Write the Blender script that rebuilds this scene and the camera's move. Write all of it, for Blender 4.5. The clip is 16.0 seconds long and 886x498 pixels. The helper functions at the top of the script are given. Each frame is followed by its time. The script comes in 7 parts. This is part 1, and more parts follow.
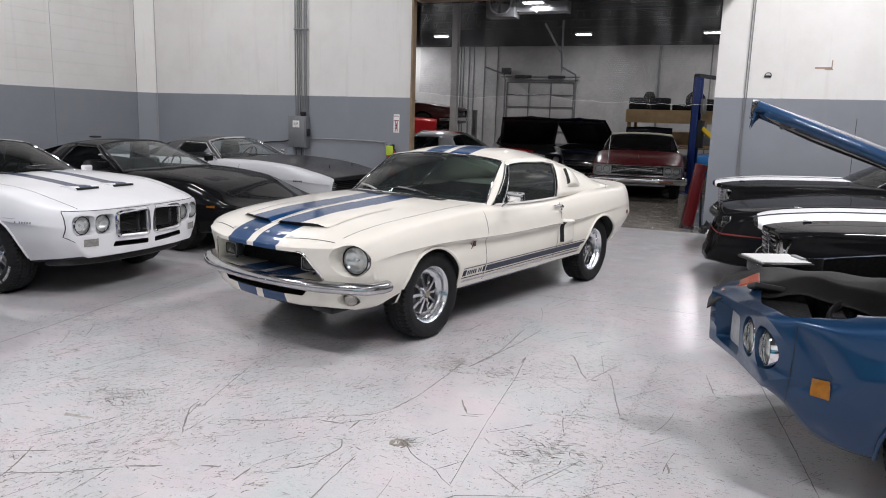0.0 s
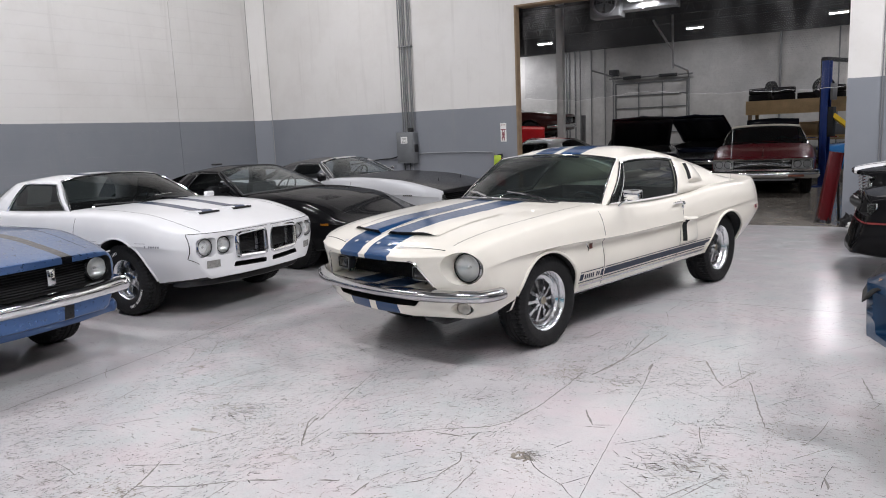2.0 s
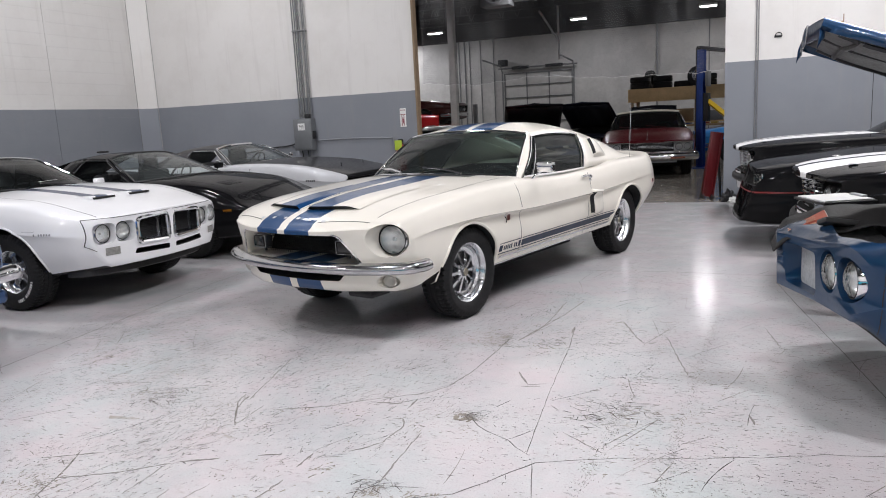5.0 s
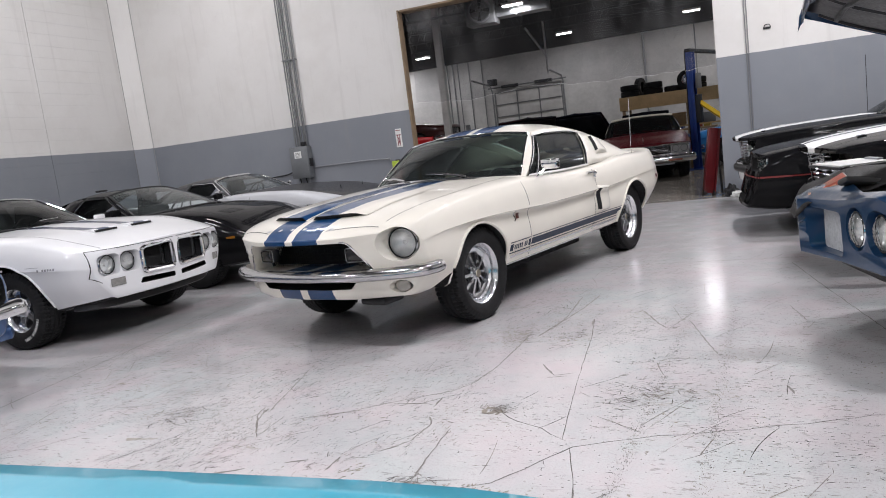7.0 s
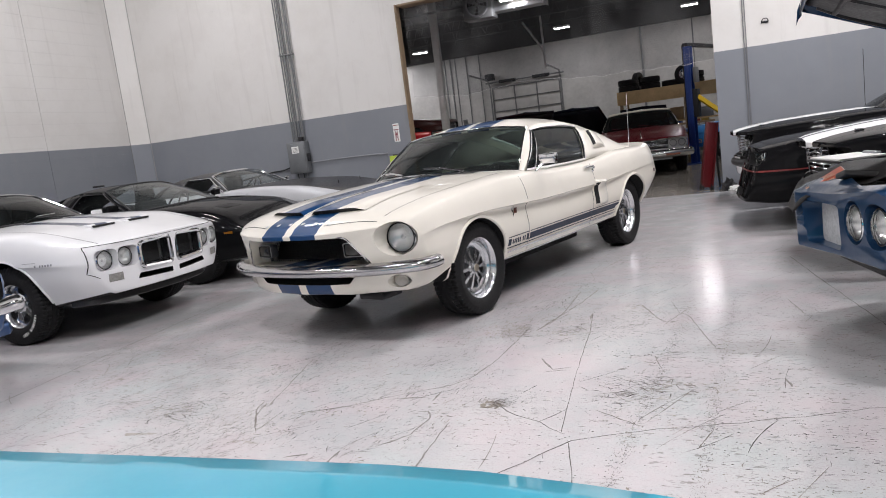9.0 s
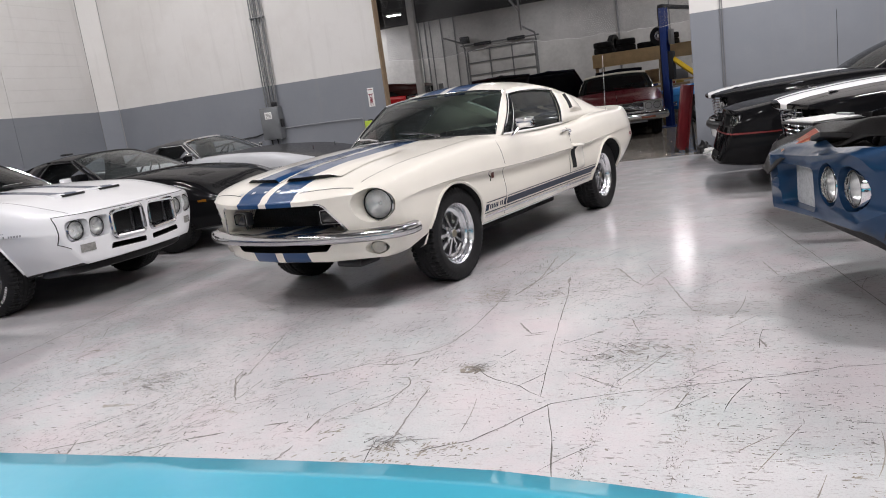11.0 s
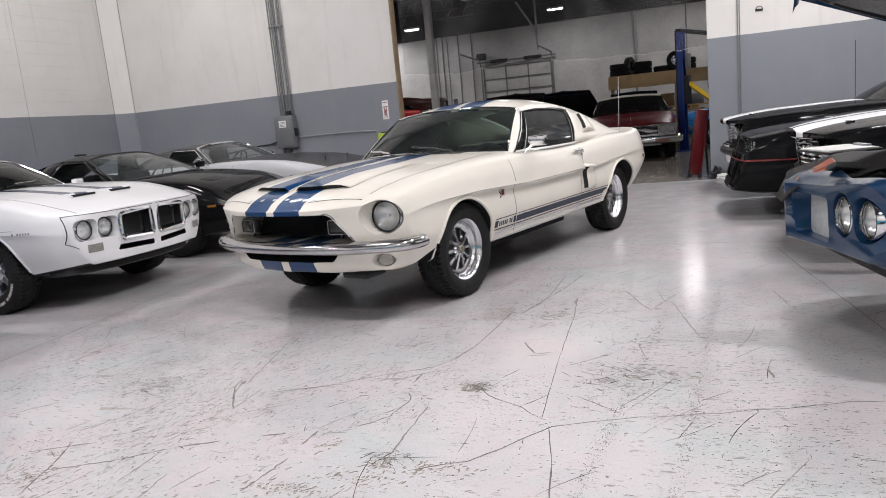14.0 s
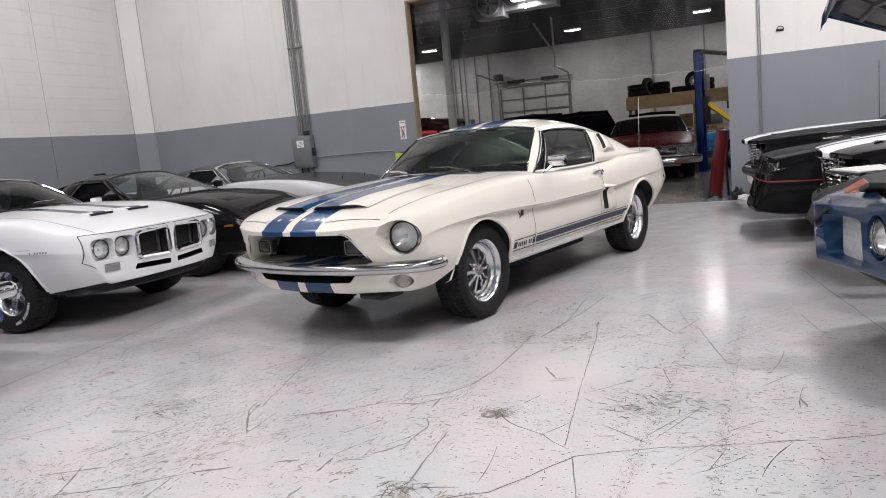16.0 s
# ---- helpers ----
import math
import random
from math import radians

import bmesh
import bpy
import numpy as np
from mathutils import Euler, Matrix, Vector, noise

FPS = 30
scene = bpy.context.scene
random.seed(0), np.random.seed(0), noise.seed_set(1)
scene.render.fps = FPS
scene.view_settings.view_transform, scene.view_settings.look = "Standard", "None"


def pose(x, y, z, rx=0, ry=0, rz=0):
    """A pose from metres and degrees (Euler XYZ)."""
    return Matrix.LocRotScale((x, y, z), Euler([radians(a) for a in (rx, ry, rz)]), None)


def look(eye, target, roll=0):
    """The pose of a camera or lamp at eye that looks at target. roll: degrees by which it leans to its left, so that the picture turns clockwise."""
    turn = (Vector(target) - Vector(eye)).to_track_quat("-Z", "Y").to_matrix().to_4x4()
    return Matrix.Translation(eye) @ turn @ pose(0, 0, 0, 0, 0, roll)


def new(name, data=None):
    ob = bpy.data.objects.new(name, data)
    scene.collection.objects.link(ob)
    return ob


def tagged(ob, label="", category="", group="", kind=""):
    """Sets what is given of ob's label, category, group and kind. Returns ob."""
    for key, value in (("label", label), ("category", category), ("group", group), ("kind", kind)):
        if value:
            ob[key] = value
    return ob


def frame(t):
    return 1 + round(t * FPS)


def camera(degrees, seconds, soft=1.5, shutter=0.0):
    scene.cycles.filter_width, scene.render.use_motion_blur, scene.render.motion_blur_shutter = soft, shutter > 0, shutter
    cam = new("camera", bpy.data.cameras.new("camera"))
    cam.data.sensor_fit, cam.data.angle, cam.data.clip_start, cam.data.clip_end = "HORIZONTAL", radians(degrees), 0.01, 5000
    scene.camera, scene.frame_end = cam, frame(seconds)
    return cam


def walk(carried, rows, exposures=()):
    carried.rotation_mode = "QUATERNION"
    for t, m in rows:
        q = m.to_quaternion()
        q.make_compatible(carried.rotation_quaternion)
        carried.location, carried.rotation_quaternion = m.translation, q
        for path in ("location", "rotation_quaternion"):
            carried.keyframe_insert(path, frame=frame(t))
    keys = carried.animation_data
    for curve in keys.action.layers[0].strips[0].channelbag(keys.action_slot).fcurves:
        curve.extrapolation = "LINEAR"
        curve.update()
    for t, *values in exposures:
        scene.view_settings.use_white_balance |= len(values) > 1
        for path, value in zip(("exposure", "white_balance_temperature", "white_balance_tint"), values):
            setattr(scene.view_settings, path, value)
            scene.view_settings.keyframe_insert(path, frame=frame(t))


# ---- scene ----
cam = camera(62.7, 16.0, soft=1.0)
PATH = [
    (0, (2.068, 0.501, 1.649), (1.332, 2.326, 1.292), 1.7),
    (0.5, (2.064, 0.506, 1.623), (1.287, 2.314, 1.269), 0.5),
    (1, (2.033, 0.546, 1.597), (1.167, 2.312, 1.237), -1.2),
    (1.5, (2.014, 0.596, 1.571), (1.06, 2.319, 1.224), -2.2),
    (2, (2.004, 0.645, 1.565), (0.988, 2.338, 1.248), -2.5),
    (2.5, (2.013, 0.676, 1.567), (1.02, 2.388, 1.279), -2.3),
    (3, (2.021, 0.671, 1.593), (1.114, 2.418, 1.238), -1.4),
    (3.5, (2.009, 0.591, 1.619), (1.151, 2.356, 1.234), -0.7),
    (4, (1.942, 0.537, 1.587), (1.127, 2.32, 1.194), -0.7),
    (6.5, (1.696, 0.575, 1.238), (0.988, 2.426, 0.97), -6.6),
    (7, (1.696, 0.572, 1.24), (0.949, 2.407, 0.969), -7.2),
    (7.5, (1.695, 0.571, 1.237), (0.915, 2.391, 0.956), -7.4),
    (8, (1.691, 0.574, 1.235), (0.941, 2.403, 0.929), -7.3),
    (8.5, (1.694, 0.575, 1.237), (0.951, 2.408, 0.941), -7.4),
    (9, (1.692, 0.571, 1.237), (0.95, 2.406, 0.952), -7.3),
    (11.5, (1.678, 0.588, 1.243), (1.008, 2.43, 0.846), -8.2),
    (12, (1.681, 0.59, 1.252), (1.019, 2.441, 0.881), -9.0),
    (12.5, (1.684, 0.584, 1.256), (1.026, 2.442, 0.914), -9.6),
    (13, (1.682, 0.59, 1.246), (1.022, 2.452, 0.932), -9.1),
    (13.5, (1.677, 0.591, 1.244), (1.001, 2.445, 0.92), -7.7),
    (14, (1.677, 0.621, 1.234), (0.968, 2.459, 0.89), -5.5),
    (14.5, (1.633, 0.679, 1.222), (0.87, 2.495, 0.873), -3.9),
    (15, (1.626, 0.69, 1.221), (0.887, 2.519, 0.89), -3.7),
    (15.5, (1.63, 0.692, 1.22), (0.892, 2.526, 0.92), -4.5),
    (16, (1.635, 0.688, 1.23), (0.887, 2.52, 0.944), -5.4),
]
walk(cam, [(t, look(eye, target, roll)) for t, eye, target, roll in PATH],
     exposures=[(0, -0.05, 6380, 9), (2, 0.0, 6390, 9), (4, 0.0, 6390, 9), (7, 0.0, 6400, 10), (9, 0.0, 6510, 10), (11.5, 0.0, 6560, 10), (16, 0.0, 6560, 10)])


# ---- light ----
world = bpy.data.worlds.new("world")
scene.world = world
world.use_nodes = True
world.node_tree.nodes["Background"].inputs[0].default_value = (0.6, 0.68, 0.8, 1)
world.node_tree.nodes["Background"].inputs[1].default_value = 0.02
scene.view_settings.exposure = 0.0


def area(x, y, z, sx, sy, watts, color=(1.0, 0.968, 1.0)):
    d = bpy.data.lights.new("tube_light", "AREA")
    d.shape, d.size, d.size_y, d.energy, d.color = "RECTANGLE", sx, sy, watts, color
    ob = new("tube_light", d)
    ob.matrix_basis = pose(x, y, z)
    return ob


# the lamp at x -0.8 is an unseen fill, added to brighten floor and hoods
FRONT_LAMPS = [(-6.0, -1.6, 110), (-6.0, 2.4, 125), (-6.0, 6.2, 120), (-6.0, 9.4, 100), (-0.8, 1.8, 130), (3.6, -1.8, 180), (3.6, 2.8, 200), (3.6, 7.0, 185), (3.6, 10.2, 240)]
# those at x -9.9, -6.5, 2.2 and 5.5 are added out of view as fill
BACK_LAMPS = [(-9.9, 25.0), (-7.7, 24.0), (-2.87, 24.0), (0.93, 24.0), (-2.75, 17.6), (-6.5, 17.6), (2.2, 17.6), (5.5, 18.5), (5.5, 24.0)]
FRONT_Z, BACK_Z = 6.54, 4.33


# ---- materials ----
def mat(name):
    m = bpy.data.materials.new(name)
    m.use_nodes = True
    t = m.node_tree
    return m, t.nodes, t.links, t.nodes["Principled BSDF"]


def node(ns, kind, **kw):
    n = ns.new(kind)
    for k, v in kw.items():
        n.inputs[k.replace("_", " ")].default_value = v
    return n


def mix_rgb(ns, ls, fac, a, b, mode="MIX"):
    n = ns.new("ShaderNodeMix")
    n.data_type, n.blend_type = "RGBA", mode
    for sock, v in ((n.inputs[0], fac), (n.inputs[6], a), (n.inputs[7], b)):
        if hasattr(v, "is_linked"):
            ls.new(v, sock)
        elif isinstance(v, (int, float)):
            sock.default_value = v
        else:
            sock.default_value = (*v, 1)
    return n.outputs[2]


def math_node(ns, ls, op, a, b=0.0, clamp=False):
    n = ns.new("ShaderNodeMath")
    n.operation, n.use_clamp = op, clamp
    for sock, v in ((n.inputs[0], a), (n.inputs[1], b)):
        if hasattr(v, "is_linked"):
            ls.new(v, sock)
        else:
            sock.default_value = v
    return n.outputs[0]


def ramp(ns, ls, src, lo, hi, a=0.0, b=1.0):
    n = ns.new("ShaderNodeMapRange")
    ls.new(src, n.inputs[0])
    n.inputs[1].default_value, n.inputs[2].default_value = lo, hi
    n.inputs[3].default_value, n.inputs[4].default_value = a, b
    return n.outputs[0]


def noise_tex(ns, ls, scale, detail=4.0, rough=0.55, stretch=(1, 1, 1), turn=0.0, space="Object"):
    tc, mp, n = ns.new("ShaderNodeTexCoord"), ns.new("ShaderNodeMapping"), ns.new("ShaderNodeTexNoise")
    ls.new(tc.outputs[space], mp.inputs[0])
    mp.inputs[2].default_value = (0, 0, radians(turn))
    mp.inputs[3].default_value = stretch
    ls.new(mp.outputs[0], n.inputs["Vector"])
    n.inputs["Scale"].default_value, n.inputs["Detail"].default_value, n.inputs["Roughness"].default_value = scale, detail, rough
    return n.outputs["Fac"]


def bump(ns, ls, b, height, strength=0.2, dist=0.01):
    n = ns.new("ShaderNodeBump")
    n.inputs["Strength"].default_value, n.inputs["Distance"].default_value = strength, dist
    ls.new(height, n.inputs["Height"])
    ls.new(n.outputs[0], b.inputs["Normal"])


def plain(name, color, rough=0.5, metal=0.0, coat=0.0, vary=0.12, scale=6.0, relief=0.0, spec=0.5):
    """A surface with a light mottling of colour and gloss at two sizes."""
    m, ns, ls, b = mat(name)
    n1, n2 = noise_tex(ns, ls, scale, 3), noise_tex(ns, ls, scale * 9, 5)
    both = math_node(ns, ls, "MULTIPLY_ADD", n2, 0.5)
    ls.new(n1, both.node.inputs[2])
    k = ramp(ns, ls, both, 0.45, 1.05, 1 - vary, 1 + vary * 0.6)
    col = mix_rgb(ns, ls, 1.0, color, (1, 1, 1), "MULTIPLY")
    ls.new(k, col.node.inputs[7])
    ls.new(col, b.inputs["Base Color"])
    ls.new(ramp(ns, ls, n2, 0.3, 0.7, rough * 0.85, min(1.0, rough * 1.2)), b.inputs["Roughness"])
    b.inputs["Metallic"].default_value, b.inputs["Coat Weight"].default_value = metal, coat
    b.inputs["Coat Roughness"].default_value = 0.04
    b.inputs["Specular IOR Level"].default_value = spec
    if relief:
        bump(ns, ls, b, n2, relief, 0.004)
    return m


def paint(name, color, stripes=(), stripe_color=(0.02, 0.07, 0.2), front=9.0, metal=0.0, rough=0.28, coat=0.8, coat_ior=1.45, spec=0.15):
    """Car paint under clear coat; stripes: pairs of distances from the car's middle line."""
    m, ns, ls, b = mat(name)
    n1 = noise_tex(ns, ls, 2.2, 3)
    col = mix_rgb(ns, ls, ramp(ns, ls, n1, 0.3, 0.7), tuple(c * 0.94 for c in color), color)
    if stripes:
        tc, sx = ns.new("ShaderNodeTexCoord"), ns.new("ShaderNodeSeparateXYZ")
        ls.new(tc.outputs["Object"], sx.inputs[0])
        ay = math_node(ns, ls, "ABSOLUTE", sx.outputs[1])
        total = None
        for lo, hi in stripes:
            one = math_node(ns, ls, "MULTIPLY", math_node(ns, ls, "GREATER_THAN", ay, lo), math_node(ns, ls, "LESS_THAN", ay, hi))
            total = one if total is None else math_node(ns, ls, "ADD", total, one, True)
        behind = math_node(ns, ls, "LESS_THAN", sx.outputs[0], front)
        col = mix_rgb(ns, ls, math_node(ns, ls, "MULTIPLY", total, behind), col, stripe_color)
    ls.new(col, b.inputs["Base Color"])
    dust_sheen = noise_tex(ns, ls, 30, 6, 0.7)
    ls.new(ramp(ns, ls, dust_sheen, 0.35, 0.75, rough, rough * 1.5), b.inputs["Roughness"])
    b.inputs["Metallic"].default_value = metal
    b.inputs["Specular IOR Level"].default_value = spec
    b.inputs["Coat Weight"].default_value, b.inputs["Coat Roughness"].default_value = coat, 0.03
    b.inputs["Coat IOR"].default_value = coat_ior
    return m


def glass_mat(name, tint, gloss=1.45, dust_sheen=0.0):
    m, ns, ls, b = mat(name)
    ns.remove(b)
    tr, gl, fr, mx = ns.new("ShaderNodeBsdfTransparent"), ns.new("ShaderNodeBsdfGlossy"), ns.new("ShaderNodeFresnel"), ns.new("ShaderNodeMixShader")
    tr.inputs[0].default_value = (*tint, 1)
    gl.inputs["Roughness"].default_value = 0.015
    fr.inputs[0].default_value = gloss
    ls.new(fr.outputs[0], mx.inputs[0]); ls.new(tr.outputs[0], mx.inputs[1]); ls.new(gl.outputs[0], mx.inputs[2])
    # pale diffuse share in place of reflected wall light and light scattered in lenses
    if dust_sheen:
        df, m2 = ns.new("ShaderNodeBsdfDiffuse"), ns.new("ShaderNodeMixShader")
        df.inputs[0].default_value = (0.45, 0.5, 0.5, 1)
        ls.new(ramp(ns, ls, noise_tex(ns, ls, 5, 4), 0.3, 0.7, dust_sheen * 0.7, dust_sheen * 1.3), m2.inputs[0])
        ls.new(mx.outputs[0], m2.inputs[1]); ls.new(df.outputs[0], m2.inputs[2])
        mx = m2
    ls.new(mx.outputs[0], ns["Material Output"].inputs[0])
    return m


def glow(name, color, strength):
    m, ns, ls, b = mat(name)
    b.inputs["Emission Color"].default_value, b.inputs["Emission Strength"].default_value = (*color, 1), strength
    return m


CHROME = plain("chrome", (0.82, 0.83, 0.85), 0.07, 1.0, vary=0.03)
# bumper chrome with the dark reflection of floor and surroundings put into its colour
DARKENED_CHROME = plain("darkened_chrome", (0.56, 0.56, 0.57), 0.13, 1.0, vary=0.15, scale=14)
ALLOY = plain("polished_alloy", (0.72, 0.73, 0.75), 0.2, 1.0, vary=0.08, scale=20)
STEEL = plain("painted_steel", (0.3, 0.31, 0.33), 0.45, 0.3)
RUBBER = plain("tyre_rubber", (0.016, 0.016, 0.017), 0.68, vary=0.3, scale=12, relief=0.15, spec=0.25)
BLACK_PLASTIC = plain("black_plastic", (0.016, 0.016, 0.018), 0.42, vary=0.2)
DARK = plain("dark_cavity", (0.012, 0.012, 0.013), 0.8, vary=0.2)
INTERIOR = plain("black_vinyl", (0.02, 0.021, 0.024), 0.5, vary=0.2, relief=0.1)
GLASS = glass_mat("tinted_glass", (0.62, 0.69, 0.68), 1.4, 0.06)
SATIN = plain("satin_silver", (0.52, 0.52, 0.53), 0.35, vary=0.1)
HAZY_GLASS = glass_mat("grey_tinted_glass", (0.42, 0.51, 0.49), 1.2, 0.03)
LENS = glass_mat("lamp_lens", (0.97, 0.98, 0.98), 1.4, 0.016)
DARK_GLASS = glass_mat("dark_glass", (0.14, 0.16, 0.16), 1.28, 0.014)
SIDE_GLASS = glass_mat("dark_grey_glass", (0.14, 0.15, 0.15), 1.16, 0.03)
REFLECTOR = plain("lamp_reflector", (0.90, 0.90, 0.89), 0.16, 0.5, vary=0.06, scale=30)
AMBER = plain("amber_lens", (0.30, 0.115, 0.006), 0.2, coat=0.5, vary=0.3, scale=30)
RED_LENS = plain("red_lens", (0.35, 0.015, 0.01), 0.15, coat=0.6)
WHITE_PAPER = plain("white_paper", (0.82, 0.82, 0.8), 0.7, vary=0.04)
LAMP_GLOW = glow("lamp_diffuser", (1.0, 0.985, 0.95), 16.0)


# ---- mesh tools ----
def part(name, bm, material, parent=None, label="", smooth=40):
    """Link a bmesh as one mesh object under a thing or a part."""
    me = bpy.data.meshes.new(name)
    bm.to_mesh(me)
    bm.free()
    for m in material if isinstance(material, (list, tuple)) else [material]:
        me.materials.append(m)
    if smooth:
        me.polygons.foreach_set("use_smooth", [True] * len(me.polygons))
        me.set_sharp_from_angle(angle=radians(smooth))
    ob = new(name, me)
    if parent:
        ob.parent = parent
    if label:
        tagged(ob, label)
    return ob


def thing(name, label, category, m=None, group="", kind=""):
    e = new(name)
    e.empty_display_size = 0.2
    if m is not None:
        e.matrix_basis = m
    return tagged(e, label, category, group, kind)


def curve(*pts):
    """A smooth line through (x, value) pairs with no overshoot."""
    pts = sorted(pts)
    X, Y = [p[0] for p in pts], [p[1] for p in pts]
    n = len(X)
    d = [(Y[i + 1] - Y[i]) / (X[i + 1] - X[i]) for i in range(n - 1)]
    m = [d[0]] + [0.0 if d[i - 1] * d[i] <= 0 else 2 * d[i - 1] * d[i] / (d[i - 1] + d[i]) for i in range(1, n - 1)] + [d[-1]]

    def f(x):
        if x <= X[0]:
            return Y[0]
        if x >= X[-1]:
            return Y[-1]
        i = max(k for k in range(n - 1) if X[k] <= x)
        h = X[i + 1] - X[i]
        t = (x - X[i]) / h
        return (2 * t**3 - 3 * t**2 + 1) * Y[i] + (t**3 - 2 * t**2 + t) * h * m[i] + (3 * t**2 - 2 * t**3) * Y[i + 1] + (t**3 - t**2) * h * m[i + 1]

    return f


def spline(pts, k):
    """Points of a rounded line through pts, k to a piece."""
    P = [Vector(p) for p in pts]
    out = []
    for i in range(len(P) - 1):
        a, b, c, d = P[max(i - 1, 0)], P[i], P[i + 1], P[min(i + 2, len(P) - 1)]
        for j in range(k):
            t = j / k
            out.append(0.5 * (2 * b + (c - a) * t + (2 * a - 5 * b + 4 * c - d) * t * t + (3 * b - a - 3 * c + d) * t**3))
    return out + [P[-1]]


def box(bm, x0, x1, y0, y1, z0, z1, bevel=0.0, m=None, mi=0):
    r = bmesh.ops.create_cube(bm, size=1, matrix=Matrix.Translation(((x0 + x1) / 2, (y0 + y1) / 2, (z0 + z1) / 2)) @ Matrix.Diagonal((x1 - x0, y1 - y0, z1 - z0, 1)))
    vs = r["verts"]
    fs = {f for v in vs for f in v.link_faces}
    for f in fs:
        f.material_index = mi
    if bevel:
        r = bmesh.ops.bevel(bm, geom=list({e for v in vs for e in v.link_edges}), offset=bevel, segments=2, affect="EDGES", profile=0.5)
        vs = list({v for f in r["faces"] for v in f.verts} | {v for v in vs if v.is_valid})
    if m is not None:
        bmesh.ops.transform(bm, matrix=m, verts=vs)
    return vs


def boxes(*args, bevel=0.0):
    bm = bmesh.new()
    for a in args:
        box(bm, *a, bevel=bevel)
    return bm


def grid(bm, fn, nu, nv, mi=0, flip=False, close=False):
    V = [[bm.verts.new(fn(i / nu, j / nv)) for j in range(nv + (0 if close else 1))] for i in range(nu + 1)]
    for i in range(nu):
        for j in range(nv):
            k = (j + 1) % len(V[0])
            q = [V[i][j], V[i + 1][j], V[i + 1][k], V[i][k]]
            f = bm.faces.new(q[::-1] if flip else q)
            f.material_index = mi
    return V


def lathe(bm, profile, n=32, axis="Y", mi=0):
    """Turn (radius, along) pairs about an axis."""
    rings = []
    for r, a in profile:
        ring = []
        for k in range(n):
            c, s = math.cos(2 * math.pi * k / n), math.sin(2 * math.pi * k / n)
            ring.append(bm.verts.new({"Y": (r * c, a, r * s), "X": (a, r * c, r * s), "Z": (r * c, r * s, a)}[axis]))
        rings.append(ring)
    for p, q in zip(rings, rings[1:]):
        for k in range(n):
            f = bm.faces.new((p[k], p[(k + 1) % n], q[(k + 1) % n], q[k]))
            f.material_index = mi
    for ring, r in ((rings[0], profile[0][0]), (rings[-1], profile[-1][0])):
        if r < 0.02:
            bmesh.ops.pointmerge(bm, verts=ring, merge_co=sum((v.co for v in ring), Vector()) / n)
    return rings


def tube(bm, pts, r, n=8, mi=0, closed=False, flat=1.0):
    """A rod along pts."""
    P = [Vector(p) for p in pts]
    rings = []
    for i, p in enumerate(P):
        t = (P[(i + 1) % len(P)] - P[i - 1]) if closed else (P[min(i + 1, len(P) - 1)] - P[max(i - 1, 0)])
        t.normalize()
        up = Vector((0, 0, 1)) if abs(t.z) < 0.95 else Vector((1, 0, 0))
        s = t.cross(up).normalized()
        u = s.cross(t)
        rings.append([bm.verts.new(p + r * (math.cos(2 * math.pi * k / n) * s + flat * math.sin(2 * math.pi * k / n) * u)) for k in range(n)])
    m = len(rings)
    for i in range(m if closed else m - 1):
        a, b = rings[i], rings[(i + 1) % m]
        for k in range(n):
            f = bm.faces.new((a[k], a[(k + 1) % n], b[(k + 1) % n], b[k]))
            f.material_index = mi
    if not closed:
        for ring in (rings[0][::-1], rings[-1]):
            f = bm.faces.new(ring)
            f.material_index = mi
    return rings


def rods(*paths, r=0.01, n=8, closed=False):
    bm = bmesh.new()
    for p in paths:
        tube(bm, p, r, n, closed=closed)
    return bm


def sweep(bm, path, section, mi=0):
    """Carry a closed section of (out, up) pairs along a level path; out is to the path's right."""
    P = [Vector(p) for p in path]
    rings = []
    for i, p in enumerate(P):
        t = P[min(i + 1, len(P) - 1)] - P[max(i - 1, 0)]
        t.z = 0
        t.normalize()
        o = Vector((t.y, -t.x, 0))
        rings.append([bm.verts.new(p + o * a + Vector((0, 0, b))) for a, b in section])
    n = len(section)
    for a, b in zip(rings, rings[1:]):
        for k in range(n):
            bm.faces.new((a[k], a[(k + 1) % n], b[(k + 1) % n], b[k])).material_index = mi
    bm.faces.new(rings[0][::-1]).material_index = mi
    bm.faces.new(rings[-1]).material_index = mi
    bmesh.ops.recalc_face_normals(bm, faces=bm.faces[:])


def prism(bm, pts, axis, a, b, mi=0):
    """A flat outline given in the two other axes, carried along an axis from a to b."""
    def place(p, c):
        return {"X": (c, p[0], p[1]), "Y": (p[0], c, p[1]), "Z": (p[0], p[1], c)}[axis]
    A, B = [bm.verts.new(place(p, a)) for p in pts], [bm.verts.new(place(p, b)) for p in pts]
    n = len(pts)
    fs = [bm.faces.new(A), bm.faces.new(B[::-1])] + [bm.faces.new((A[(k + 1) % n], A[k], B[k], B[(k + 1) % n])) for k in range(n)]
    for f in fs:
        f.material_index = mi
    bmesh.ops.recalc_face_normals(bm, faces=fs)
    return A + B


def rounded(pts, r, k=4):
    """The outline pts with its corners rounded."""
    P = [Vector((*p, 0)) for p in pts]
    out = []
    for i, p in enumerate(P):
        a, b = P[i - 1], P[(i + 1) % len(P)]
        ra = min(r, (a - p).length * 0.45, (b - p).length * 0.45)
        s, e = p + (a - p).normalized() * ra, p + (b - p).normalized() * ra
        for j in range(k + 1):
            t = j / k
            q = (1 - t) ** 2 * s + 2 * t * (1 - t) * p + t * t * e
            out.append((q.x, q.y))
    return out


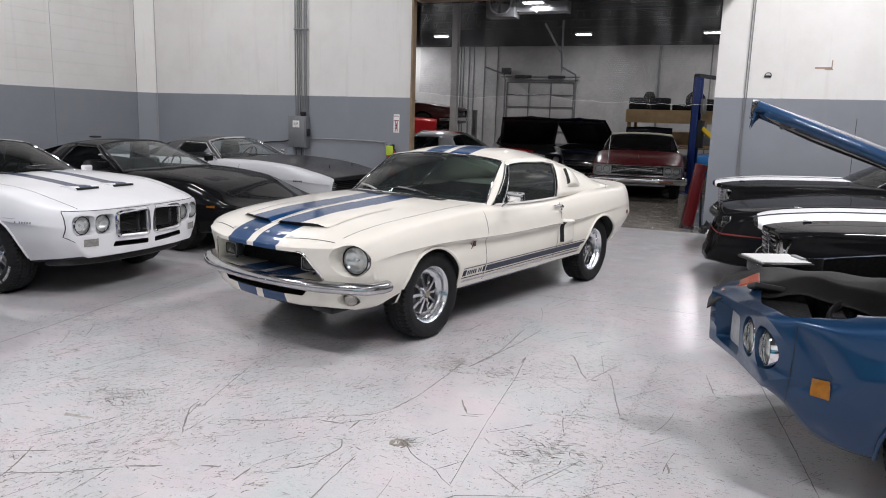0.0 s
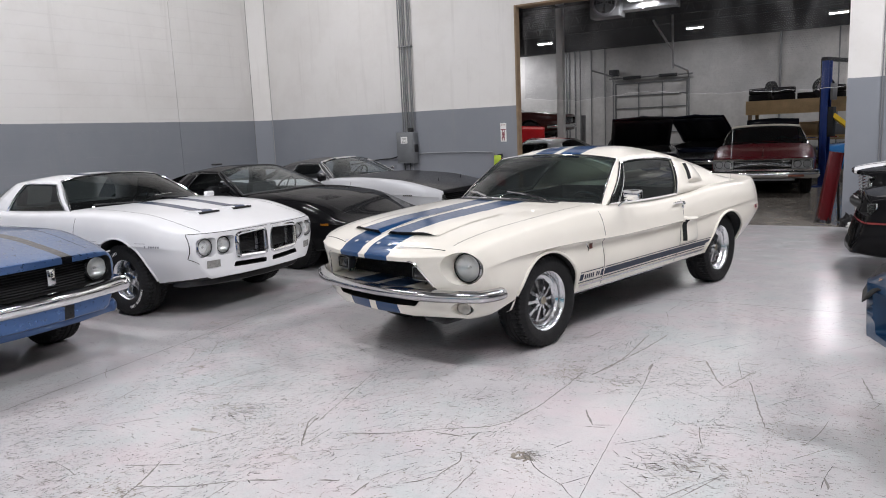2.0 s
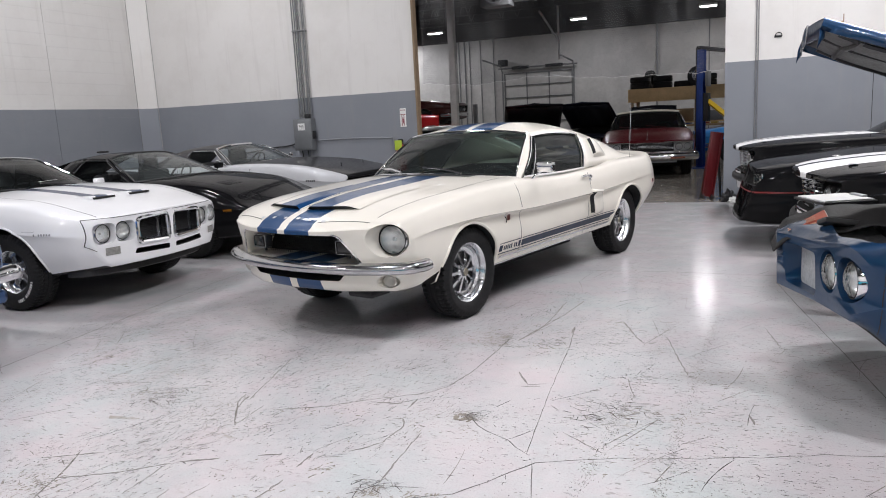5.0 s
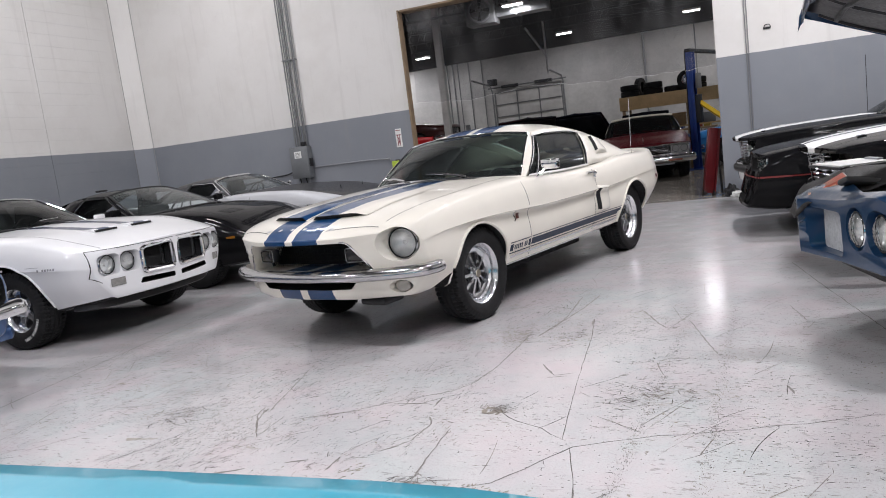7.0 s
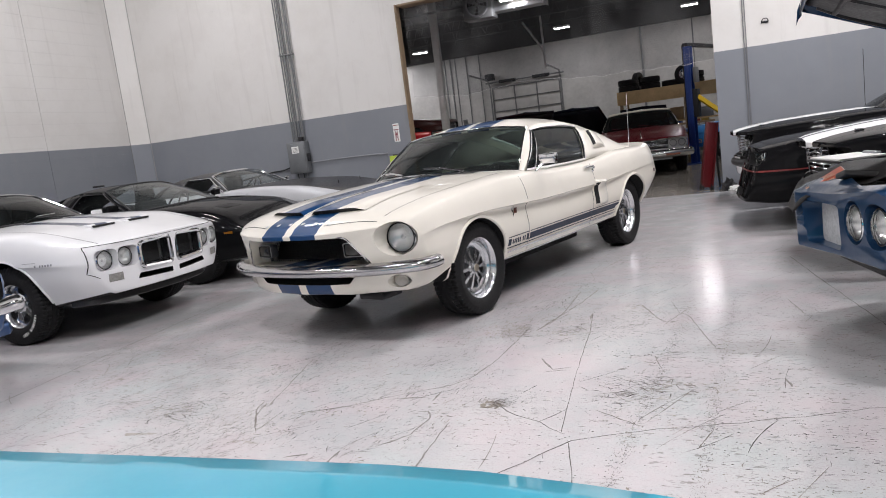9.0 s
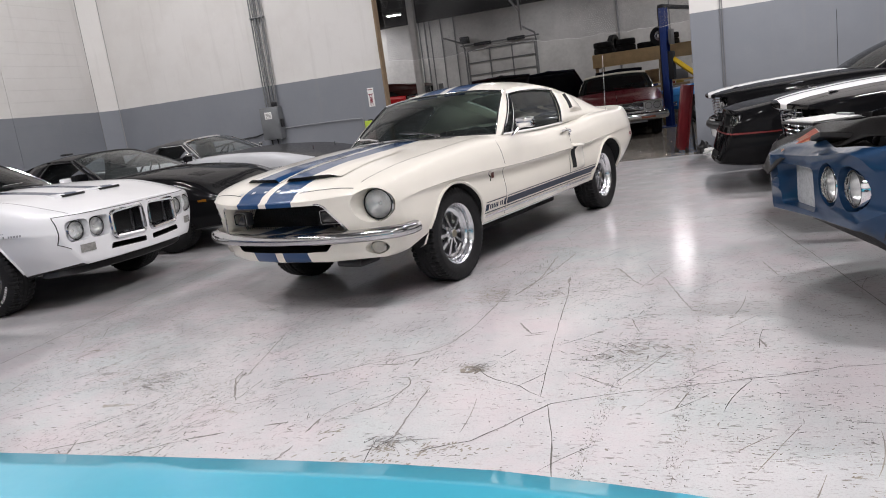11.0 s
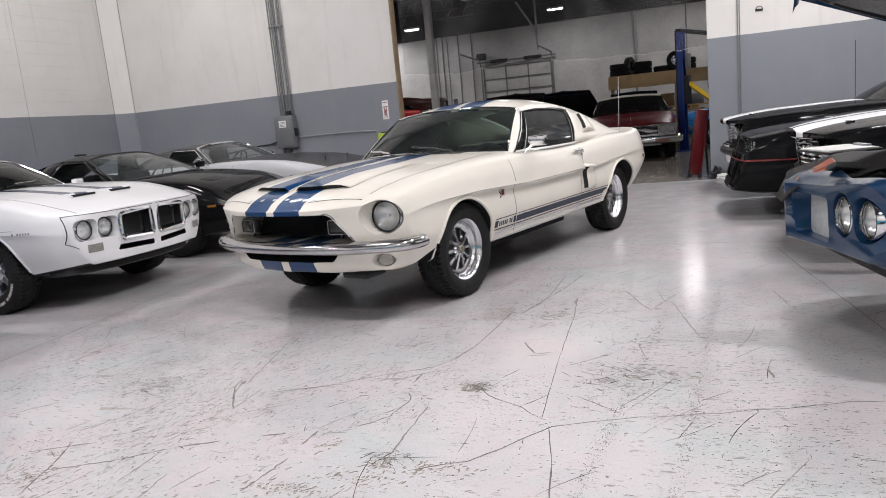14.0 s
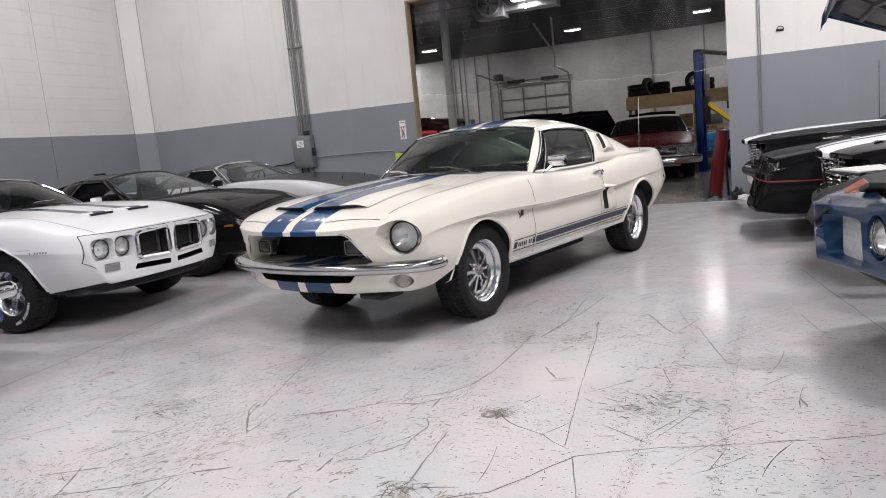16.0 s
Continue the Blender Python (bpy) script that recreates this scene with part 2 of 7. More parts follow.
def cut(ob, cutter_bm):
    """Take the closed shells of cutter_bm out of ob for good."""
    me = bpy.data.meshes.new("cutter")
    cutter_bm.to_mesh(me)
    cutter_bm.free()
    for m in ob.data.materials:
        me.materials.append(m)
    c = new("cutter", me)
    c.parent = ob.parent
    mod = ob.modifiers.new("cut", "BOOLEAN")
    mod.operation, mod.object, mod.solver = "DIFFERENCE", c, "MANIFOLD"
    bpy.context.view_layer.update()
    deps = bpy.context.evaluated_depsgraph_get()
    done = bpy.data.meshes.new_from_object(ob.evaluated_get(deps))
    ob.modifiers.clear()
    old, ob.data = ob.data, done
    bpy.data.meshes.remove(old)
    bpy.data.objects.remove(c)
    bpy.data.meshes.remove(me)
    done.polygons.foreach_set("use_smooth", [True] * len(done.polygons))
    done.set_sharp_from_angle(angle=radians(32))


# ---- the rooms ----
WALL_Y, RIGHT_Y, LEFT_X, JAMB_X, RIGHT_X, HEAD_Z = 11.97, 12.45, -9.0, -3.23, 1.60, 3.57
FAR_Y, EAST_X, SOUTH_Y, CEIL_Z, BACK_CEIL = 26.0, 9.0, -4.5, 6.6, 5.6


def wall_paint(name, line, tone=1.0):
    """White above and grey below a painted line, on block or panel."""
    m, ns, ls, b = mat(name)
    tc, sx = ns.new("ShaderNodeTexCoord"), ns.new("ShaderNodeSeparateXYZ")
    ls.new(tc.outputs["Object"], sx.inputs[0])
    wob = noise_tex(ns, ls, 9.0, 3)
    z = math_node(ns, ls, "ADD", sx.outputs[2], math_node(ns, ls, "MULTIPLY", wob, 0.012))
    low = math_node(ns, ls, "LESS_THAN", z, line + 0.006)
    dirt = noise_tex(ns, ls, 1.1, 6, 0.65)
    fine = noise_tex(ns, ls, 14.0, 6, 0.7)
    streak = noise_tex(ns, ls, 2.5, 5, 0.6, (3.0, 3.0, 0.18))
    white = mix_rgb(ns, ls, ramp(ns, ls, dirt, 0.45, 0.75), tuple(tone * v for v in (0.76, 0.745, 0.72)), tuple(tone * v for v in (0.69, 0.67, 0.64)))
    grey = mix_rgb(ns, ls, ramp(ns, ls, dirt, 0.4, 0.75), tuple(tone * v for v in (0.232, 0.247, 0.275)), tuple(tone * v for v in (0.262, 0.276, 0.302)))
    col = mix_rgb(ns, ls, low, white, grey)
    col = mix_rgb(ns, ls, ramp(ns, ls, streak, 0.58, 0.8, 0.0, 0.22), col, (0.33, 0.31, 0.28))
    col = mix_rgb(ns, ls, ramp(ns, ls, fine, 0.62, 0.8, 0.0, 0.12), col, (0.2, 0.19, 0.18))
    ls.new(col, b.inputs["Base Color"])
    b.inputs["Roughness"].default_value = 0.48
    bump(ns, ls, b, fine, 0.12, 0.003)
    return m


def floor_mat():
    """Grey painted concrete, scuffed through in streaks, with a dull gloss."""
    m, ns, ls, b = mat("worn_painted_concrete")
    big, mid, fine = noise_tex(ns, ls, 0.55, 5, 0.6), noise_tex(ns, ls, 3.4, 6, 0.65), noise_tex(ns, ls, 34.0, 6, 0.7)
    col = mix_rgb(ns, ls, ramp(ns, ls, big, 0.35, 0.7), (0.575, 0.56, 0.565), (0.485, 0.48, 0.49))
    col = mix_rgb(ns, ls, ramp(ns, ls, mid, 0.5, 0.75, 0, 0.5), col, (0.60, 0.585, 0.585))
    cloud = noise_tex(ns, ls, 1.9, 7, 0.72)
    col = mix_rgb(ns, ls, ramp(ns, ls, cloud, 0.5, 0.7, 0, 0.3), col, (0.40, 0.395, 0.40))
    mint = noise_tex(ns, ls, 0.95, 6, 0.7)
    col = mix_rgb(ns, ls, ramp(ns, ls, mint, 0.47, 0.64, 0, 0.6), col, (0.50, 0.56, 0.555))
    grain = noise_tex(ns, ls, 110.0, 3, 0.7)
    col = mix_rgb(ns, ls, ramp(ns, ls, grain, 0.5, 0.68, 0, 0.35), col, (0.36, 0.34, 0.33))
    pink = noise_tex(ns, ls, 1.3, 5, 0.7)
    col = mix_rgb(ns, ls, ramp(ns, ls, pink, 0.47, 0.64, 0, 0.55), col, (0.60, 0.51, 0.53))
    area_worn = ramp(ns, ls, noise_tex(ns, ls, 0.8, 4, 0.6), 0.42, 0.62)
    for scale, stretch, turn, lo, tone in ((26, (0.45, 1.6, 1), 65, 0.61, (0.24, 0.22, 0.20)), (38, (0.5, 1.8, 1), -10, 0.62, (0.25, 0.23, 0.22)),
                                           (6, (0.5, 1.2, 1), 24, 0.66, (0.36, 0.31, 0.25))):
        s = ramp(ns, ls, noise_tex(ns, ls, scale, 5, 0.62, stretch, turn), lo, lo + 0.035)
        s = math_node(ns, ls, "MULTIPLY", s, area_worn)
        col = mix_rgb(ns, ls, math_node(ns, ls, "MULTIPLY", s, 0.75), col, tone)
    specks = ramp(ns, ls, fine, 0.64, 0.69, 0, 0.5)
    col = mix_rgb(ns, ls, math_node(ns, ls, "MULTIPLY", specks, area_worn), col, (0.14, 0.13, 0.12))
    tc, sx = ns.new("ShaderNodeTexCoord"), ns.new("ShaderNodeSeparateXYZ")
    ls.new(tc.outputs["Object"], sx.inputs[0])
    bare = math_node(ns, ls, "GREATER_THAN", sx.outputs[1], 12.25)
    col = mix_rgb(ns, ls, bare, col, mix_rgb(ns, ls, ramp(ns, ls, mid, 0.3, 0.7), (0.21, 0.19, 0.165), (0.3, 0.275, 0.24)))
    ls.new(col, b.inputs["Base Color"])
    ls.new(ramp(ns, ls, mid, 0.3, 0.75, 0.10, 0.27), b.inputs["Roughness"])
    b.inputs["Specular IOR Level"].default_value = 0.5
    mixed = math_node(ns, ls, "ADD", math_node(ns, ls, "MULTIPLY", fine, 0.35), mid)
    bump(ns, ls, b, mixed, 0.06, 0.004)
    return m


def slab(name, *bxs, material, label="", category="", bevel=0.0):
    ob = part(name, boxes(*bxs, bevel=bevel), material, None, smooth=0)
    return tagged(ob, label, category, kind="structure")


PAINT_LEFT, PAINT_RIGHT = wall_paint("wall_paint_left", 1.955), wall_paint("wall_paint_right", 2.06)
# same paint, darkened in colour for the weaker light on the west wall
PAINT_WEST_DIM = wall_paint("wall_paint_west_dim", 1.955, tone=0.92)
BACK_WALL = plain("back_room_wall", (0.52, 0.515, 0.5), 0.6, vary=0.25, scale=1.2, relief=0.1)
slab("floor", (LEFT_X - 0.3, EAST_X + 0.3, SOUTH_Y - 0.3, FAR_Y + 0.3, -0.2, 0.0), material=floor_mat(), label="scuffed grey painted concrete workshop floor", category="floor")
slab("wall_west", (LEFT_X - 0.25, LEFT_X, SOUTH_Y, WALL_Y + 0.25, 0, CEIL_Z), material=PAINT_WEST_DIM, label="block wall painted white over grey", category="wall")
slab("wall_north", (LEFT_X, JAMB_X, WALL_Y, WALL_Y + 0.11, 0, CEIL_Z), (JAMB_X, RIGHT_X, WALL_Y, WALL_Y + 0.25, HEAD_Z, CEIL_Z), material=PAINT_LEFT, label="wall painted white over grey with a wide opening", category="wall")
slab("wall_north_east", (RIGHT_X, EAST_X, RIGHT_Y, RIGHT_Y + 0.25, 0, CEIL_Z), (RIGHT_X, RIGHT_X + 0.2, WALL_Y, RIGHT_Y, HEAD_Z, CEIL_Z), material=PAINT_RIGHT, label="wall painted white over grey beside the opening", category="wall")
slab("wall_east", (EAST_X, EAST_X + 0.25, SOUTH_Y, RIGHT_Y + 0.25, 0, CEIL_Z), material=PAINT_LEFT, label="block wall painted white over grey", category="wall")
slab("wall_south", (LEFT_X - 0.25, EAST_X + 0.25, SOUTH_Y - 0.25, SOUTH_Y, 0, CEIL_Z), material=PAINT_LEFT, label="block wall painted white over grey", category="wall")
slab("ceiling", (LEFT_X - 0.25, EAST_X + 0.25, SOUTH_Y - 0.25, RIGHT_Y + 0.25, CEIL_Z, CEIL_Z + 0.2), material=plain("ceiling_dark", (0.06, 0.06, 0.062), 0.7), label="dark painted ceiling deck", category="ceiling")
bm = bmesh.new()
prism(bm, [(LEFT_X - 0.02, WALL_Y - 0.27), (LEFT_X + 0.01, WALL_Y - 0.28), (LEFT_X + 0.24, WALL_Y - 0.015), (LEFT_X + 0.24, WALL_Y + 0.02), (LEFT_X - 0.02, WALL_Y + 0.02)], "Z", 0, CEIL_Z)
# same paint again, lightened a little because this face turns to the lamps
tagged(part("corner_pilaster", bm, wall_paint("pilaster_paint_lit", 1.955, tone=1.04), None, smooth=0), "boxed corner chase painted white over grey", "pilaster", kind="structure")
# thin dark strips that draw the shade along the pilaster's two edges
slab("edge_shade_strip", (LEFT_X, LEFT_X + 0.012, WALL_Y - 0.296, WALL_Y - 0.28, 0, CEIL_Z), material=plain("edge_shade_grey", (0.2, 0.19, 0.185), 0.8), label="dark strip for the shaded edge beside the pilaster", category="joint")
slab("edge_shade_strip", (LEFT_X + 0.243, LEFT_X + 0.255, WALL_Y - 0.004, WALL_Y, 0, CEIL_Z), material=plain("edge_shade_light", (0.4, 0.39, 0.38), 0.8), label="grey strip for the shaded edge beside the pilaster", category="joint")
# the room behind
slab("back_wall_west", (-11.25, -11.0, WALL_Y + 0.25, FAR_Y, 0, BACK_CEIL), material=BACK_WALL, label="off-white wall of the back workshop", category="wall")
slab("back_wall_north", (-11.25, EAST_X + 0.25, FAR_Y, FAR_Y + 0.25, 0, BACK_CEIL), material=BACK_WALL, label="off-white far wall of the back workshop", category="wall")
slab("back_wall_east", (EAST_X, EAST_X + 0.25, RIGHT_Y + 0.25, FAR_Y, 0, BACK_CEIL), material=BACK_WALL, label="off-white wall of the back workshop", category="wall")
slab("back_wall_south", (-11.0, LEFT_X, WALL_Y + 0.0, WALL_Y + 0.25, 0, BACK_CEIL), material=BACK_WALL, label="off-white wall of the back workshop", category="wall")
slab("eaves_beam", (-11.0, EAST_X, FAR_Y - 0.10, FAR_Y, 4.18, BACK_CEIL), material=plain("beam_dark", (0.03, 0.03, 0.032), 0.7), label="deep dark steel beam along the far wall", category="beam")
slab("back_ceiling", (-11.25, EAST_X + 0.25, WALL_Y + 0.11, FAR_Y + 0.25, BACK_CEIL, BACK_CEIL + 0.2), material=plain("dark_deck", (0.028, 0.03, 0.032), 0.7), label="dark metal roof deck of the back workshop", category="ceiling")


# ---- car tools ----
def section(c, x):
    """Half of the body's outline at x: from the middle of the top round to the middle of the floor."""
    top, edge, half, sh, bot = c["top"](x), c["edge"](x), c["half"](x), c["sh"](x), c["bot"](x)
    ein, tuck, mid = c.get("ein", 0.13), c.get("tuck", 0.06), c.get("mid", 0.0)
    he = half - ein
    groove = c["groove"](x) if "groove" in c else 0.006
    upper = [(0, top), (he * 0.5, top + (edge - top) * 0.22), (he, edge), (half - ein * 0.28, edge - (edge - sh) * c.get("brow", 0.32)), (half, sh)]
    lower = [(half, sh), (half - groove, sh - 0.035), (half - mid - groove * 0.8, sh + (bot - sh) * 0.5), (half - tuck, bot + 0.02)]
    pts = [(p.x, p.y) for p in spline([(*u, 0) for u in upper], 5)[:-1] + spline([(*u, 0) for u in lower], 5)]
    return pts + [(half - tuck - 0.04, bot), ((half - tuck) * 0.5, bot), (0, bot)]


def body(c, root, mats, name="body"):
    x0, x1, bow, lean, zl = c["tail"], c["nose"], c["bow"], c.get("lean", 0.0), c.get("zl", 0.6)
    n = 64
    xs = [x0 + (x1 - x0) * (0.5 - 0.5 * math.cos(math.pi * i / n)) * 0.5 + (x1 - x0) * i / n * 0.5 for i in range(n + 1)]
    bm = bmesh.new()

    def place(x, y, z):
        half = c["half"](x)
        k = min(1, max(0, (x + 0.1) / (x1 + 0.1))) ** 2
        r = min(1, max(0, (x0 + 0.7 - x) / 0.7)) ** 2
        s = min(1.0, abs(y) / half)
        s = max(0.0, s - c.get("flat", 0.0)) / (1 - c.get("flat", 0.0))
        return (x - k * (bow * s**c.get("pow", 2.2) + c.get("corner", 0.0) * max(0.0, (s - 0.82) / 0.18) ** 2 + lean * (zl - z)) + r * (c.get("rbow", 0.1) * s * s + c.get("rlean", 0.0) * (zl - z)), y, z)

    rings = []
    for x in xs:
        h = section(c, x)
        loop = h + [(-y, z) for y, z in h[-2:0:-1]]
        rings.append([bm.verts.new(place(x, y, z)) for y, z in loop])
    m = len(rings[0])
    for a, b in zip(rings, rings[1:]):
        for k in range(m):
            f = bm.faces.new((a[k], a[(k + 1) % m], b[(k + 1) % m], b[k]))
            if abs(k - m / 2) < 2.6:
                f.material_index = 1
    for ring, x, sg in ((rings[-1], x1, 1), (rings[0], x0, -1)):
        zc = (c["top"](x) + c["bot"](x)) / 2
        last = ring
        for s, out in ((0.985, 0.012), (0.95, 0.02), (0.8, 0.022), (0.6, 0.022), (0.35, 0.022), (0.12, 0.022), (0.05, 0.022), (0.02, 0.022)):
            cur = []
            for v, (y, z) in zip(ring, [(y, z) for y, z in section(c, x)] + [(-y, z) for y, z in section(c, x)[-2:0:-1]]):
                yy, zz = y * s, zc + (z - zc) * s
                cur.append(bm.verts.new(Vector(place(x, yy, zz)) + Vector((sg * out, 0, 0))))
            for k in range(m):
                q = (last[k], last[(k + 1) % m], cur[(k + 1) % m], cur[k])
                bm.faces.new(q)
            last = cur
        bm.faces.new(last)
    bmesh.ops.recalc_face_normals(bm, faces=bm.faces[:])
    return part(name, bm, mats, root, smooth=32)


def arches(bm, c, mi=1):
    """Wheel housings to be cut out of a body."""
    for x in (0.0, -c["wb"]):
        for sg in (1, -1):
            r = c["arch"]
            x = x + (c.get("arch_dx", 0.0) if x > -1 else 0.0)
            pts = [(x + r * math.cos(a), c["tyre"] + 0.01 + r * math.sin(a)) for a in np.linspace(-0.35, math.pi + 0.35, 25)] + [(x - r * 0.85, 0.05), (x + r * 0.85, 0.05)]
            prism(bm, pts, "Y", sg * (c["half"](x) - 0.36), sg * 1.2, mi)
            x = 0.0 if x > -1 else x


def arch_lips(c, root, material, r=0.012):
    """A rolled edge round each wheel opening."""
    for x in (0.0, -c["wb"]):
        for sg in (1, -1):
            pts = []
            cx = x + (c.get("arch_dx", 0.0) if x > -1 else 0.0)
            for a in np.linspace(-0.12, math.pi + 0.12, 33):
                px, pz = cx + c["arch"] * math.cos(a), c["tyre"] + 0.01 + c["arch"] * math.sin(a)
                if pz < c["bot"](px) + 0.01 or (c.get("lip_cut") and px > 0.25 and pz < 0.43):
                    continue
                h = section(c, px)
                side = [q for q in h if q[0] > 0.6 * c["half"](px)]
                y = next((y0 + (y1 - y0) * (z0 - pz) / max(1e-6, z0 - z1) for (y0, z0), (y1, z1) in zip(side, side[1:]) if z0 >= pz >= z1), None)
                if y is not None:
                    pts.append((px, sg * (y + 0.002), pz))
            if len(pts) > 5:
                part("arch_lip", rods(pts, r=r, n=8), material, root)


def cabin(c, root, roof_mat, side_mats, trim=CHROME, glass=None):
    glass = glass or DARK_GLASS
    """Roof, pillars, glass and bright trim above the belt line."""
    g = c["cab"]
    zb, wb, zt, wt = g["zb"], g["wb"], g["zt"], g["wt"]
    ribs, crown = g["ribs"], g.get("crown", 0.06)
    xt0, xte = ribs[0][1], ribs[-1][1]

    def side(xb, xt, v, sg, inset=0.0):
        a, b = Vector((xb, wb(xb), zb(xb) - 0.012)), Vector((xt, wt(xt), zt(xt)))
        p = a.lerp(b, v) + Vector((0, g.get("bulge", 0.03) * math.sin(math.pi * min(v, 1)) - inset, 0))
        return Vector((p.x, sg * p.y, p.z))

    def over(x, s):
        a = abs(s)
        return Vector((x, s * wt(x), zt(x) + (crown(x) if callable(crown) else crown) * (1 - a**2.6)))

    rear = g.get("rear_glass")
    bm = bmesh.new()
    for sg in (1, -1):
        for (b0, t0, kind), (b1, t1, _) in zip(ribs, ribs[1:]):
            lo = 0.9 if kind == "glass" else 0.0
            nn = 6 if kind == "glass" else max(2, int(abs(t1 - t0) / 0.08))
            grid(bm, lambda u, v: side(b0 + (b1 - b0) * u, t0 + (t1 - t0) * u, lo + (1 - lo) * v, sg), nn, 6, flip=sg < 0)
    xs = [xt0 + (xte - xt0) * i / 30 for i in range(31)]
    if rear:
        xs = sorted(set(x for x in xs if min(abs(x - rear[0]), abs(x - rear[1])) > 0.03) | set(rear[:2]), reverse=True)
    ss = sorted([-1, -0.985, -0.95, -0.9, -0.86, 0.86, 0.9, 0.95, 0.985, 1] + [k / 8 * 0.8 for k in range(-8, 9)])
    V = [[bm.verts.new(over(x, s)) for s in ss] for x in xs]
    for i in range(len(xs) - 1):
        for j in range(len(ss) - 1):
            if rear and rear[1] - 1e-6 <= xs[i + 1] and xs[i] <= rear[0] + 1e-6 and abs(ss[j] + ss[j + 1]) / 2 < 0.83:
                continue
            bm.faces.new((V[i][j], V[i][j + 1], V[i + 1][j + 1], V[i + 1][j]))
    bmesh.ops.remove_doubles(bm, verts=bm.verts[:], dist=0.002)
    bmesh.ops.recalc_face_normals(bm, faces=bm.faces[:])
    shell = part("roof", bm, roof_mat, root, smooth=40)
    sol = shell.modifiers.new("thick", "SOLIDIFY")
    sol.thickness, sol.offset = 0.025, -1
    # screens
    bw = g["ws"]
    foot = g.get("ws_foot", (ribs[0][0], wb(ribs[0][0])))

    def screen(u, v, inset=0.0):
        s = 2 * u - 1
        a = Vector((bw[0] - (bw[0] - foot[0]) * abs(s) ** 2.2, s * foot[1], bw[1] + (zb(ribs[0][0]) - bw[1]) * abs(s) ** 2.2))
        b = over(xt0, s) + Vector((g.get("ws_top_bow", 0.05) * (1 - s * s), 0, 0))
        p = a.lerp(b, v)
        p += Vector((0.5, 0, 0.5)) * (0.035 * math.sin(math.pi * v)) * (1 - 0.6 * s * s)
        return p - Vector((inset * 0.6, 0, inset * 0.6))

    bm = bmesh.new()
    grid(bm, lambda u, v: screen(u, v), 20, 10)
    part("windshield", bm, glass, root)
    if "ws_foot" in g:
        for sg in (1, -1):
            bm = bmesh.new()
            grid(bm, lambda u, v: screen((1 + sg) / 2, v).lerp(side(ribs[0][0], ribs[0][1], v, sg), u) + Vector((0.012 * math.sin(math.pi * u), 0, 0)), 4, 10, flip=sg < 0)
            part("windshield_pillar", bm, side_mats, root)
    edge = [screen(k / 14, 0) for k in range(15)] + [screen(1, k / 8) for k in range(1, 9)] + [screen(1 - k / 14, 1) for k in range(1, 15)] + [screen(0, 1 - k / 8) for k in range(1, 8)]
    part("windshield_trim", rods(edge, r=g.get("trim_r", 0.012), closed=True), trim, root)
    for sg in (1, -1):
        for (b0, t0, kind), (b1, t1, _) in zip(ribs, ribs[1:]):
            if kind != "glass":
                continue
            if g.get("open_windows"):
                continue
            bm = bmesh.new()
            grid(bm, lambda u, v: side(b0 + (b1 - b0) * u, t0 + (t1 - t0) * u, 0.92 * v, sg, 0.012), 6, 6, flip=sg < 0)
            part("side_window", bm, g.get("side_glass", glass), root)
        gl = [r for r in ribs if r[2] == "glass"]
        if gl:
            b0, t0, _ = gl[0]
            b1, t1, _ = ribs[[r for r in ribs].index(gl[-1]) + 1]
            path = [side(b0 + (b1 - b0) * k / 10, t0 + (t1 - t0) * k / 10, 0.02, sg, -0.004) for k in range(11)] + [side(b1, t1, v / 6 * 0.92, sg, -0.004) for v in range(1, 6)] + \
                   [side(b1 + (b0 - b1) * k / 10, t1 + (t0 - t1) * k / 10, 0.91, sg, -0.004) for k in range(11)] + [side(b0, t0, (1 - v / 6) * 0.92, sg, -0.004) for v in range(1, 6)]
            part("window_trim", rods(path, r=g.get("side_trim_r", 0.007), n=6, closed=True), trim, root)
            for b, t, _ in gl[1:]:
                part("window_post", rods([side(b, t, v / 5 * 0.92, sg, 0.0) for v in range(6)], r=0.008, n=6), trim, root)
    if rear:
        bm = bmesh.new()
        grid(bm, lambda u, v: over(rear[0] + (rear[1] - rear[0]) * u, (2 * v - 1) * 0.83) - Vector((0, 0, 0.012)), 12, 12)
        part("rear_window", bm, glass, root)
    if "back" in g:
        xb, zbk = g["back"]

        def back(u, v):
            s = 2 * u - 1
            a = over(xte, s * 0.94)
            b = Vector((xb + 0.12 * s * s, s * wb(xb) * 0.93, zbk))
            return a.lerp(b, v) + Vector((0, 0, 0.02 * math.sin(math.pi * v)))

        bm = bmesh.new()
        grid(bm, back, 12, 8)
        part("rear_window", bm, glass, root)
    # seats, dash and steering wheel
    if g.get("seats", True):
        sx = ribs[0][1] - 0.15
        for sg in (1, -1):
            bm = bmesh.new()
            box(bm, sx - 0.12, sx + 0.02, sg * 0.37 - 0.25, sg * 0.37 + 0.25, 0.4, g.get("seat_z", 0.98), 0.05, pose(0, 0, 0))
            box(bm, sx - 0.05, sx + 0.45, sg * 0.37 - 0.25, sg * 0.37 + 0.25, 0.34, 0.5, 0.05)
            part("seat", bm, INTERIOR, root)
        bm = bmesh.new()
        box(bm, bw[0] - 0.55, bw[0] - 0.12, -0.62, 0.62, 0.6, bw[1] - 0.035, 0.04)
        part("dashboard", bm, INTERIOR, root)
        bm = bmesh.new()
        ctr, q = Vector((bw[0] - 0.68, 0.37, bw[1] - 0.05 - g.get("wheel_drop", 0.0))), pose(0, 0, 0, 0, -62, 0)
        tube(bm, [ctr + (q @ Vector((0.185 * math.cos(a), 0.185 * math.sin(a), 0))) for a in np.linspace(0, 2 * math.pi, 24, endpoint=False)], 0.012, 8, closed=True)
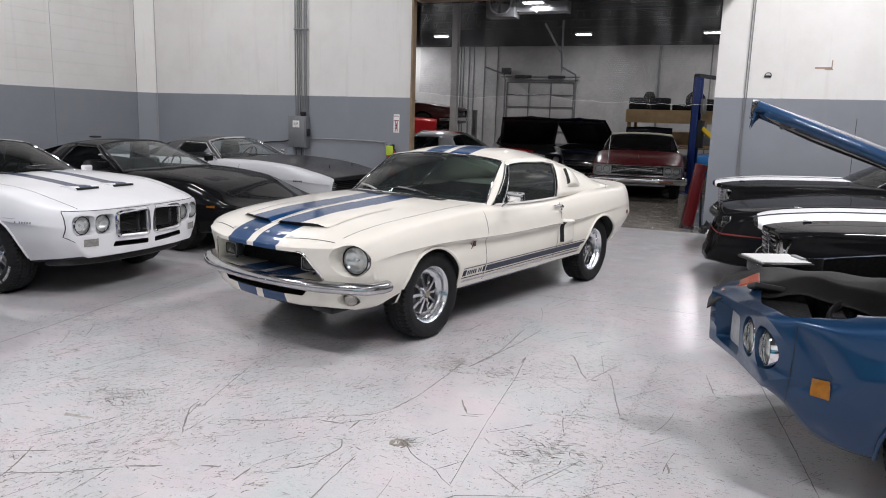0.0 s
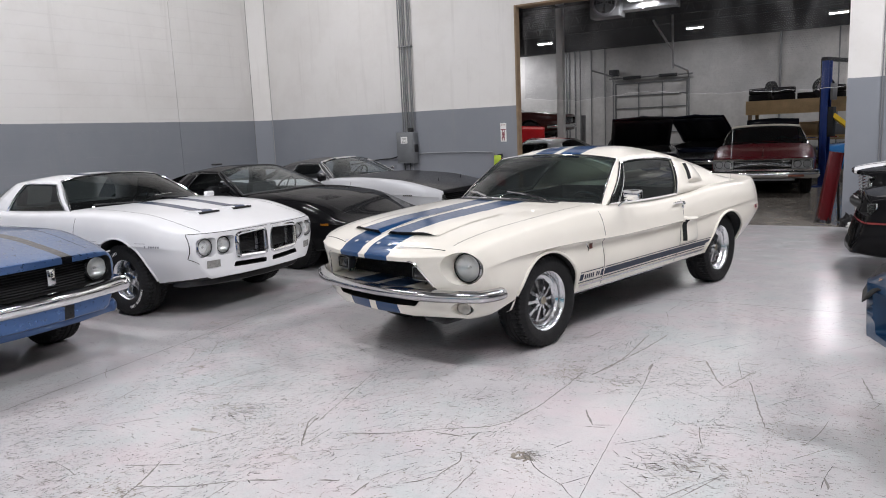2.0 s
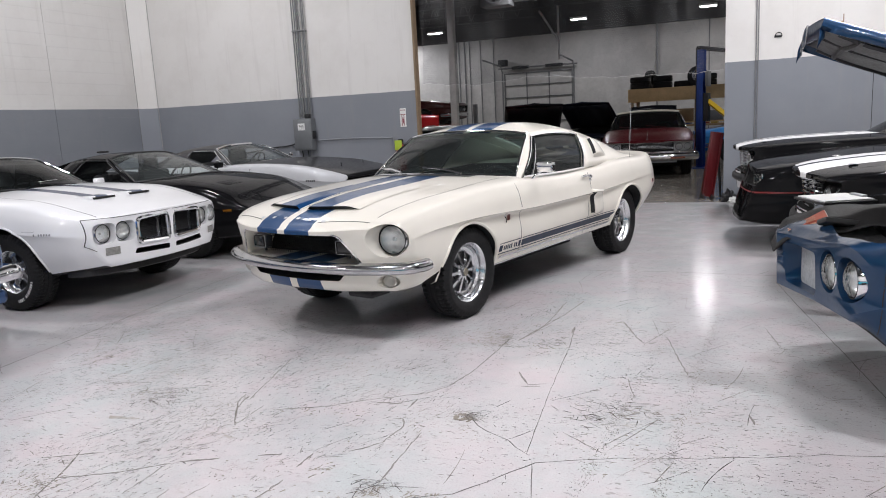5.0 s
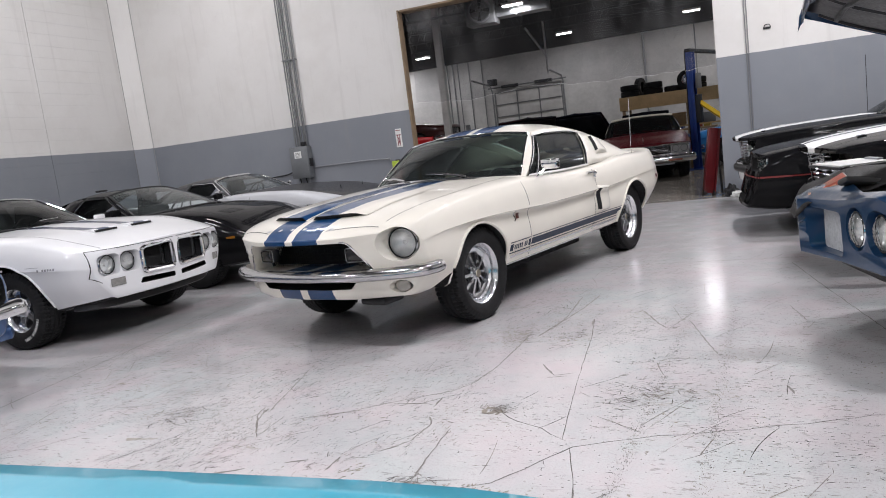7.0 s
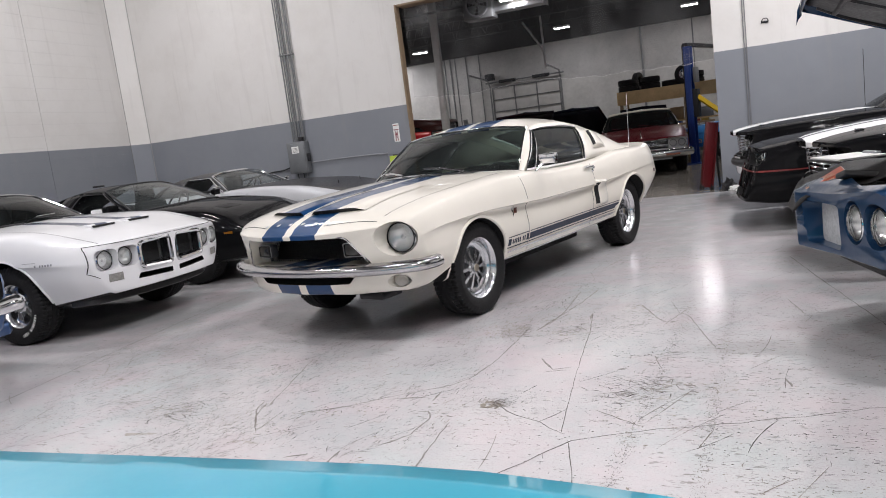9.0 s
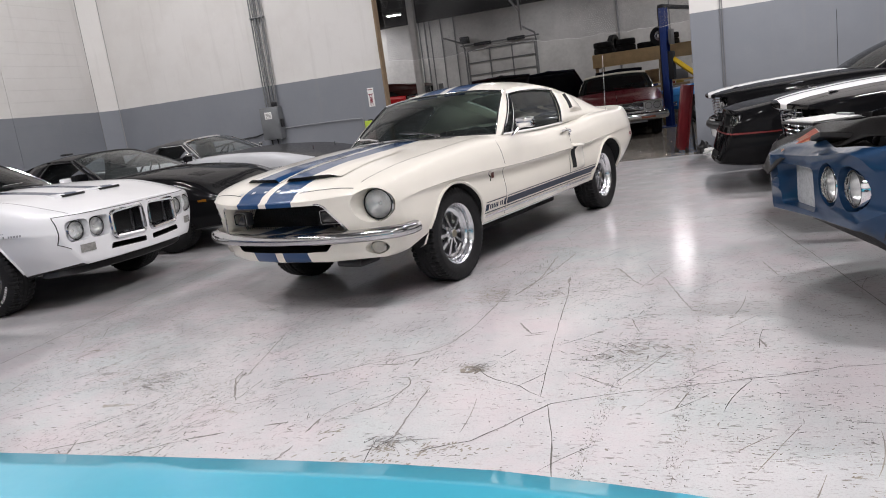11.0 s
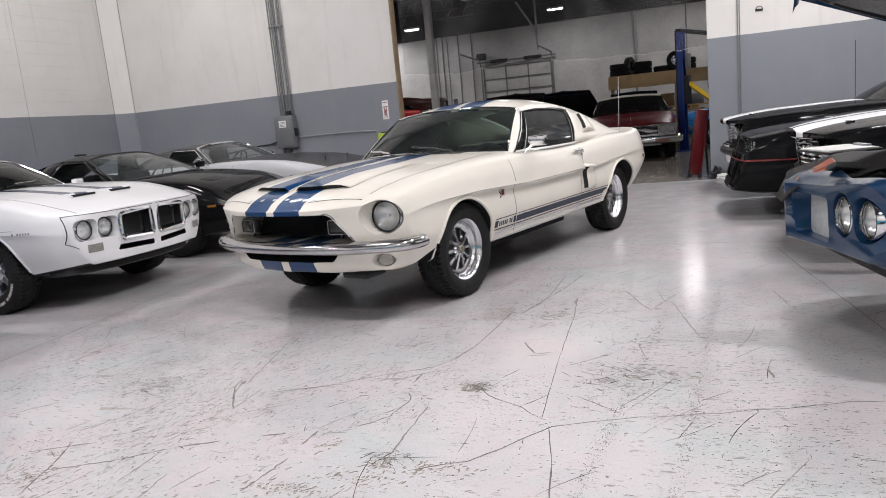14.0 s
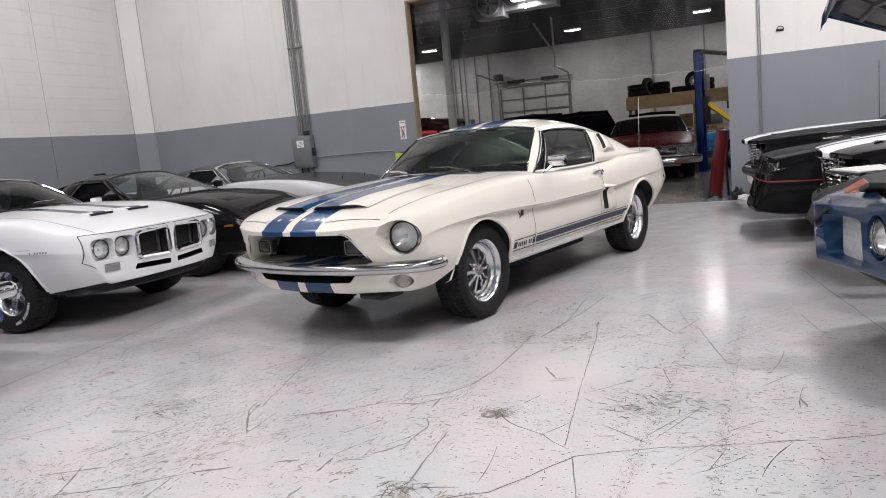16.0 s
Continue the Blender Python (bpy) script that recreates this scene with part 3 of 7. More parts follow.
        for a in (0, 2.1, 4.2):
            tube(bm, [ctr, ctr + q @ Vector((0.185 * math.cos(a), 0.185 * math.sin(a), 0))], 0.009, 6)
        tube(bm, [ctr, ctr + q @ Vector((0, 0, -0.3))], 0.02, 8)
        part("steering_wheel", bm, INTERIOR, root)
    return side, over, screen


def cabin_hole(bm, c, mi=1):
    g = c["cab"]
    x1, x0 = g["ws"][0] - 0.06, g.get("hole_end", g["ribs"][-1][0] + 0.35)
    w = g["wb"]((x0 + x1) / 2) - 0.07
    xc = g["ribs"][0][0]
    prism(bm, [(x1, -w * 0.55), (x1, w * 0.55), (xc - 0.02, w), (x0, w), (x0, -w), (xc - 0.02, -w)], "Z", 0.36, 1.4, mi)


WHEELS = {}


def wheel_kit(kind, tyre, rim, width):
    """Tyre and rim meshes of one kind of wheel; the outer face looks along +y."""
    key = (kind, tyre, rim, width)
    if key in WHEELS:
        return WHEELS[key]
    h = width / 2
    bm = bmesh.new()
    n = 168
    prof = [(rim - 0.004, -h * 0.78), (rim + 0.012, -h * 0.9), (rim + 0.06, -h * 1.0), (tyre - 0.045, -h * 0.99), (tyre - 0.018, -h * 0.88)]
    tread = []
    for k in range(5):
        a, b = -h * 0.84 + k * h * 0.34, -h * 0.84 + (k + 1) * h * 0.34
        tread += [(tyre - 0.009, a), (tyre - (0.004 if k in (0, 4) else 0), a + 0.006), (tyre - (0.004 if k in (0, 4) else 0), b - 0.006), (tyre - 0.009, b)]
    prof += tread + [(r, -a) for r, a in prof[::-1]]
    lathe(bm, prof, n, "Y")
    # cross cuts in the shoulder ribs
    for v in bm.verts:
        if abs(v.co.y) > h * 0.45 and Vector((v.co.x, v.co.z)).length > tyre - 0.02 and round(math.atan2(v.co.z, v.co.x) / (2 * math.pi) * n) % 3 == 0:
            v.co.x *= 1 - 0.013 / tyre
            v.co.z *= 1 - 0.013 / tyre
    bmesh.ops.recalc_face_normals(bm, faces=bm.faces[:])
    t = part("tyre", bm, RUBBER, None, smooth=30)
    bm = bmesh.new()
    f = h * 0.8
    lathe(bm, [(rim, -f), (rim - 0.012, -f * 0.9), (rim - 0.03, -f * 0.4), (rim - 0.032, f * 0.35), (rim - 0.016, f * 0.8), (rim - 0.004, f * 0.97), (rim + 0.006, f * 1.02), (rim + 0.008, f * 0.96)], 56, "Y")
    lathe(bm, [(rim - 0.03, -0.02), (0.06, -0.03), (0.001, -0.03)], 40, "Y", 1)
    if kind == "ten":
        for k in range(10):
            a = math.pi / 5 * k
            m = Matrix.Rotation(a, 4, "Y")
            vs = prism(bm, [(0.04, -0.009), (rim - 0.066, -0.0125), (rim - 0.066, 0.0125), (0.04, 0.009)], "Y", -0.004, 0.022)
            for v in vs:
                v.co.y += 0.028 * (1 - (Vector((v.co.x, v.co.z)).length / rim))
            bmesh.ops.transform(bm, matrix=m, verts=vs)
        lathe(bm, [(rim - 0.07, -0.01), (rim - 0.07, 0.018), (rim - 0.058, 0.024), (rim - 0.04, 0.03), (rim - 0.03, f * 0.5)], 56, "Y")
        lathe(bm, [(0.055, -0.02), (0.055, 0.03), (0.046, 0.042), (0.034, 0.044), (0.03, 0.06)], 32, "Y")
        lathe(bm, [(0.03, 0.058), (0.026, 0.064), (0.001, 0.065)], 24, "Y", 2)
    elif kind == "five":
        for k in range(5):
            m = Matrix.Rotation(2 * math.pi / 5 * k, 4, "Y")
            vs = prism(bm, [(0.04, -0.045), (0.11, -0.03), (rim - 0.03, -0.05), (rim - 0.03, 0.05), (0.11, 0.03), (0.04, 0.045)], "Y", 0.0, 0.035)
            vs += prism(bm, [(0.07, -0.014), (rim - 0.06, -0.014), (rim - 0.06, 0.014), (0.07, 0.014)], "Y", 0.035, 0.04, 1)
            bmesh.ops.transform(bm, matrix=m, verts=vs)
        lathe(bm, [(0.07, -0.02), (0.07, 0.045), (0.055, 0.06), (0.001, 0.065)], 32, "Y")
    else:
        lathe(bm, [(rim - 0.028, 0.0), (rim - 0.06, 0.03), (0.09, 0.012), (0.07, 0.04), (0.001, 0.05)], 40, "Y")
    for k in range(5):
        a = 2 * math.pi / 5 * (k + 0.5)
        m = Matrix.Translation((0.085 * math.cos(a), 0.035, 0.085 * math.sin(a))) @ Matrix.Rotation(math.pi / 2, 4, "X")
        bmesh.ops.create_cone(bm, cap_ends=True, segments=6, radius1=0.011, radius2=0.009, depth=0.03, matrix=m)
    bmesh.ops.recalc_face_normals(bm, faces=bm.faces[:])
    r = part("rim", bm, [ALLOY, plain("brake_grey", (0.17, 0.17, 0.175), 0.45, 0.6), plain("cap_gold", (0.34, 0.31, 0.25), 0.3, 0.8)], None, smooth=30)
    WHEELS[key] = (t.data, r.data)
    bpy.data.objects.remove(t)
    bpy.data.objects.remove(r)
    return WHEELS[key]


def add_wheels(c, root, kind="ten", rim=0.2, width=0.235, turned=0.0, lettering=False):
    t, r = wheel_kit(kind, c["tyre"], rim, width)
    w0, low = c["half"](-1.0) - c.get("sill_in", 0.2), min(0.24, c["bot"](-1.0) - 0.02)
    part("chassis", boxes((-c["wb"] + 0.42, -0.42, -w0, w0, low - 0.08, low + 0.10), (-0.42, 0.38, -0.32, 0.32, low + 0.0, low + 0.18), (-c["wb"] - 0.55, -c["wb"] + 0.42, -0.48, 0.48, low, low + 0.2), bevel=0.02), DARK, root)
    part("axle", rods([(0, -c["track"] / 2, c["tyre"] - 0.03), (0, c["track"] / 2, c["tyre"] - 0.03)], r=0.035), DARK, root)
    part("axle", rods([(-c["wb"], -c["track"] / 2, c["tyre"]), (-c["wb"], c["track"] / 2, c["tyre"])], r=0.05), DARK, root)
    for x in (0.0, -c["wb"]):
        for sg in (1, -1):
            w = new("wheel")
            w.parent = root
            w.matrix_basis = pose(x, sg * c["track"] / 2, c["tyre"], 0, 0, (turned if x == 0 else 0) + (0 if sg > 0 else 180))
            for me, nm in ((t, "tyre"), (r, "rim")):
                o = new(nm, me)
                o.parent = w
            if lettering:
                rr = (c["tyre"] + rim) / 2 - 0.008
                for base in (0.3, 0.3 + math.pi):
                    bm = bmesh.new()
                    for k in range(13):
                        if k == 8:
                            continue
                        a = base + k * 0.085
                        m = Matrix.Rotation(-a, 4, "Y") @ Matrix.Translation((rr, width / 2 - 0.001, 0))
                        bmesh.ops.create_cube(bm, size=1, matrix=m @ Matrix.Diagonal((0.024, 0.004, 0.013 if k % 3 else 0.006, 1)))
                    part("sidewall_lettering", bm, WHITE_PAPER, w, "raised white bars on the sidewall", smooth=0)


def headlight(root, x, y, z, r, yaw=0.0, bezel=CHROME, bucket=True, name="headlight"):
    h = new(name)
    h.parent = root
    h.matrix_basis = pose(x, y, z, 0, 0, yaw)
    bm = bmesh.new()
    lathe(bm, [(0.001, -0.045)] + [(r * q, -0.045 + 0.045 * q * q) for q in (0.15, 0.3, 0.45, 0.6, 0.75, 0.88, 0.98)], 32, "X")
    bmesh.ops.create_uvsphere(bm, u_segments=12, v_segments=8, radius=r * 0.14, matrix=Matrix.Translation((-0.02, 0, 0)))
    part("reflector", bm, REFLECTOR, h)
    bm = bmesh.new()
    lathe(bm, [(r, 0.0), (r * 0.93, 0.016)] + [(r * q, 0.037 - 0.021 * q * q) for q in (0.84, 0.74, 0.64, 0.54, 0.44, 0.34, 0.24, 0.14)] + [(0.001, 0.037)], 32, "X")
    for v in bm.verts:
        if Vector((v.co.y, v.co.z)).length < 0.85 * r:
            v.co.x += 0.0035 * math.sin(v.co.y / r * 19) * (1 if v.co.z > 0 else -1)
    part("lens", bm, LENS, h)
    bm = bmesh.new()
    lathe(bm, [(r * 1.0, -0.03), (r * 1.0, 0.008), (r * 1.045, 0.013), (r * 1.09, 0.006), (r * 1.10, -0.03)], 32, "X")
    part("bezel", bm, bezel, h)
    part("gasket", rods([(0.011, r * 0.985 * math.cos(a), r * 0.985 * math.sin(a)) for a in np.linspace(0, 2 * math.pi, 28, endpoint=False)], r=0.0035, n=6, closed=True), DARK, h)
    return h


def surface(ob):
    """A search tree over a finished mesh, to lay trim on it."""
    from mathutils.bvhtree import BVHTree
    me = ob.data
    return BVHTree.FromPolygons([v.co[:] for v in me.vertices], [p.vertices[:] for p in me.polygons])


def lay(tree, pts, way, lift=0.002, start=2.5):
    """Points dropped on a surface along a way, a little proud of it."""
    w = Vector(way)
    out = []
    for p in pts:
        p = Vector(p)
        hit = tree.ray_cast(p - w * start, w)
        if hit[0] is None:
            out.append(None)
        else:
            nrm = hit[1] if hit[1].dot(w) < 0 else -hit[1]
            out.append(hit[0] + nrm * lift)
    return out


def laid_strip(tree, a, b, width, way, across, lift=0.002, n=24, name="strip", material=None, parent=None, label="", path=None):
    """A thin band along a line (or path) on a surface."""
    A = [Vector(a).lerp(Vector(b), k / n) for k in range(n + 1)] if path is None else [Vector(p) for p in path]
    s = Vector(across)
    bm = bmesh.new()
    rows = []
    for i, p in enumerate(A):
        if path is not None:
            t = (A[min(i + 1, len(A) - 1)] - A[max(i - 1, 0)]).normalized()
            s = t.cross(Vector(way)).normalized()
        q = lay(tree, [p - s * width / 2, p + s * width / 2], way, lift)
        rows.append(None if None in q else [bm.verts.new(v) for v in q])
    for r0, r1 in zip(rows, rows[1:]):
        if r0 and r1 and (r0[0].co - r1[0].co).length < 0.5:
            bm.faces.new((r0[0], r0[1], r1[1], r1[0]))
    bmesh.ops.recalc_face_normals(bm, faces=bm.faces[:])
    return part(name, bm, material, parent, label, smooth=60)


def laid_patch(tree, corner, u, v, nu, nv, way, lift=0.003, name="patch", material=None, parent=None, label=""):
    bm = bmesh.new()
    c, u, v = Vector(corner), Vector(u), Vector(v)
    pts = [[lay(tree, [c + u * (i / nu) + v * (j / nv)], way, lift)[0] for j in range(nv + 1)] for i in range(nu + 1)]
    V = [[bm.verts.new(p) if p is not None else None for p in row] for row in pts]
    for i in range(nu):
        for j in range(nv):
            q = (V[i][j], V[i + 1][j], V[i + 1][j + 1], V[i][j + 1])
            if None not in q:
                bm.faces.new(q)
    bmesh.ops.recalc_face_normals(bm, faces=bm.faces[:])
    return part(name, bm, material, parent, label, smooth=60)


def mirror_on(root, x, y, z, sg, material=CHROME, sz=1.0):
    m = new("door_mirror")
    m.parent = root
    m.matrix_basis = pose(x, y, z)
    bm = bmesh.new()
    box(bm, -0.035, 0.03, sg * 0.04 if sg > 0 else -0.17 * sz - 0.04, (0.17 * sz + 0.04) if sg > 0 else -0.04, 0.055, 0.055 + 0.095 * sz, 0.014)
    part("mirror_head", bm, material, m)
    part("mirror_stalk", rods([(0.03, -0.0 * sg, 0.0), (0.02, 0.03 * sg, 0.03), (0.0, 0.09 * sg, 0.075)], r=0.009), material, m)
    return m


# ---- the white fastback in the middle ----
DARK_TRIM = plain("dark_trim", (0.07, 0.07, 0.075), 0.35, 0.5)


def fastback():
    cream, blue = (0.86, 0.82, 0.735), (0.007, 0.05, 0.15)
    pm = paint("cream_paint", cream, [(0.035, 0.255)], blue)
    side_paint = paint("cream_paint_plain", cream)
    navy = paint("navy_paint", (0.012, 0.024, 0.055), coat=0.4, rough=0.4)
    root = thing("fastback_coupe", "cream white fastback coupe with two blue racing stripes", "car", pose(-0.768, 5.604, 0, 0, 0, -104.9))
    c = dict(wb=2.743, sill_in=0.46, tyre=0.335, arch=0.36, arch_dx=0.045, lip_cut=True, track=1.42, nose=0.985, tail=-3.76, bow=0.31, pow=2.6, lean=0.22, zl=0.62, rbow=0.12, rlean=-0.15, ein=0.12, tuck=0.09, groove=curve((0.985, 0.0), (0.45, 0.016), (0, 0.032), (-1.4, 0.040), (-2.2, 0.026), (-2.75, 0.008), (-3.76, 0.0)),
             top=curve((0.985, 0.77), (0.95, 0.80), (0.82, 0.855), (0.6, 0.905), (0.43, 0.935), (0.1, 0.962), (-0.2, 0.982), (-0.6, 0.998), (-1.2, 0.975), (-2.8, 0.955), (-3.4, 0.96), (-3.76, 0.995)),
             edge=curve((0.985, 0.785), (0.9, 0.82), (0.7, 0.86), (0.3, 0.905), (-0.6, 0.95), (-1.4, 0.925), (-2.0, 0.93), (-2.6, 0.965), (-3.3, 0.955), (-3.76, 0.975)),
             half=curve((0.985, 0.855), (0.8, 0.872), (0.5, 0.882), (0, 0.89), (-1, 0.90), (-2, 0.90), (-2.75, 0.905), (-3.3, 0.875), (-3.76, 0.80)),
             sh=curve((0.985, 0.69), (0.5, 0.725), (0, 0.735), (-1, 0.71), (-2, 0.71), (-2.75, 0.74), (-3.76, 0.76)),
             bot=curve((0.985, 0.345), (0.6, 0.33), (0, 0.315), (-2.7, 0.315), (-3.2, 0.37), (-3.76, 0.50)))
    c["cab"] = dict(zb=curve((-0.5, 0.965), (-1.5, 0.943), (-2.2, 0.952), (-3.4, 0.965)), wb=curve((-0.5, 0.785), (-0.8, 0.79), (-1.5, 0.81), (-2.3, 0.80), (-3.4, 0.70)),
                    zt=curve((-1.19, 1.282), (-1.5, 1.304), (-1.8, 1.298), (-2.12, 1.262), (-2.45, 1.193), (-2.8, 1.105), (-3.06, 1.02), (-3.42, 0.95)),
                    wt=curve((-1.19, 0.62), (-1.7, 0.615), (-2.2, 0.60), (-3.42, 0.62)), crown=curve((-1.19, 0.042), (-1.35, 0.068), (-1.55, 0.082), (-2.2, 0.08), (-3.42, 0.08)), trim_r=0.009, side_trim_r=0.010,
                    ribs=[(-0.785, -1.19, "pillar"), (-0.81, -1.25, "glass"), (-0.955, -1.285, "glass"), (-1.86, -2.11, "pillar"), (-2.4, -2.45, "pillar"), (-3.42, -3.42, "end")],
                    ws=(-0.50, 0.998), ws_foot=(-0.775, 0.752), wheel_drop=0.10, rear_glass=(-2.35, -3.1), hole_end=-2.3, seat_z=0.93, side_glass=SIDE_GLASS)
    b = body(c, root, [pm, DARK, INTERIOR])
    k = bmesh.new()
    arches(k, c)
    cabin_hole(k, c, 2)
    prism(k, rounded([(-0.58, 0.535), (0.58, 0.535), (0.455, 0.735), (-0.455, 0.735)], 0.04), "X", 0.64, 1.2, 0)
    prism(k, rounded([(-0.40, 0.42), (0.40, 0.42), (0.46, 0.478), (-0.46, 0.478)], 0.02), "X", 0.66, 1.2, 1)
    for sg in (1, -1):
        prism(k, [(sg * 0.735 + 0.109 * math.cos(a), 0.69 + 0.109 * math.sin(a)) for a in np.linspace(0, 2 * math.pi, 32, endpoint=False)], "X", 0.66, 1.2, 0)
        prism(k, [(sg * 0.70 + 0.062 * math.cos(a), 0.415 + 0.042 * math.sin(a)) for a in np.linspace(0, 2 * math.pi, 24, endpoint=False)], "X", 0.70, 1.2, 0)
    for sg in (1, -1):
        prism(k, [(0.38, 0.1), (0.38, 0.43), (0.45, 0.405), (0.55, 0.365), (0.70, 0.325), (0.70, 0.1)], "Y", sg * 0.60, sg * 1.2, 1)
    cut(b, k)
    tree = surface(b)
    side, over, screen = cabin(c, root, pm, pm, glass=HAZY_GLASS)
    add_wheels(c, root, "ten", 0.22, 0.235)
    arch_lips(c, root, side_paint)
    for sg in (1, -1):
        headlight(root, 0.738, sg * 0.735, 0.69, 0.095, yaw=sg * 13)
        # fog lamps inside the grille
        f = new("fog_lamp")
        f.parent = root
        f.matrix_basis = pose(0.85, sg * 0.425, 0.638, 0, 0, sg * 8) @ Matrix.Diagonal((0.9, 0.85, 0.8, 1))
        bm = bmesh.new()
        box(bm, -0.05, 0.02, -0.088, 0.088, -0.058, 0.058, 0.018)
        part("lamp_housing", bm, DARK_TRIM, f)
        bm = bmesh.new()
        box(bm, 0.02, 0.030, -0.076, 0.076, -0.047, 0.047, 0.012)
        part("lamp_cover", bm, plain("fog_lens", (0.035, 0.034, 0.033), 0.15, coat=0.6), f)
        part("lamp_rim", rods([(0.024, y, z) for y, z in rounded([(-0.086, -0.056), (0.086, -0.056), (0.086, 0.056), (-0.086, 0.056)], 0.02)], r=0.0025, n=6, closed=True), SATIN, f)
        part("lamp_bracket", rods([(-0.02, 0, -0.055), (-0.03, 0, -0.095)], r=0.012), BLACK_PLASTIC, f)
        bm = bmesh.new()
        lathe(bm, [(0.045, -0.02), (0.044, 0.0), (0.03, 0.01), (0.001, 0.014)], 24, "X")
        s = part("turn_signal", bm, plain("clear_lens", (0.42, 0.40, 0.36), 0.15, coat=0.5), root)
        s.matrix_basis = pose(0.765, sg * 0.70, 0.415) @ Matrix.Diagonal((1, 1.2, 0.85, 1))
    # bumper
    bp = spline([(0.585, -0.885, 0.515), (0.66, -0.885, 0.515), (0.785, -0.82, 0.515), (0.935, -0.5, 0.515), (0.99, 0, 0.515), (0.935, 0.5, 0.515), (0.785, 0.82, 0.515), (0.66, 0.885, 0.515), (0.585, 0.885, 0.515)], 6)
    bm = bmesh.new()
    sweep(bm, bp, [(-0.01, -0.04), (0.02, -0.038), (0.042, -0.022), (0.045, -0.003), (0.038, 0.018), (0.018, 0.034), (-0.01, 0.038)])
    part("front_bumper", bm, DARKENED_CHROME, root, "thin chrome blade bumper", smooth=50)
    # grille mesh and its lip
    bm = bmesh.new()
    for y in np.linspace(-0.54, 0.54, 46):
        tube(bm, [(0.70, y, 0.52), (0.72, y, 0.72)], 0.002, 4)
    for z in np.linspace(0.53, 0.72, 9):
        tube(bm, [(0.71, -0.55, z), (0.71, 0.55, z)], 0.002, 4)
    part("grille_mesh", bm, DARK, root)
    part("grille_back", boxes((0.646, 0.66, -0.56, 0.56, 0.54, 0.73)), DARK, root, smooth=0)
    # hood scoops
    for sg in (1, -1):
        def lift(x, y):
            f = max(0.0, min(1.0, (x - 0.05) / 0.72))
            e = min(1.0, (abs(y) - 0.03) / 0.02, (0.45 - abs(y)) / 0.08)
            return 0.004 + 0.026 * f * f * max(0.0, e)
        bm = bmesh.new()
        rows = []
        for i in range(17):
            row = []
            for j in range(13):
                y = sg * (0.03 + 0.42 * j / 12)
                x = 0.05 + 0.765 * i / 16 - 0.09 * (j / 12) ** 2 * i / 16
                p = lay(tree, [(x, y, 0)], (0, 0, -1), 0)[0]
                row.append(bm.verts.new(p + Vector((0, 0, lift(x, y)))))
            rows.append(row)
        for i in range(16):
            for j in range(12):
                bm.faces.new((rows[i][j], rows[i + 1][j], rows[i + 1][j + 1], rows[i][j + 1]))
        bmesh.ops.recalc_face_normals(bm, faces=bm.faces[:])
        part("hood_scoop", bm, pm, root)
        bm = bmesh.new()
        lips = [v for v in [(0.814 - 0.09 * (j / 12) ** 2, sg * (0.03 + 0.42 * j / 12)) for j in range(13)]]
        low = lay(tree, [(x - 0.02, y, 0) for x, y in lips], (0, 0, -1), 0.002)
        V = [(bm.verts.new(q), bm.verts.new(Vector((x - 0.004, y, q.z + lift(x, y) - 0.006)))) for q, (x, y) in zip(low, lips)]
        for p, q in zip(V, V[1:]):
            bm.faces.new((p[0], q[0], q[1], p[1]))
        part("scoop_slot", bm, DARK, root)
    # seams
    hood_edge = [(-0.58 + 1.36 * t, 0.0, 0) for t in np.linspace(0, 1, 30)]
    for sg in (1, -1):
        laid_strip(tree, 0, 0, 0.005, (0, 0, -1), (0, 1, 0), 0.001, path=[(x, sg * (0.71 - 0.05 * max(0, (x + 0.2) / 0.95) ** 2), 0) for x, _, _ in hood_edge], name="hood_seam", material=DARK, parent=root)
        for x0, x1 in ((-0.60, -0.66), (-1.86, -1.80)):
            laid_strip(tree, (x0, 0, 0.92), (x1, 0, 0.30), 0.006, (0, -sg, 0), (1, 0, 0), 0.001, name="door_seam", material=DARK, parent=root)
        # side stripes along the sill
        for z0, z1 in ((0.424, 0.474), (0.484, 0.491), (0.404, 0.412)):
            for xa, xb in ((-0.34, -0.645), (-0.66, -2.40)):
                laid_patch(tree, (xa, 0, z0), (xb - xa, 0, 0.0), (0, 0, z1 - z0), 24, 3, (0, -sg, 0), 0.0015, "side_stripe", navy, root)
        laid_patch(tree, (-0.385, 0, 0.4205), (-0.225, 0, 0), (0, 0, 0.057), 8, 2, (0, -sg, 0), 0.0025, "stripe_plate", side_paint, root, "plain cream plate in the side stripe")
        for q in range(7):
            laid_patch(tree, (-0.40 - q * 0.026 - (0.02 if q > 4 else 0), 0, 0.431), (-0.018, 0, 0), (0.005, 0, 0.036), 2, 2, (0, -sg, 0), 0.0035, "stripe_bar", navy, root)
        laid_strip(tree, (-0.36, 0, 0.356), (-2.36, 0, 0.356), 0.07, (0, -sg, 0), (0, 0, 1), 0.006, 20, "sill_moulding", ALLOY, root)
        # fender badge
        laid_patch(tree, (-0.44, 0, 0.655), (-0.042, 0, 0), (0, 0, 0.045), 3, 3, (0, -sg, 0), 0.006, "fender_badge", plain("badge_red", (0.10, 0.03, 0.02), 0.3), root, "small dark red enamel badge")
        laid_strip(tree, 0, 0, 0.01, (0, -sg, 0), (0, 0, 1), 0.007, path=[(-0.415 - 0.014 * math.sin(t * 6.28), 0, 0.64 + 0.08 * t) for t in np.linspace(0, 1, 14)], name="fender_emblem", material=CHROME, parent=root)
        # scoop ahead of the rear wheel and scoop on the pillar
        def hump(fn, name, high, n=18, m=12):
            bm = bmesh.new()
            def at(u, v):
                p, nrm = fn(u, v)
                e = min(1.0, v / 0.12, (1 - v) / 0.12)
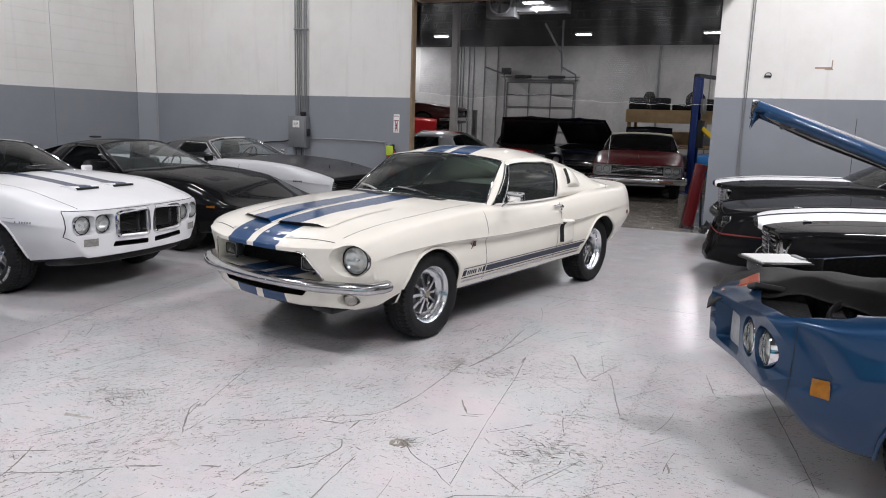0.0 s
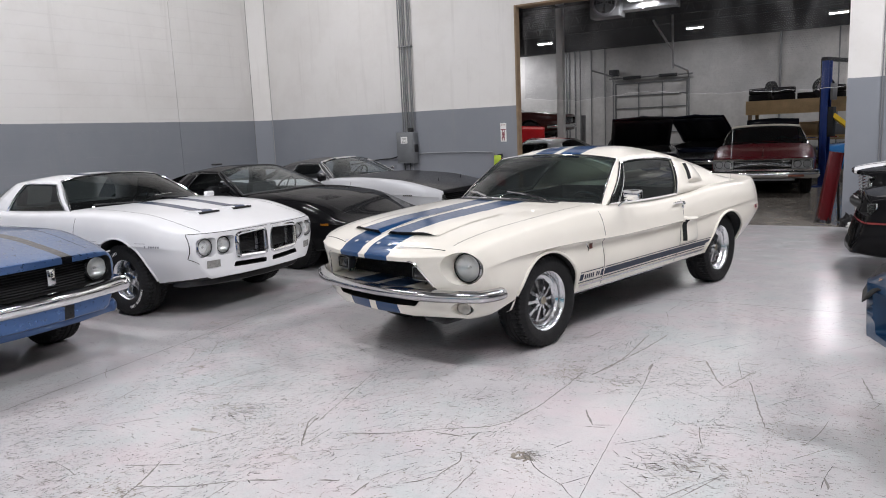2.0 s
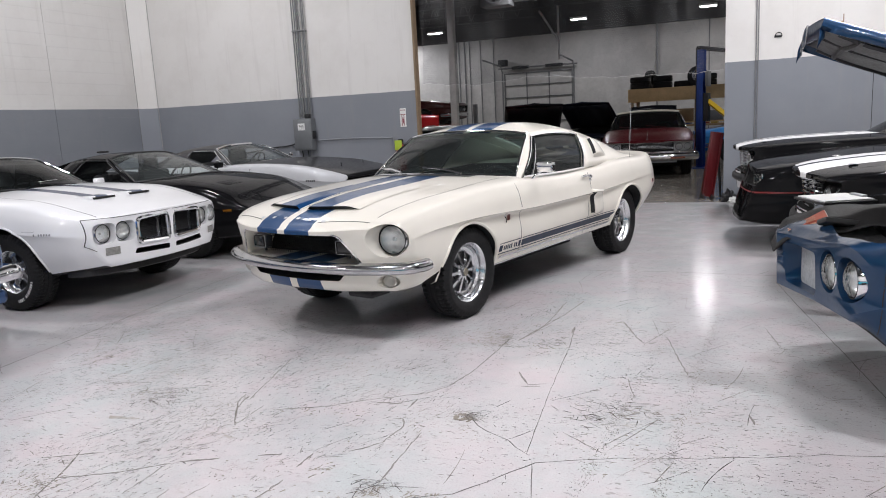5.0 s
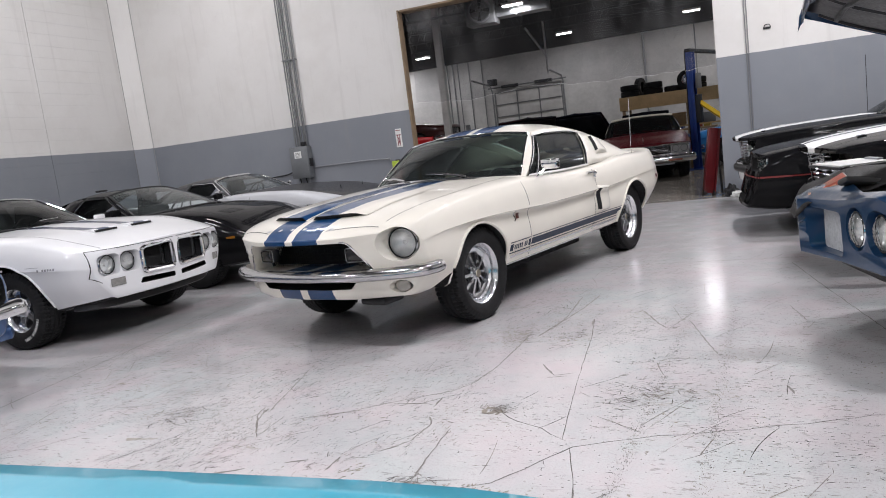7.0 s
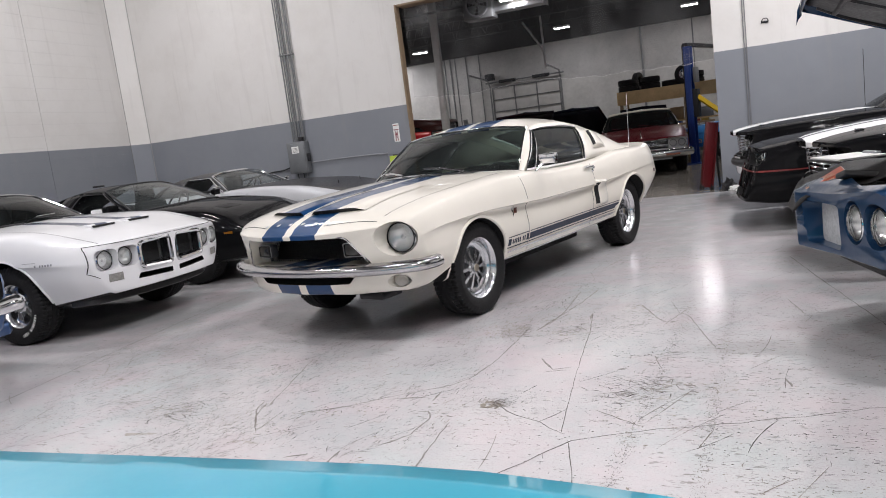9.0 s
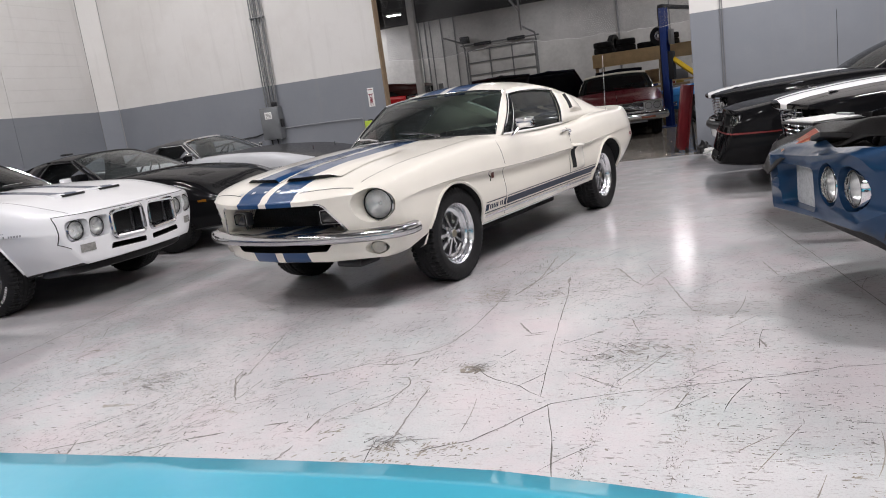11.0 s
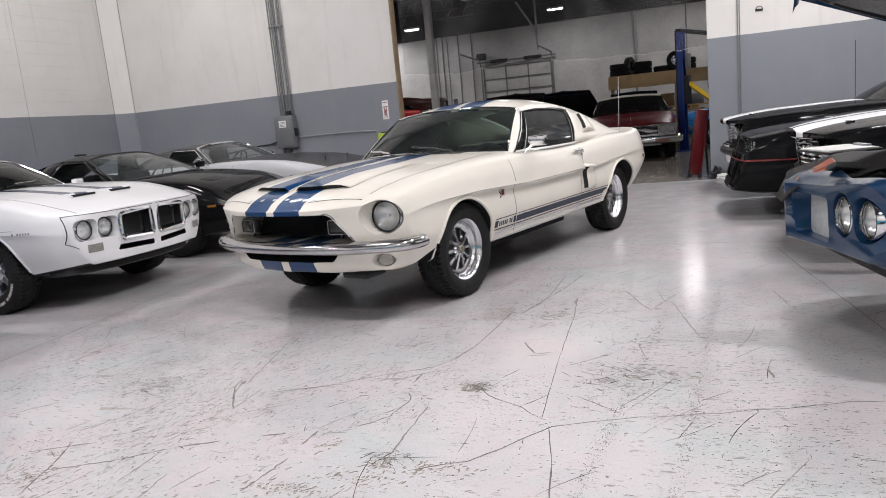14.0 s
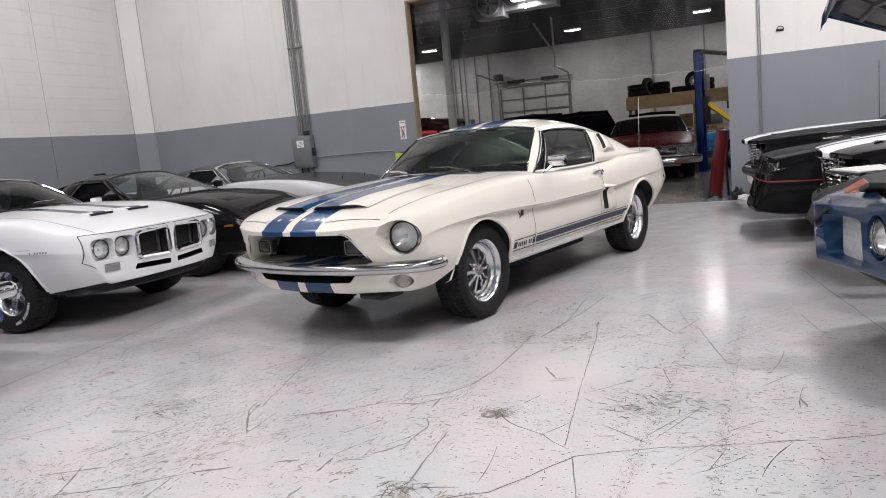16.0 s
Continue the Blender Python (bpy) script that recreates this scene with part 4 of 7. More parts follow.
                rise = min(1.0, u / 0.16)
                f = rise * rise * (3 - 2 * rise) * (1.0 if u < 0.3 else max(0.0, 1 - ((u - 0.3) / 0.7) ** 1.6))
                return p + nrm * (0.003 + high * f * math.sin(e * math.pi / 2))
            us = [0, 0.03, 0.06, 0.09, 0.12, 0.16, 0.2, 0.25, 0.3] + [0.3 + 0.7 * k / 9 for k in range(1, 10)]
            V = [[bm.verts.new(at(u, v / m)) for v in range(m + 1)] for u in us]
            for i in range(len(us) - 1):
                for j in range(m):
                    bm.faces.new((V[i][j], V[i + 1][j], V[i + 1][j + 1], V[i][j + 1]))
            bmesh.ops.recalc_face_normals(bm, faces=bm.faces[:])
            o = part(name, bm, side_paint, root, smooth=60)
            bm = bmesh.new()
            W = [[bm.verts.new(at(u, v) + fn(u, v)[1] * 0.003 + Vector((0.002, 0, 0))) for v in np.linspace(0.12, 0.88, 9)] for u in (0.045, 0.08, 0.115)]
            for i in range(2):
                for j in range(8):
                    bm.faces.new((W[i][j], W[i + 1][j], W[i + 1][j + 1], W[i][j + 1]))
            bmesh.ops.recalc_face_normals(bm, faces=bm.faces[:])
            part("scoop_mouth", bm, DARK, o)
        hump(lambda u, v: (lay(tree, [(-1.83 - 0.30 * u, 0, 0.50 + (0.25 - 0.03 * u) * v)], (0, -sg, 0), 0.0)[0], Vector((0, sg, 0))), "side_scoop", 0.05)
        hump(lambda u, v: (side(-2.07 - 0.36 * u, -2.27 - 0.20 * u, 0.27 + (0.62 - 0.1 * u) * v, sg), Vector((0, sg * 0.85, 0.5))), "pillar_scoop", 0.04)
        # handle, marker
        hp = lay(tree, [(-1.69, 0, 0.865), (-1.83, 0, 0.865)], (0, -sg, 0), 0.022)
        part("door_handle", rods([hp[0], hp[1]], r=0.011), CHROME, root, "chrome door handle")
        hb = lay(tree, [(-1.83, 0, 0.83), (-1.86, 0, 0.855)], (0, -sg, 0), 0.012)
        bm = bmesh.new()
        for q, r0 in zip(hb, (0.013, 0.02)):
            bmesh.ops.create_uvsphere(bm, u_segments=12, v_segments=8, radius=r0, matrix=Matrix.Translation(q))
        part("lock_button", bm, CHROME, root)
        laid_patch(tree, (-3.40, 0, 0.66), (-0.09, 0, 0), (0, 0, 0.035), 4, 2, (0, -sg, 0), 0.008, "side_marker", RED_LENS, root, "red side marker lens")
    mirror_on(root, -0.94, 0.82, 0.925, 1, sz=0.85)
    # black cowl vent between the hood and the screen
    bm = bmesh.new()
    rows = [[bm.verts.new(q) for q in lay(tree, [(x - 0.16 * (y / 0.66) ** 2, y, 0) for y in np.linspace(-0.62, 0.50, 22)], (0, 0, -1), 0.003)] for x in (-0.405, -0.44, -0.475, -0.505)]
    for p, q in zip(rows, rows[1:]):
        for j in range(21):
            bm.faces.new((p[j], p[j + 1], q[j + 1], q[j]))
    bmesh.ops.recalc_face_normals(bm, faces=bm.faces[:])
    part("cowl_vent", bm, BLACK_PLASTIC, root, "black cowl vent panel")
    # wipers and aerial
    for y in (0.42, -0.2):
        p0 = screen((y / 0.8 + 1) / 2, 0.02) + Vector((0.05, 0, 0.01))
        p1 = screen(((y - 0.42) / 0.8 + 1) / 2, 0.10) + Vector((0.02, 0, 0.015))
        part("wiper", rods([p0, p0.lerp(p1, 0.5) + Vector((0, 0, 0.012)), p1], r=0.009), CHROME, root)
    hp = lay(tree, [(-3.0, 0.78, 0)], (0, 0, -1), 0)[0]
    part("aerial", rods([hp, hp + Vector((-0.05, 0, 0.55))], r=0.0025, n=5), CHROME, root)
    laid_strip(tree, 0, 0, 0.005, (0, 0, -1), (0, 1, 0), 0.001, path=[(0.945 - 0.30 * (y - 0.30), y, 0) for y in np.linspace(0.28, 0.64, 10)], name="nose_seam", material=DARK, parent=root)
    laid_strip(tree, 0, 0, 0.005, (0, 0, -1), (0, 1, 0), 0.001, path=[(0.945 - 0.30 * (y - 0.30), -y, 0) for y in np.linspace(0.28, 0.64, 10)], name="nose_seam", material=DARK, parent=root)
    part("grille_trim", rods([(0.99 - 0.31 * (abs(y) / 0.86) ** 2.6 + 0.22 * (z - 0.62) * 1.0 + 0.012, y, z) for y, z in rounded([(-0.585, 0.53), (0.585, 0.53), (0.46, 0.74), (-0.46, 0.74)], 0.04)], r=0.006, n=6, closed=True), CHROME, root)
    for sg in (1,):
        part("brake_duct", boxes((0.55, 0.76, sg * 0.42 - 0.11, sg * 0.42 + 0.11, 0.275, 0.33), bevel=0.02), BLACK_PLASTIC, root)
    # hood letters as plain bars
    for k in range(6):
        y = 0.30 - k * 0.12
        laid_patch(tree, (0.945, y, 0), (-0.022, 0, 0), (0, 0.03, 0), 1, 1, (0, 0, -1), 0.004, "hood_badge", SATIN, root, "small chrome bar")
    return root


fastback()


# ---- the other cars ----
def shape(wb=2.75, nose=0.95, tail=-3.8, w=0.92, zn=0.80, zh=0.90, zc=0.97, zd=0.93, dip=0.02, sh=0.68, bot=0.24, fbot=0.30, tyre=0.335, **kw):
    c = dict(wb=wb, tyre=tyre, arch=tyre + 0.045, track=2 * w - 0.34, nose=nose, tail=tail, bow=0.1, lean=0.05, zl=0.6,
             top=curve((nose, zn), (nose - 0.14, zn + 0.03), (nose * 0.3, zh), (-0.6, zc), (-1.3, zc - 0.02), (-wb + 0.2, zd), (tail + 0.3, zd), (tail, zd - 0.03)),
             edge=curve((nose, zn - dip), (nose - 0.2, zn + 0.03 - dip), (0.1, zh + 0.01), (-0.6, zc - 0.035), (-1.5, zc - 0.05), (-wb, zd), (tail + 0.3, zd - 0.015), (tail, zd - 0.05)),
             half=curve((nose, w - 0.10), (nose - 0.3, w - 0.03), (0, w), (-wb, w + 0.01), (tail + 0.5, w - 0.03), (tail, w - 0.11)),
             sh=curve((nose, sh - 0.02), (0, sh + 0.02), (-1.3, sh - 0.02), (-wb, sh + 0.02), (tail, sh)),
             bot=curve((nose, fbot), (nose - 0.3, fbot - 0.03), (0, bot), (-wb, bot), (tail, bot + 0.14)))
    c.update(kw)
    return c


def coupe(c, wsx=-0.55, zc=0.97, roof=1.25, a=(-0.82, -1.28), b=(-1.92, -1.80), e=(-2.35, -2.1), back=-2.75, wb=0.80, wt=0.58, crown=0.05, **kw):
    c["cab"] = dict(zb=curve((-0.5, zc - 0.035), (-1.6, zc - 0.05), (-3.2, zc - 0.05)), wb=curve((-0.5, wb), (-1.6, wb + 0.01), (-3.2, wb - 0.06)),
                    zt=curve((a[1], roof - 0.01), ((a[1] + e[1]) / 2, roof), (e[1], roof - 0.03)), wt=curve((a[1], wt), ((a[1] + e[1]) / 2, wt + 0.015), (e[1], wt)),
                    crown=crown, ribs=[(a[0], a[1], "pillar"), (a[0] - 0.06, a[1] - 0.06, "glass"), (b[0], b[1], "pillar"), (e[0], e[1], "end")], ws=(wsx, zc), back=(back, zc - 0.06), **kw)
    return c


def seams(tree, root, door=((-0.62, -0.64), (-1.92, -1.86)), hood_w=0.66, x0=-0.55, x1=0.80, z0=0.32, z1=0.9):
    for sg in (1, -1):
        laid_strip(tree, (x0, sg * hood_w, 0), (x1, sg * hood_w * 0.96, 0), 0.006, (0, 0, -1), (0, 1, 0), 0.001, 24, "hood_seam", DARK, root)
        for a, b in door:
            laid_strip(tree, (a, 0, z1), (b, 0, z0), 0.006, (0, -sg, 0), (1, 0, 0), 0.001, name="door_seam", material=DARK, parent=root)


def ring(n=24, r=0.1, y=0.0, z=0.0, ry=None):
    return [(y + r * math.cos(t), z + (ry or r) * math.sin(t)) for t in np.linspace(0, 2 * math.pi, n, endpoint=False)]


def bumper(root, x, w, z, back, drop=0.06, thick=0.05, bow=0.1, material=CHROME, name="front_bumper"):
    pts = [(x - back, -w, z), (x - back * 0.35, -w + 0.01, z), (x - bow - 0.01, -w + 0.07, z), (x - bow * 0.35, -w * 0.55, z), (x, 0, z)]
    pts += [(p[0], -p[1], p[2]) for p in pts[-2::-1]]
    bm = bmesh.new()
    sweep(bm, spline(pts, 5), [(-0.01, -drop), (thick * 0.5, -drop * 0.95), (thick * 0.95, -drop * 0.5), (thick, 0), (thick * 0.9, drop * 0.5), (thick * 0.4, drop * 0.9), (-0.01, drop)])
    return part(name, bm, material, root, smooth=50)


def white_coupe():
    """White coupe with a split bright grille and four lamps."""
    white, blue = (0.86, 0.865, 0.88), (0.012, 0.03, 0.09)
    pm = paint("white_paint", white, [(0.145, 0.275)], blue, front=0.42)
    root = thing("white_coupe", "white coupe with blue stripes and a split chrome grille", "car", pose(-3.94, 5.68, 0, 0, 0, 0), "cars along the west side")
    c = coupe(shape(nose=0.98, w=0.94, zn=0.80, zh=0.92, zc=0.99, sh=0.66, fbot=0.36, bot=0.27, tyre=0.34, bow=0.15, lean=0.06, zl=0.7, tuck=0.13, mid=0.035, groove=curve((0.98, 0.004), (0.6, 0.012), (0, 0.02), (-3.0, 0.02), (-3.8, 0.006))), roof=1.24, zc=0.98, b=(-1.95, -1.85))
    c["half"] = curve((0.98, 0.79), (0.75, 0.885), (0.4, 0.925), (0, 0.94), (-2.75, 0.95), (-3.3, 0.91), (-3.8, 0.83))
    b = body(c, root, [pm, DARK, INTERIOR, ALLOY])
    k = bmesh.new()
    arches(k, c)
    cabin_hole(k, c, 2)
    for sg in (1, -1):
        prism(k, rounded([(sg * 0.035, 0.51), (sg * 0.375, 0.53), (sg * 0.375, 0.735), (sg * 0.035, 0.765)], 0.04), "X", 0.72, 1.3, 3)
        prism(k, rounded([(sg * 0.04, 0.425), (sg * 0.42, 0.44), (sg * 0.40, 0.485), (sg * 0.04, 0.47)], 0.015), "X", 0.75, 1.3, 1)
        for y in (0.485, 0.665):
            prism(k, rounded([(sg * (y - 0.088), 0.565), (sg * (y + 0.088), 0.565), (sg * (y + 0.088), 0.735), (sg * (y - 0.088), 0.735)], 0.05), "X", 0.835, 1.3, 0)
    cut(b, k)
    tree = surface(b)
    side, over, screen = cabin(c, root, pm, pm)
    arch_lips(c, root, pm, 0.009)
    add_wheels(c, root, "five", 0.19, 0.24, lettering=True)
    seams(tree, root, hood_w=0.70, x1=0.9)
    for sg in (1, -1):
        for y, x in ((0.485, 0.895), (0.665, 0.86)):
            headlight(root, x, sg * y, 0.65, 0.076)
        g = new("grille")
        g.parent = root
        g.matrix_basis = pose(0.875, sg * 0.205, 0.635)
        bm = bmesh.new()
        box(bm, -0.02, 0.0, -0.145, 0.145, -0.09, 0.09, 0.006)
        for z in np.linspace(-0.06, 0.06, 9):
            box(bm, 0.0, 0.008, -0.125, 0.125, z - 0.003, z + 0.003)
        part("grille_insert", bm, DARK, g)
        out = rounded([(-0.175, -0.12), (0.175, -0.105), (0.175, 0.105), (-0.175, 0.12)] if sg > 0 else [(-0.175, -0.105), (0.175, -0.12), (0.175, 0.12), (-0.175, 0.105)], 0.045, 5)
        part("grille_surround", rods([(0.11 - 0.06 * abs(y + sg * 0.205) ** 1.6, y, z) for y, z in out], r=0.02, closed=True), CHROME, g, "bright chrome surround")
        laid_patch(tree, (2, sg * 0.55, 0.465), (0, sg * 0.12, 0), (0, 0, 0.065), 6, 4, (-1, 0, 0), 0.006, "turn_signal", plain("smoked_lens", (0.30, 0.295, 0.28), 0.25, coat=0.5, vary=0.35, scale=40), root)
        # the face panel's dark outline
        laid_strip(tree, 0, 0, 0.0045, (-1, 0, 0), (0, 1, 0), 0.002, path=[(1.5, sg * (0.02 + 0.76 * t), 0.775) for t in np.linspace(0, 1, 16)] + [(1.5, sg * (0.785 + 0.01 * t), 0.76 - 0.20 * t) for t in np.linspace(0, 1, 8)] + [(1.5, sg * (0.78 - 0.05 * t), 0.55 - 0.04 * t) for t in np.linspace(0, 1, 4)], name="face_seam", material=DARK, parent=root)
        # hood scoops
        bm = bmesh.new()
        p = lay(tree, [(0.44, sg * 0.21, 0)], (0, 0, -1), 0)[0]
        prism(bm, [(-0.40, -0.012), (0.0, -0.012), (0.015, 0.004), (-0.03, 0.024), (-0.15, 0.012)], "Y", sg * 0.07, sg * 0.35)
        bmesh.ops.bevel(bm, geom=bm.edges[:], offset=0.004, segments=2, affect="EDGES")
        o = part("hood_scoop", bm, pm, root)
        o.matrix_basis = pose(p.x, 0, p.z, 0, 5, 0)
        part("scoop_mouth", boxes((p.x - 0.015, p.x + 0.024, sg * 0.09, sg * 0.33, p.z - 0.002, p.z + 0.016), bevel=0.004), DARK, root)
        for q in range(7):
            if q != 5:
                laid_patch(tree, (0.56 - q * 0.026, 0, 0.665), (-0.016, 0, 0), (0, 0, 0.016), 1, 1, (0, -sg, 0), 0.003, "fender_badge", STEEL, root, "short dark bar")
        # thin grey line that paints the shade of the crease along the side
        laid_strip(tree, (0.40, 0, 0.70), (-2.3, 0, 0.70), 0.004, (0, -sg, 0), (0, 0, 1), 0.002, 20, "crease_shade_line", plain("crease_shade_grey", (0.4, 0.4, 0.42), 0.5), root)
    # chin spoiler
    bm = bmesh.new()
    pts = [(0.52, -0.74, 0.325), (0.66, -0.70, 0.325), (0.80, -0.45, 0.325), (0.86, 0, 0.325), (0.80, 0.45, 0.325), (0.66, 0.70, 0.325), (0.52, 0.74, 0.325)]
    sweep(bm, spline(pts, 5), [(-0.10, 0.06), (0.0, 0.055), (0.025, -0.03), (0.01, -0.04), (-0.10, 0.0)])
    part("chin_spoiler", bm, BLACK_PLASTIC, root, "matt black chin spoiler")
    for y in (0.42, -0.2):
        p0, p1 = screen((y / 0.8 + 1) / 2, 0.02) + Vector((0.05, 0, 0.01)), screen(((y - 0.42) / 0.8 + 1) / 2, 0.09) + Vector((0.02, 0, 0.015))
        part("wiper", rods([p0, p1], r=0.007), BLACK_PLASTIC, root)
    p = screen(0.60, 0.16) - Vector((0.04, 0, 0.02))
    o = part("paper_sheet", boxes((-0.1, 0.1, -0.13, 0.13, 0, 0.003)), WHITE_PAPER, root, "white paper under the windshield", smooth=0)
    o.matrix_basis = pose(p.x - 0.06, p.y, p.z - 0.01, 0, -20, 12)
    plainw = paint("white_paint_plain", white)
    mirror_on(root, -0.80, 0.82, 0.885, 1, plainw, sz=0.65)


def blue_coupe():
    """Metallic blue coupe with a full-width black grille."""
    pm = paint("steel_blue_paint", (0.07, 0.145, 0.33), [(0.34, 0.42)], (0.008, 0.009, 0.012), metal=0.75, rough=0.26)
    root = thing("blue_coupe", "metallic light blue coupe with a wide black grille", "car", pose(-3.79, 3.22, 0, 0, 0, 0), "cars along the west side")
    c = coupe(shape(nose=0.93, w=0.91, zn=0.83, zh=0.93, zc=0.98, sh=0.70, fbot=0.36, bot=0.27, bow=0.10, lean=0.12), roof=1.25)
    b = body(c, root, [pm, DARK, INTERIOR])
    k = bmesh.new()
    arches(k, c)
    cabin_hole(k, c, 2)
    prism(k, rounded([(-0.78, 0.575), (0.78, 0.575), (0.76, 0.775), (-0.76, 0.775)], 0.06), "X", 0.70, 1.3, 1)
    cut(b, k)
    tree = surface(b)
    cabin(c, root, pm, pm)
    arch_lips(c, root, pm, 0.009)
    add_wheels(c, root, "five", 0.19, 0.24)
    seams(tree, root)
    bm = bmesh.new()
    for z in np.linspace(0.59, 0.76, 10):
        tube(bm, [(0.84 - 0.10 * (abs(y) / 0.8) ** 2.2, y, z) for y in np.linspace(-0.6, 0.6, 15)], 0.005, 5)
    part("grille", bm, BLACK_PLASTIC, root)
    for sg in (1, -1):
        headlight(root, 0.80, sg * 0.69, 0.675, 0.085)
    bm = bmesh.new()
    box(bm, 0.845, 0.86, 0.28, 0.34, 0.615, 0.74, 0.006)
    part("grille_emblem", bm, CHROME, root, "plain upright chrome emblem")
    bumper(root, 0.95, 0.90, 0.53, 0.42, 0.055)
    trim = [(0.955 - 0.105 * (abs(y) / 0.8) ** 2.2, y, 0.792) for y in np.linspace(-0.78, 0.78, 21)]
    part("grille_trim", rods(trim, r=0.008), CHROME, root)
    # valance in the body blue, darkened for the shade under the bumper
    bumper(root, 0.86, 0.84, 0.36, 0.35, 0.05, 0.03, material=paint("steel_blue_shaded", (0.05, 0.10, 0.23), metal=0.6), name="valance")


def wedge_coupe():
    """Low black coupe with covered lamps."""
    pm = paint("black_paint", (0.008, 0.008, 0.009), rough=0.3, coat=0.55, coat_ior=1.3, spec=0.0)
    root = thing("wedge_coupe", "low glossy black wedge-nosed coupe with covered headlights", "car", pose(-4.02, 8.0, 0, 0, 0, 0), "cars along the west side")
    c = shape(wb=2.57, nose=1.07, tail=-3.65, w=0.915, zn=0.60, zh=0.83, zc=0.93, zd=0.94, sh=0.58, fbot=0.30, bot=0.22, bow=0.17, lean=0.0, ein=0.2, tyre=0.325)
    c = coupe(c, roof=1.185, zc=0.93, wsx=-0.48, a=(-0.82, -1.42), b=(-1.95, -1.75), e=(-2.3, -2.05), back=-3.1, wt=0.56, wb=0.78, open_windows=True)
    b = body(c, root, [pm, DARK, INTERIOR])
    k = bmesh.new()
    arches(k, c)
    cabin_hole(k, c, 2)
    cut(b, k)
    tree = surface(b)
    cabin(c, root, pm, pm, BLACK_PLASTIC, glass=GLASS)
    arch_lips(c, root, pm, 0.009)
    add_wheels(c, root, "dish", 0.19, 0.235)
    seams(tree, root, hood_w=0.62, x0=-0.3, x1=0.75)
    for sg in (1, -1):
        laid_patch(tree, (0.62, 0, 0.558), (-0.11, 0, 0), (0, 0, 0.022), 3, 2, (0, -sg, 0), 0.006, "side_marker", plain("dim_amber", (0.30, 0.12, 0.012), 0.2, coat=0.5), root, "amber side marker lens")
        for x in (0.98, 0.66):
            laid_strip(tree, (x, sg * 0.34, 0), (x - 0.02, sg * 0.66, 0), 0.006, (0, 0, -1), (1, 0, 0), 0.001, 8, "lamp_door_seam", DARK, root)
        for k2 in range(6):
            laid_strip(tree, (0.30 - k2 * 0.028, sg * 0.22, 0), (0.28 - k2 * 0.028, sg * 0.50, 0), 0.014, (0, 0, -1), (1, 0, 0), 0.004, 8, "hood_vent", DARK, root)
        mirror_on(root, -0.97, sg * 0.83, 0.88, sg, pm, sz=0.8)
    laid_strip(tree, (0, -0.8, 0.46), (0, 0.8, 0.46), 0.03, (-1, 0, 0), (0, 0, 1), 0.004, 24, "bumper_strip", BLACK_PLASTIC, root)
    part("roof_spoiler", boxes((-2.15, -2.05, -0.06, 0.06, 1.235, 1.262), bevel=0.01), BLACK_PLASTIC, root)


def silver_coupe():
    """Silver coupe with a black hood band and chrome screen trim."""
    pm = paint("silver_paint", (0.56, 0.57, 0.59), [(-0.01, 0.76)], (0.01, 0.01, 0.012), metal=0.1, rough=0.3, coat=0.5, coat_ior=1.3)
    root = thing("silver_coupe", "silver coupe with a broad black hood band by the panel wall", "car", pose(-4.0, 10.02, 0, 0, 0, 0), "cars along the west side")
    c = coupe(shape(nose=0.96, w=0.92, zn=0.80, zh=0.91, zc=0.99, sh=0.70, fbot=0.36, bot=0.27, bow=0.12, lean=0.05), roof=1.19, zc=0.97, wsx=-0.72, a=(-0.97, -1.40), open_windows=True, trim_r=0.02)
    b = body(c, root, [pm, DARK, INTERIOR])
    k = bmesh.new()
    arches(k, c)
    cabin_hole(k, c, 2)
    prism(k, rounded([(-0.80, 0.545), (0.80, 0.545), (0.78, 0.735), (-0.78, 0.735)], 0.05), "X", 0.72, 1.3, 1)
    cut(b, k)
    tree = surface(b)
    cabin(c, root, plain("black_vinyl_roof", (0.03, 0.03, 0.032), 0.4, vary=0.15, relief=0.2, scale=20), pm, glass=GLASS)
    arch_lips(c, root, pm, 0.009)
    add_wheels(c, root, "five", 0.19, 0.24)
    seams(tree, root)
    bm = bmesh.new()
    for z in np.linspace(0.56, 0.72, 7):
        tube(bm, [(0.87 - 0.12 * (abs(y) / 0.8) ** 2.2, y, z) for y in np.linspace(-0.76, 0.76, 15)], 0.006, 5)
    part("grille", bm, BLACK_PLASTIC, root)
    for sg in (1, -1):
        headlight(root, 0.80, sg * 0.66, 0.64, 0.085)
        mirror_on(root, -1.08, sg * 0.83, 0.92, sg, sz=0.7)
        p = lay(tree, [(0.55, sg * 0.33, 0)], (0, 0, -1), 0)[0]
        part("hood_pin", rods([p, p + Vector((0, 0, 0.05))], r=0.006), BLACK_PLASTIC, root)
        for q in range(5):
            laid_patch(tree, (0.45 - q * 0.03, 0, 0.70), (-0.02, 0, 0), (0, 0, 0.02), 1, 1, (0, -sg, 0), 0.003, "fender_badge", CHROME, root, "short chrome bar")
    bumper(root, 0.96, 0.91, 0.49, 0.4, 0.05)


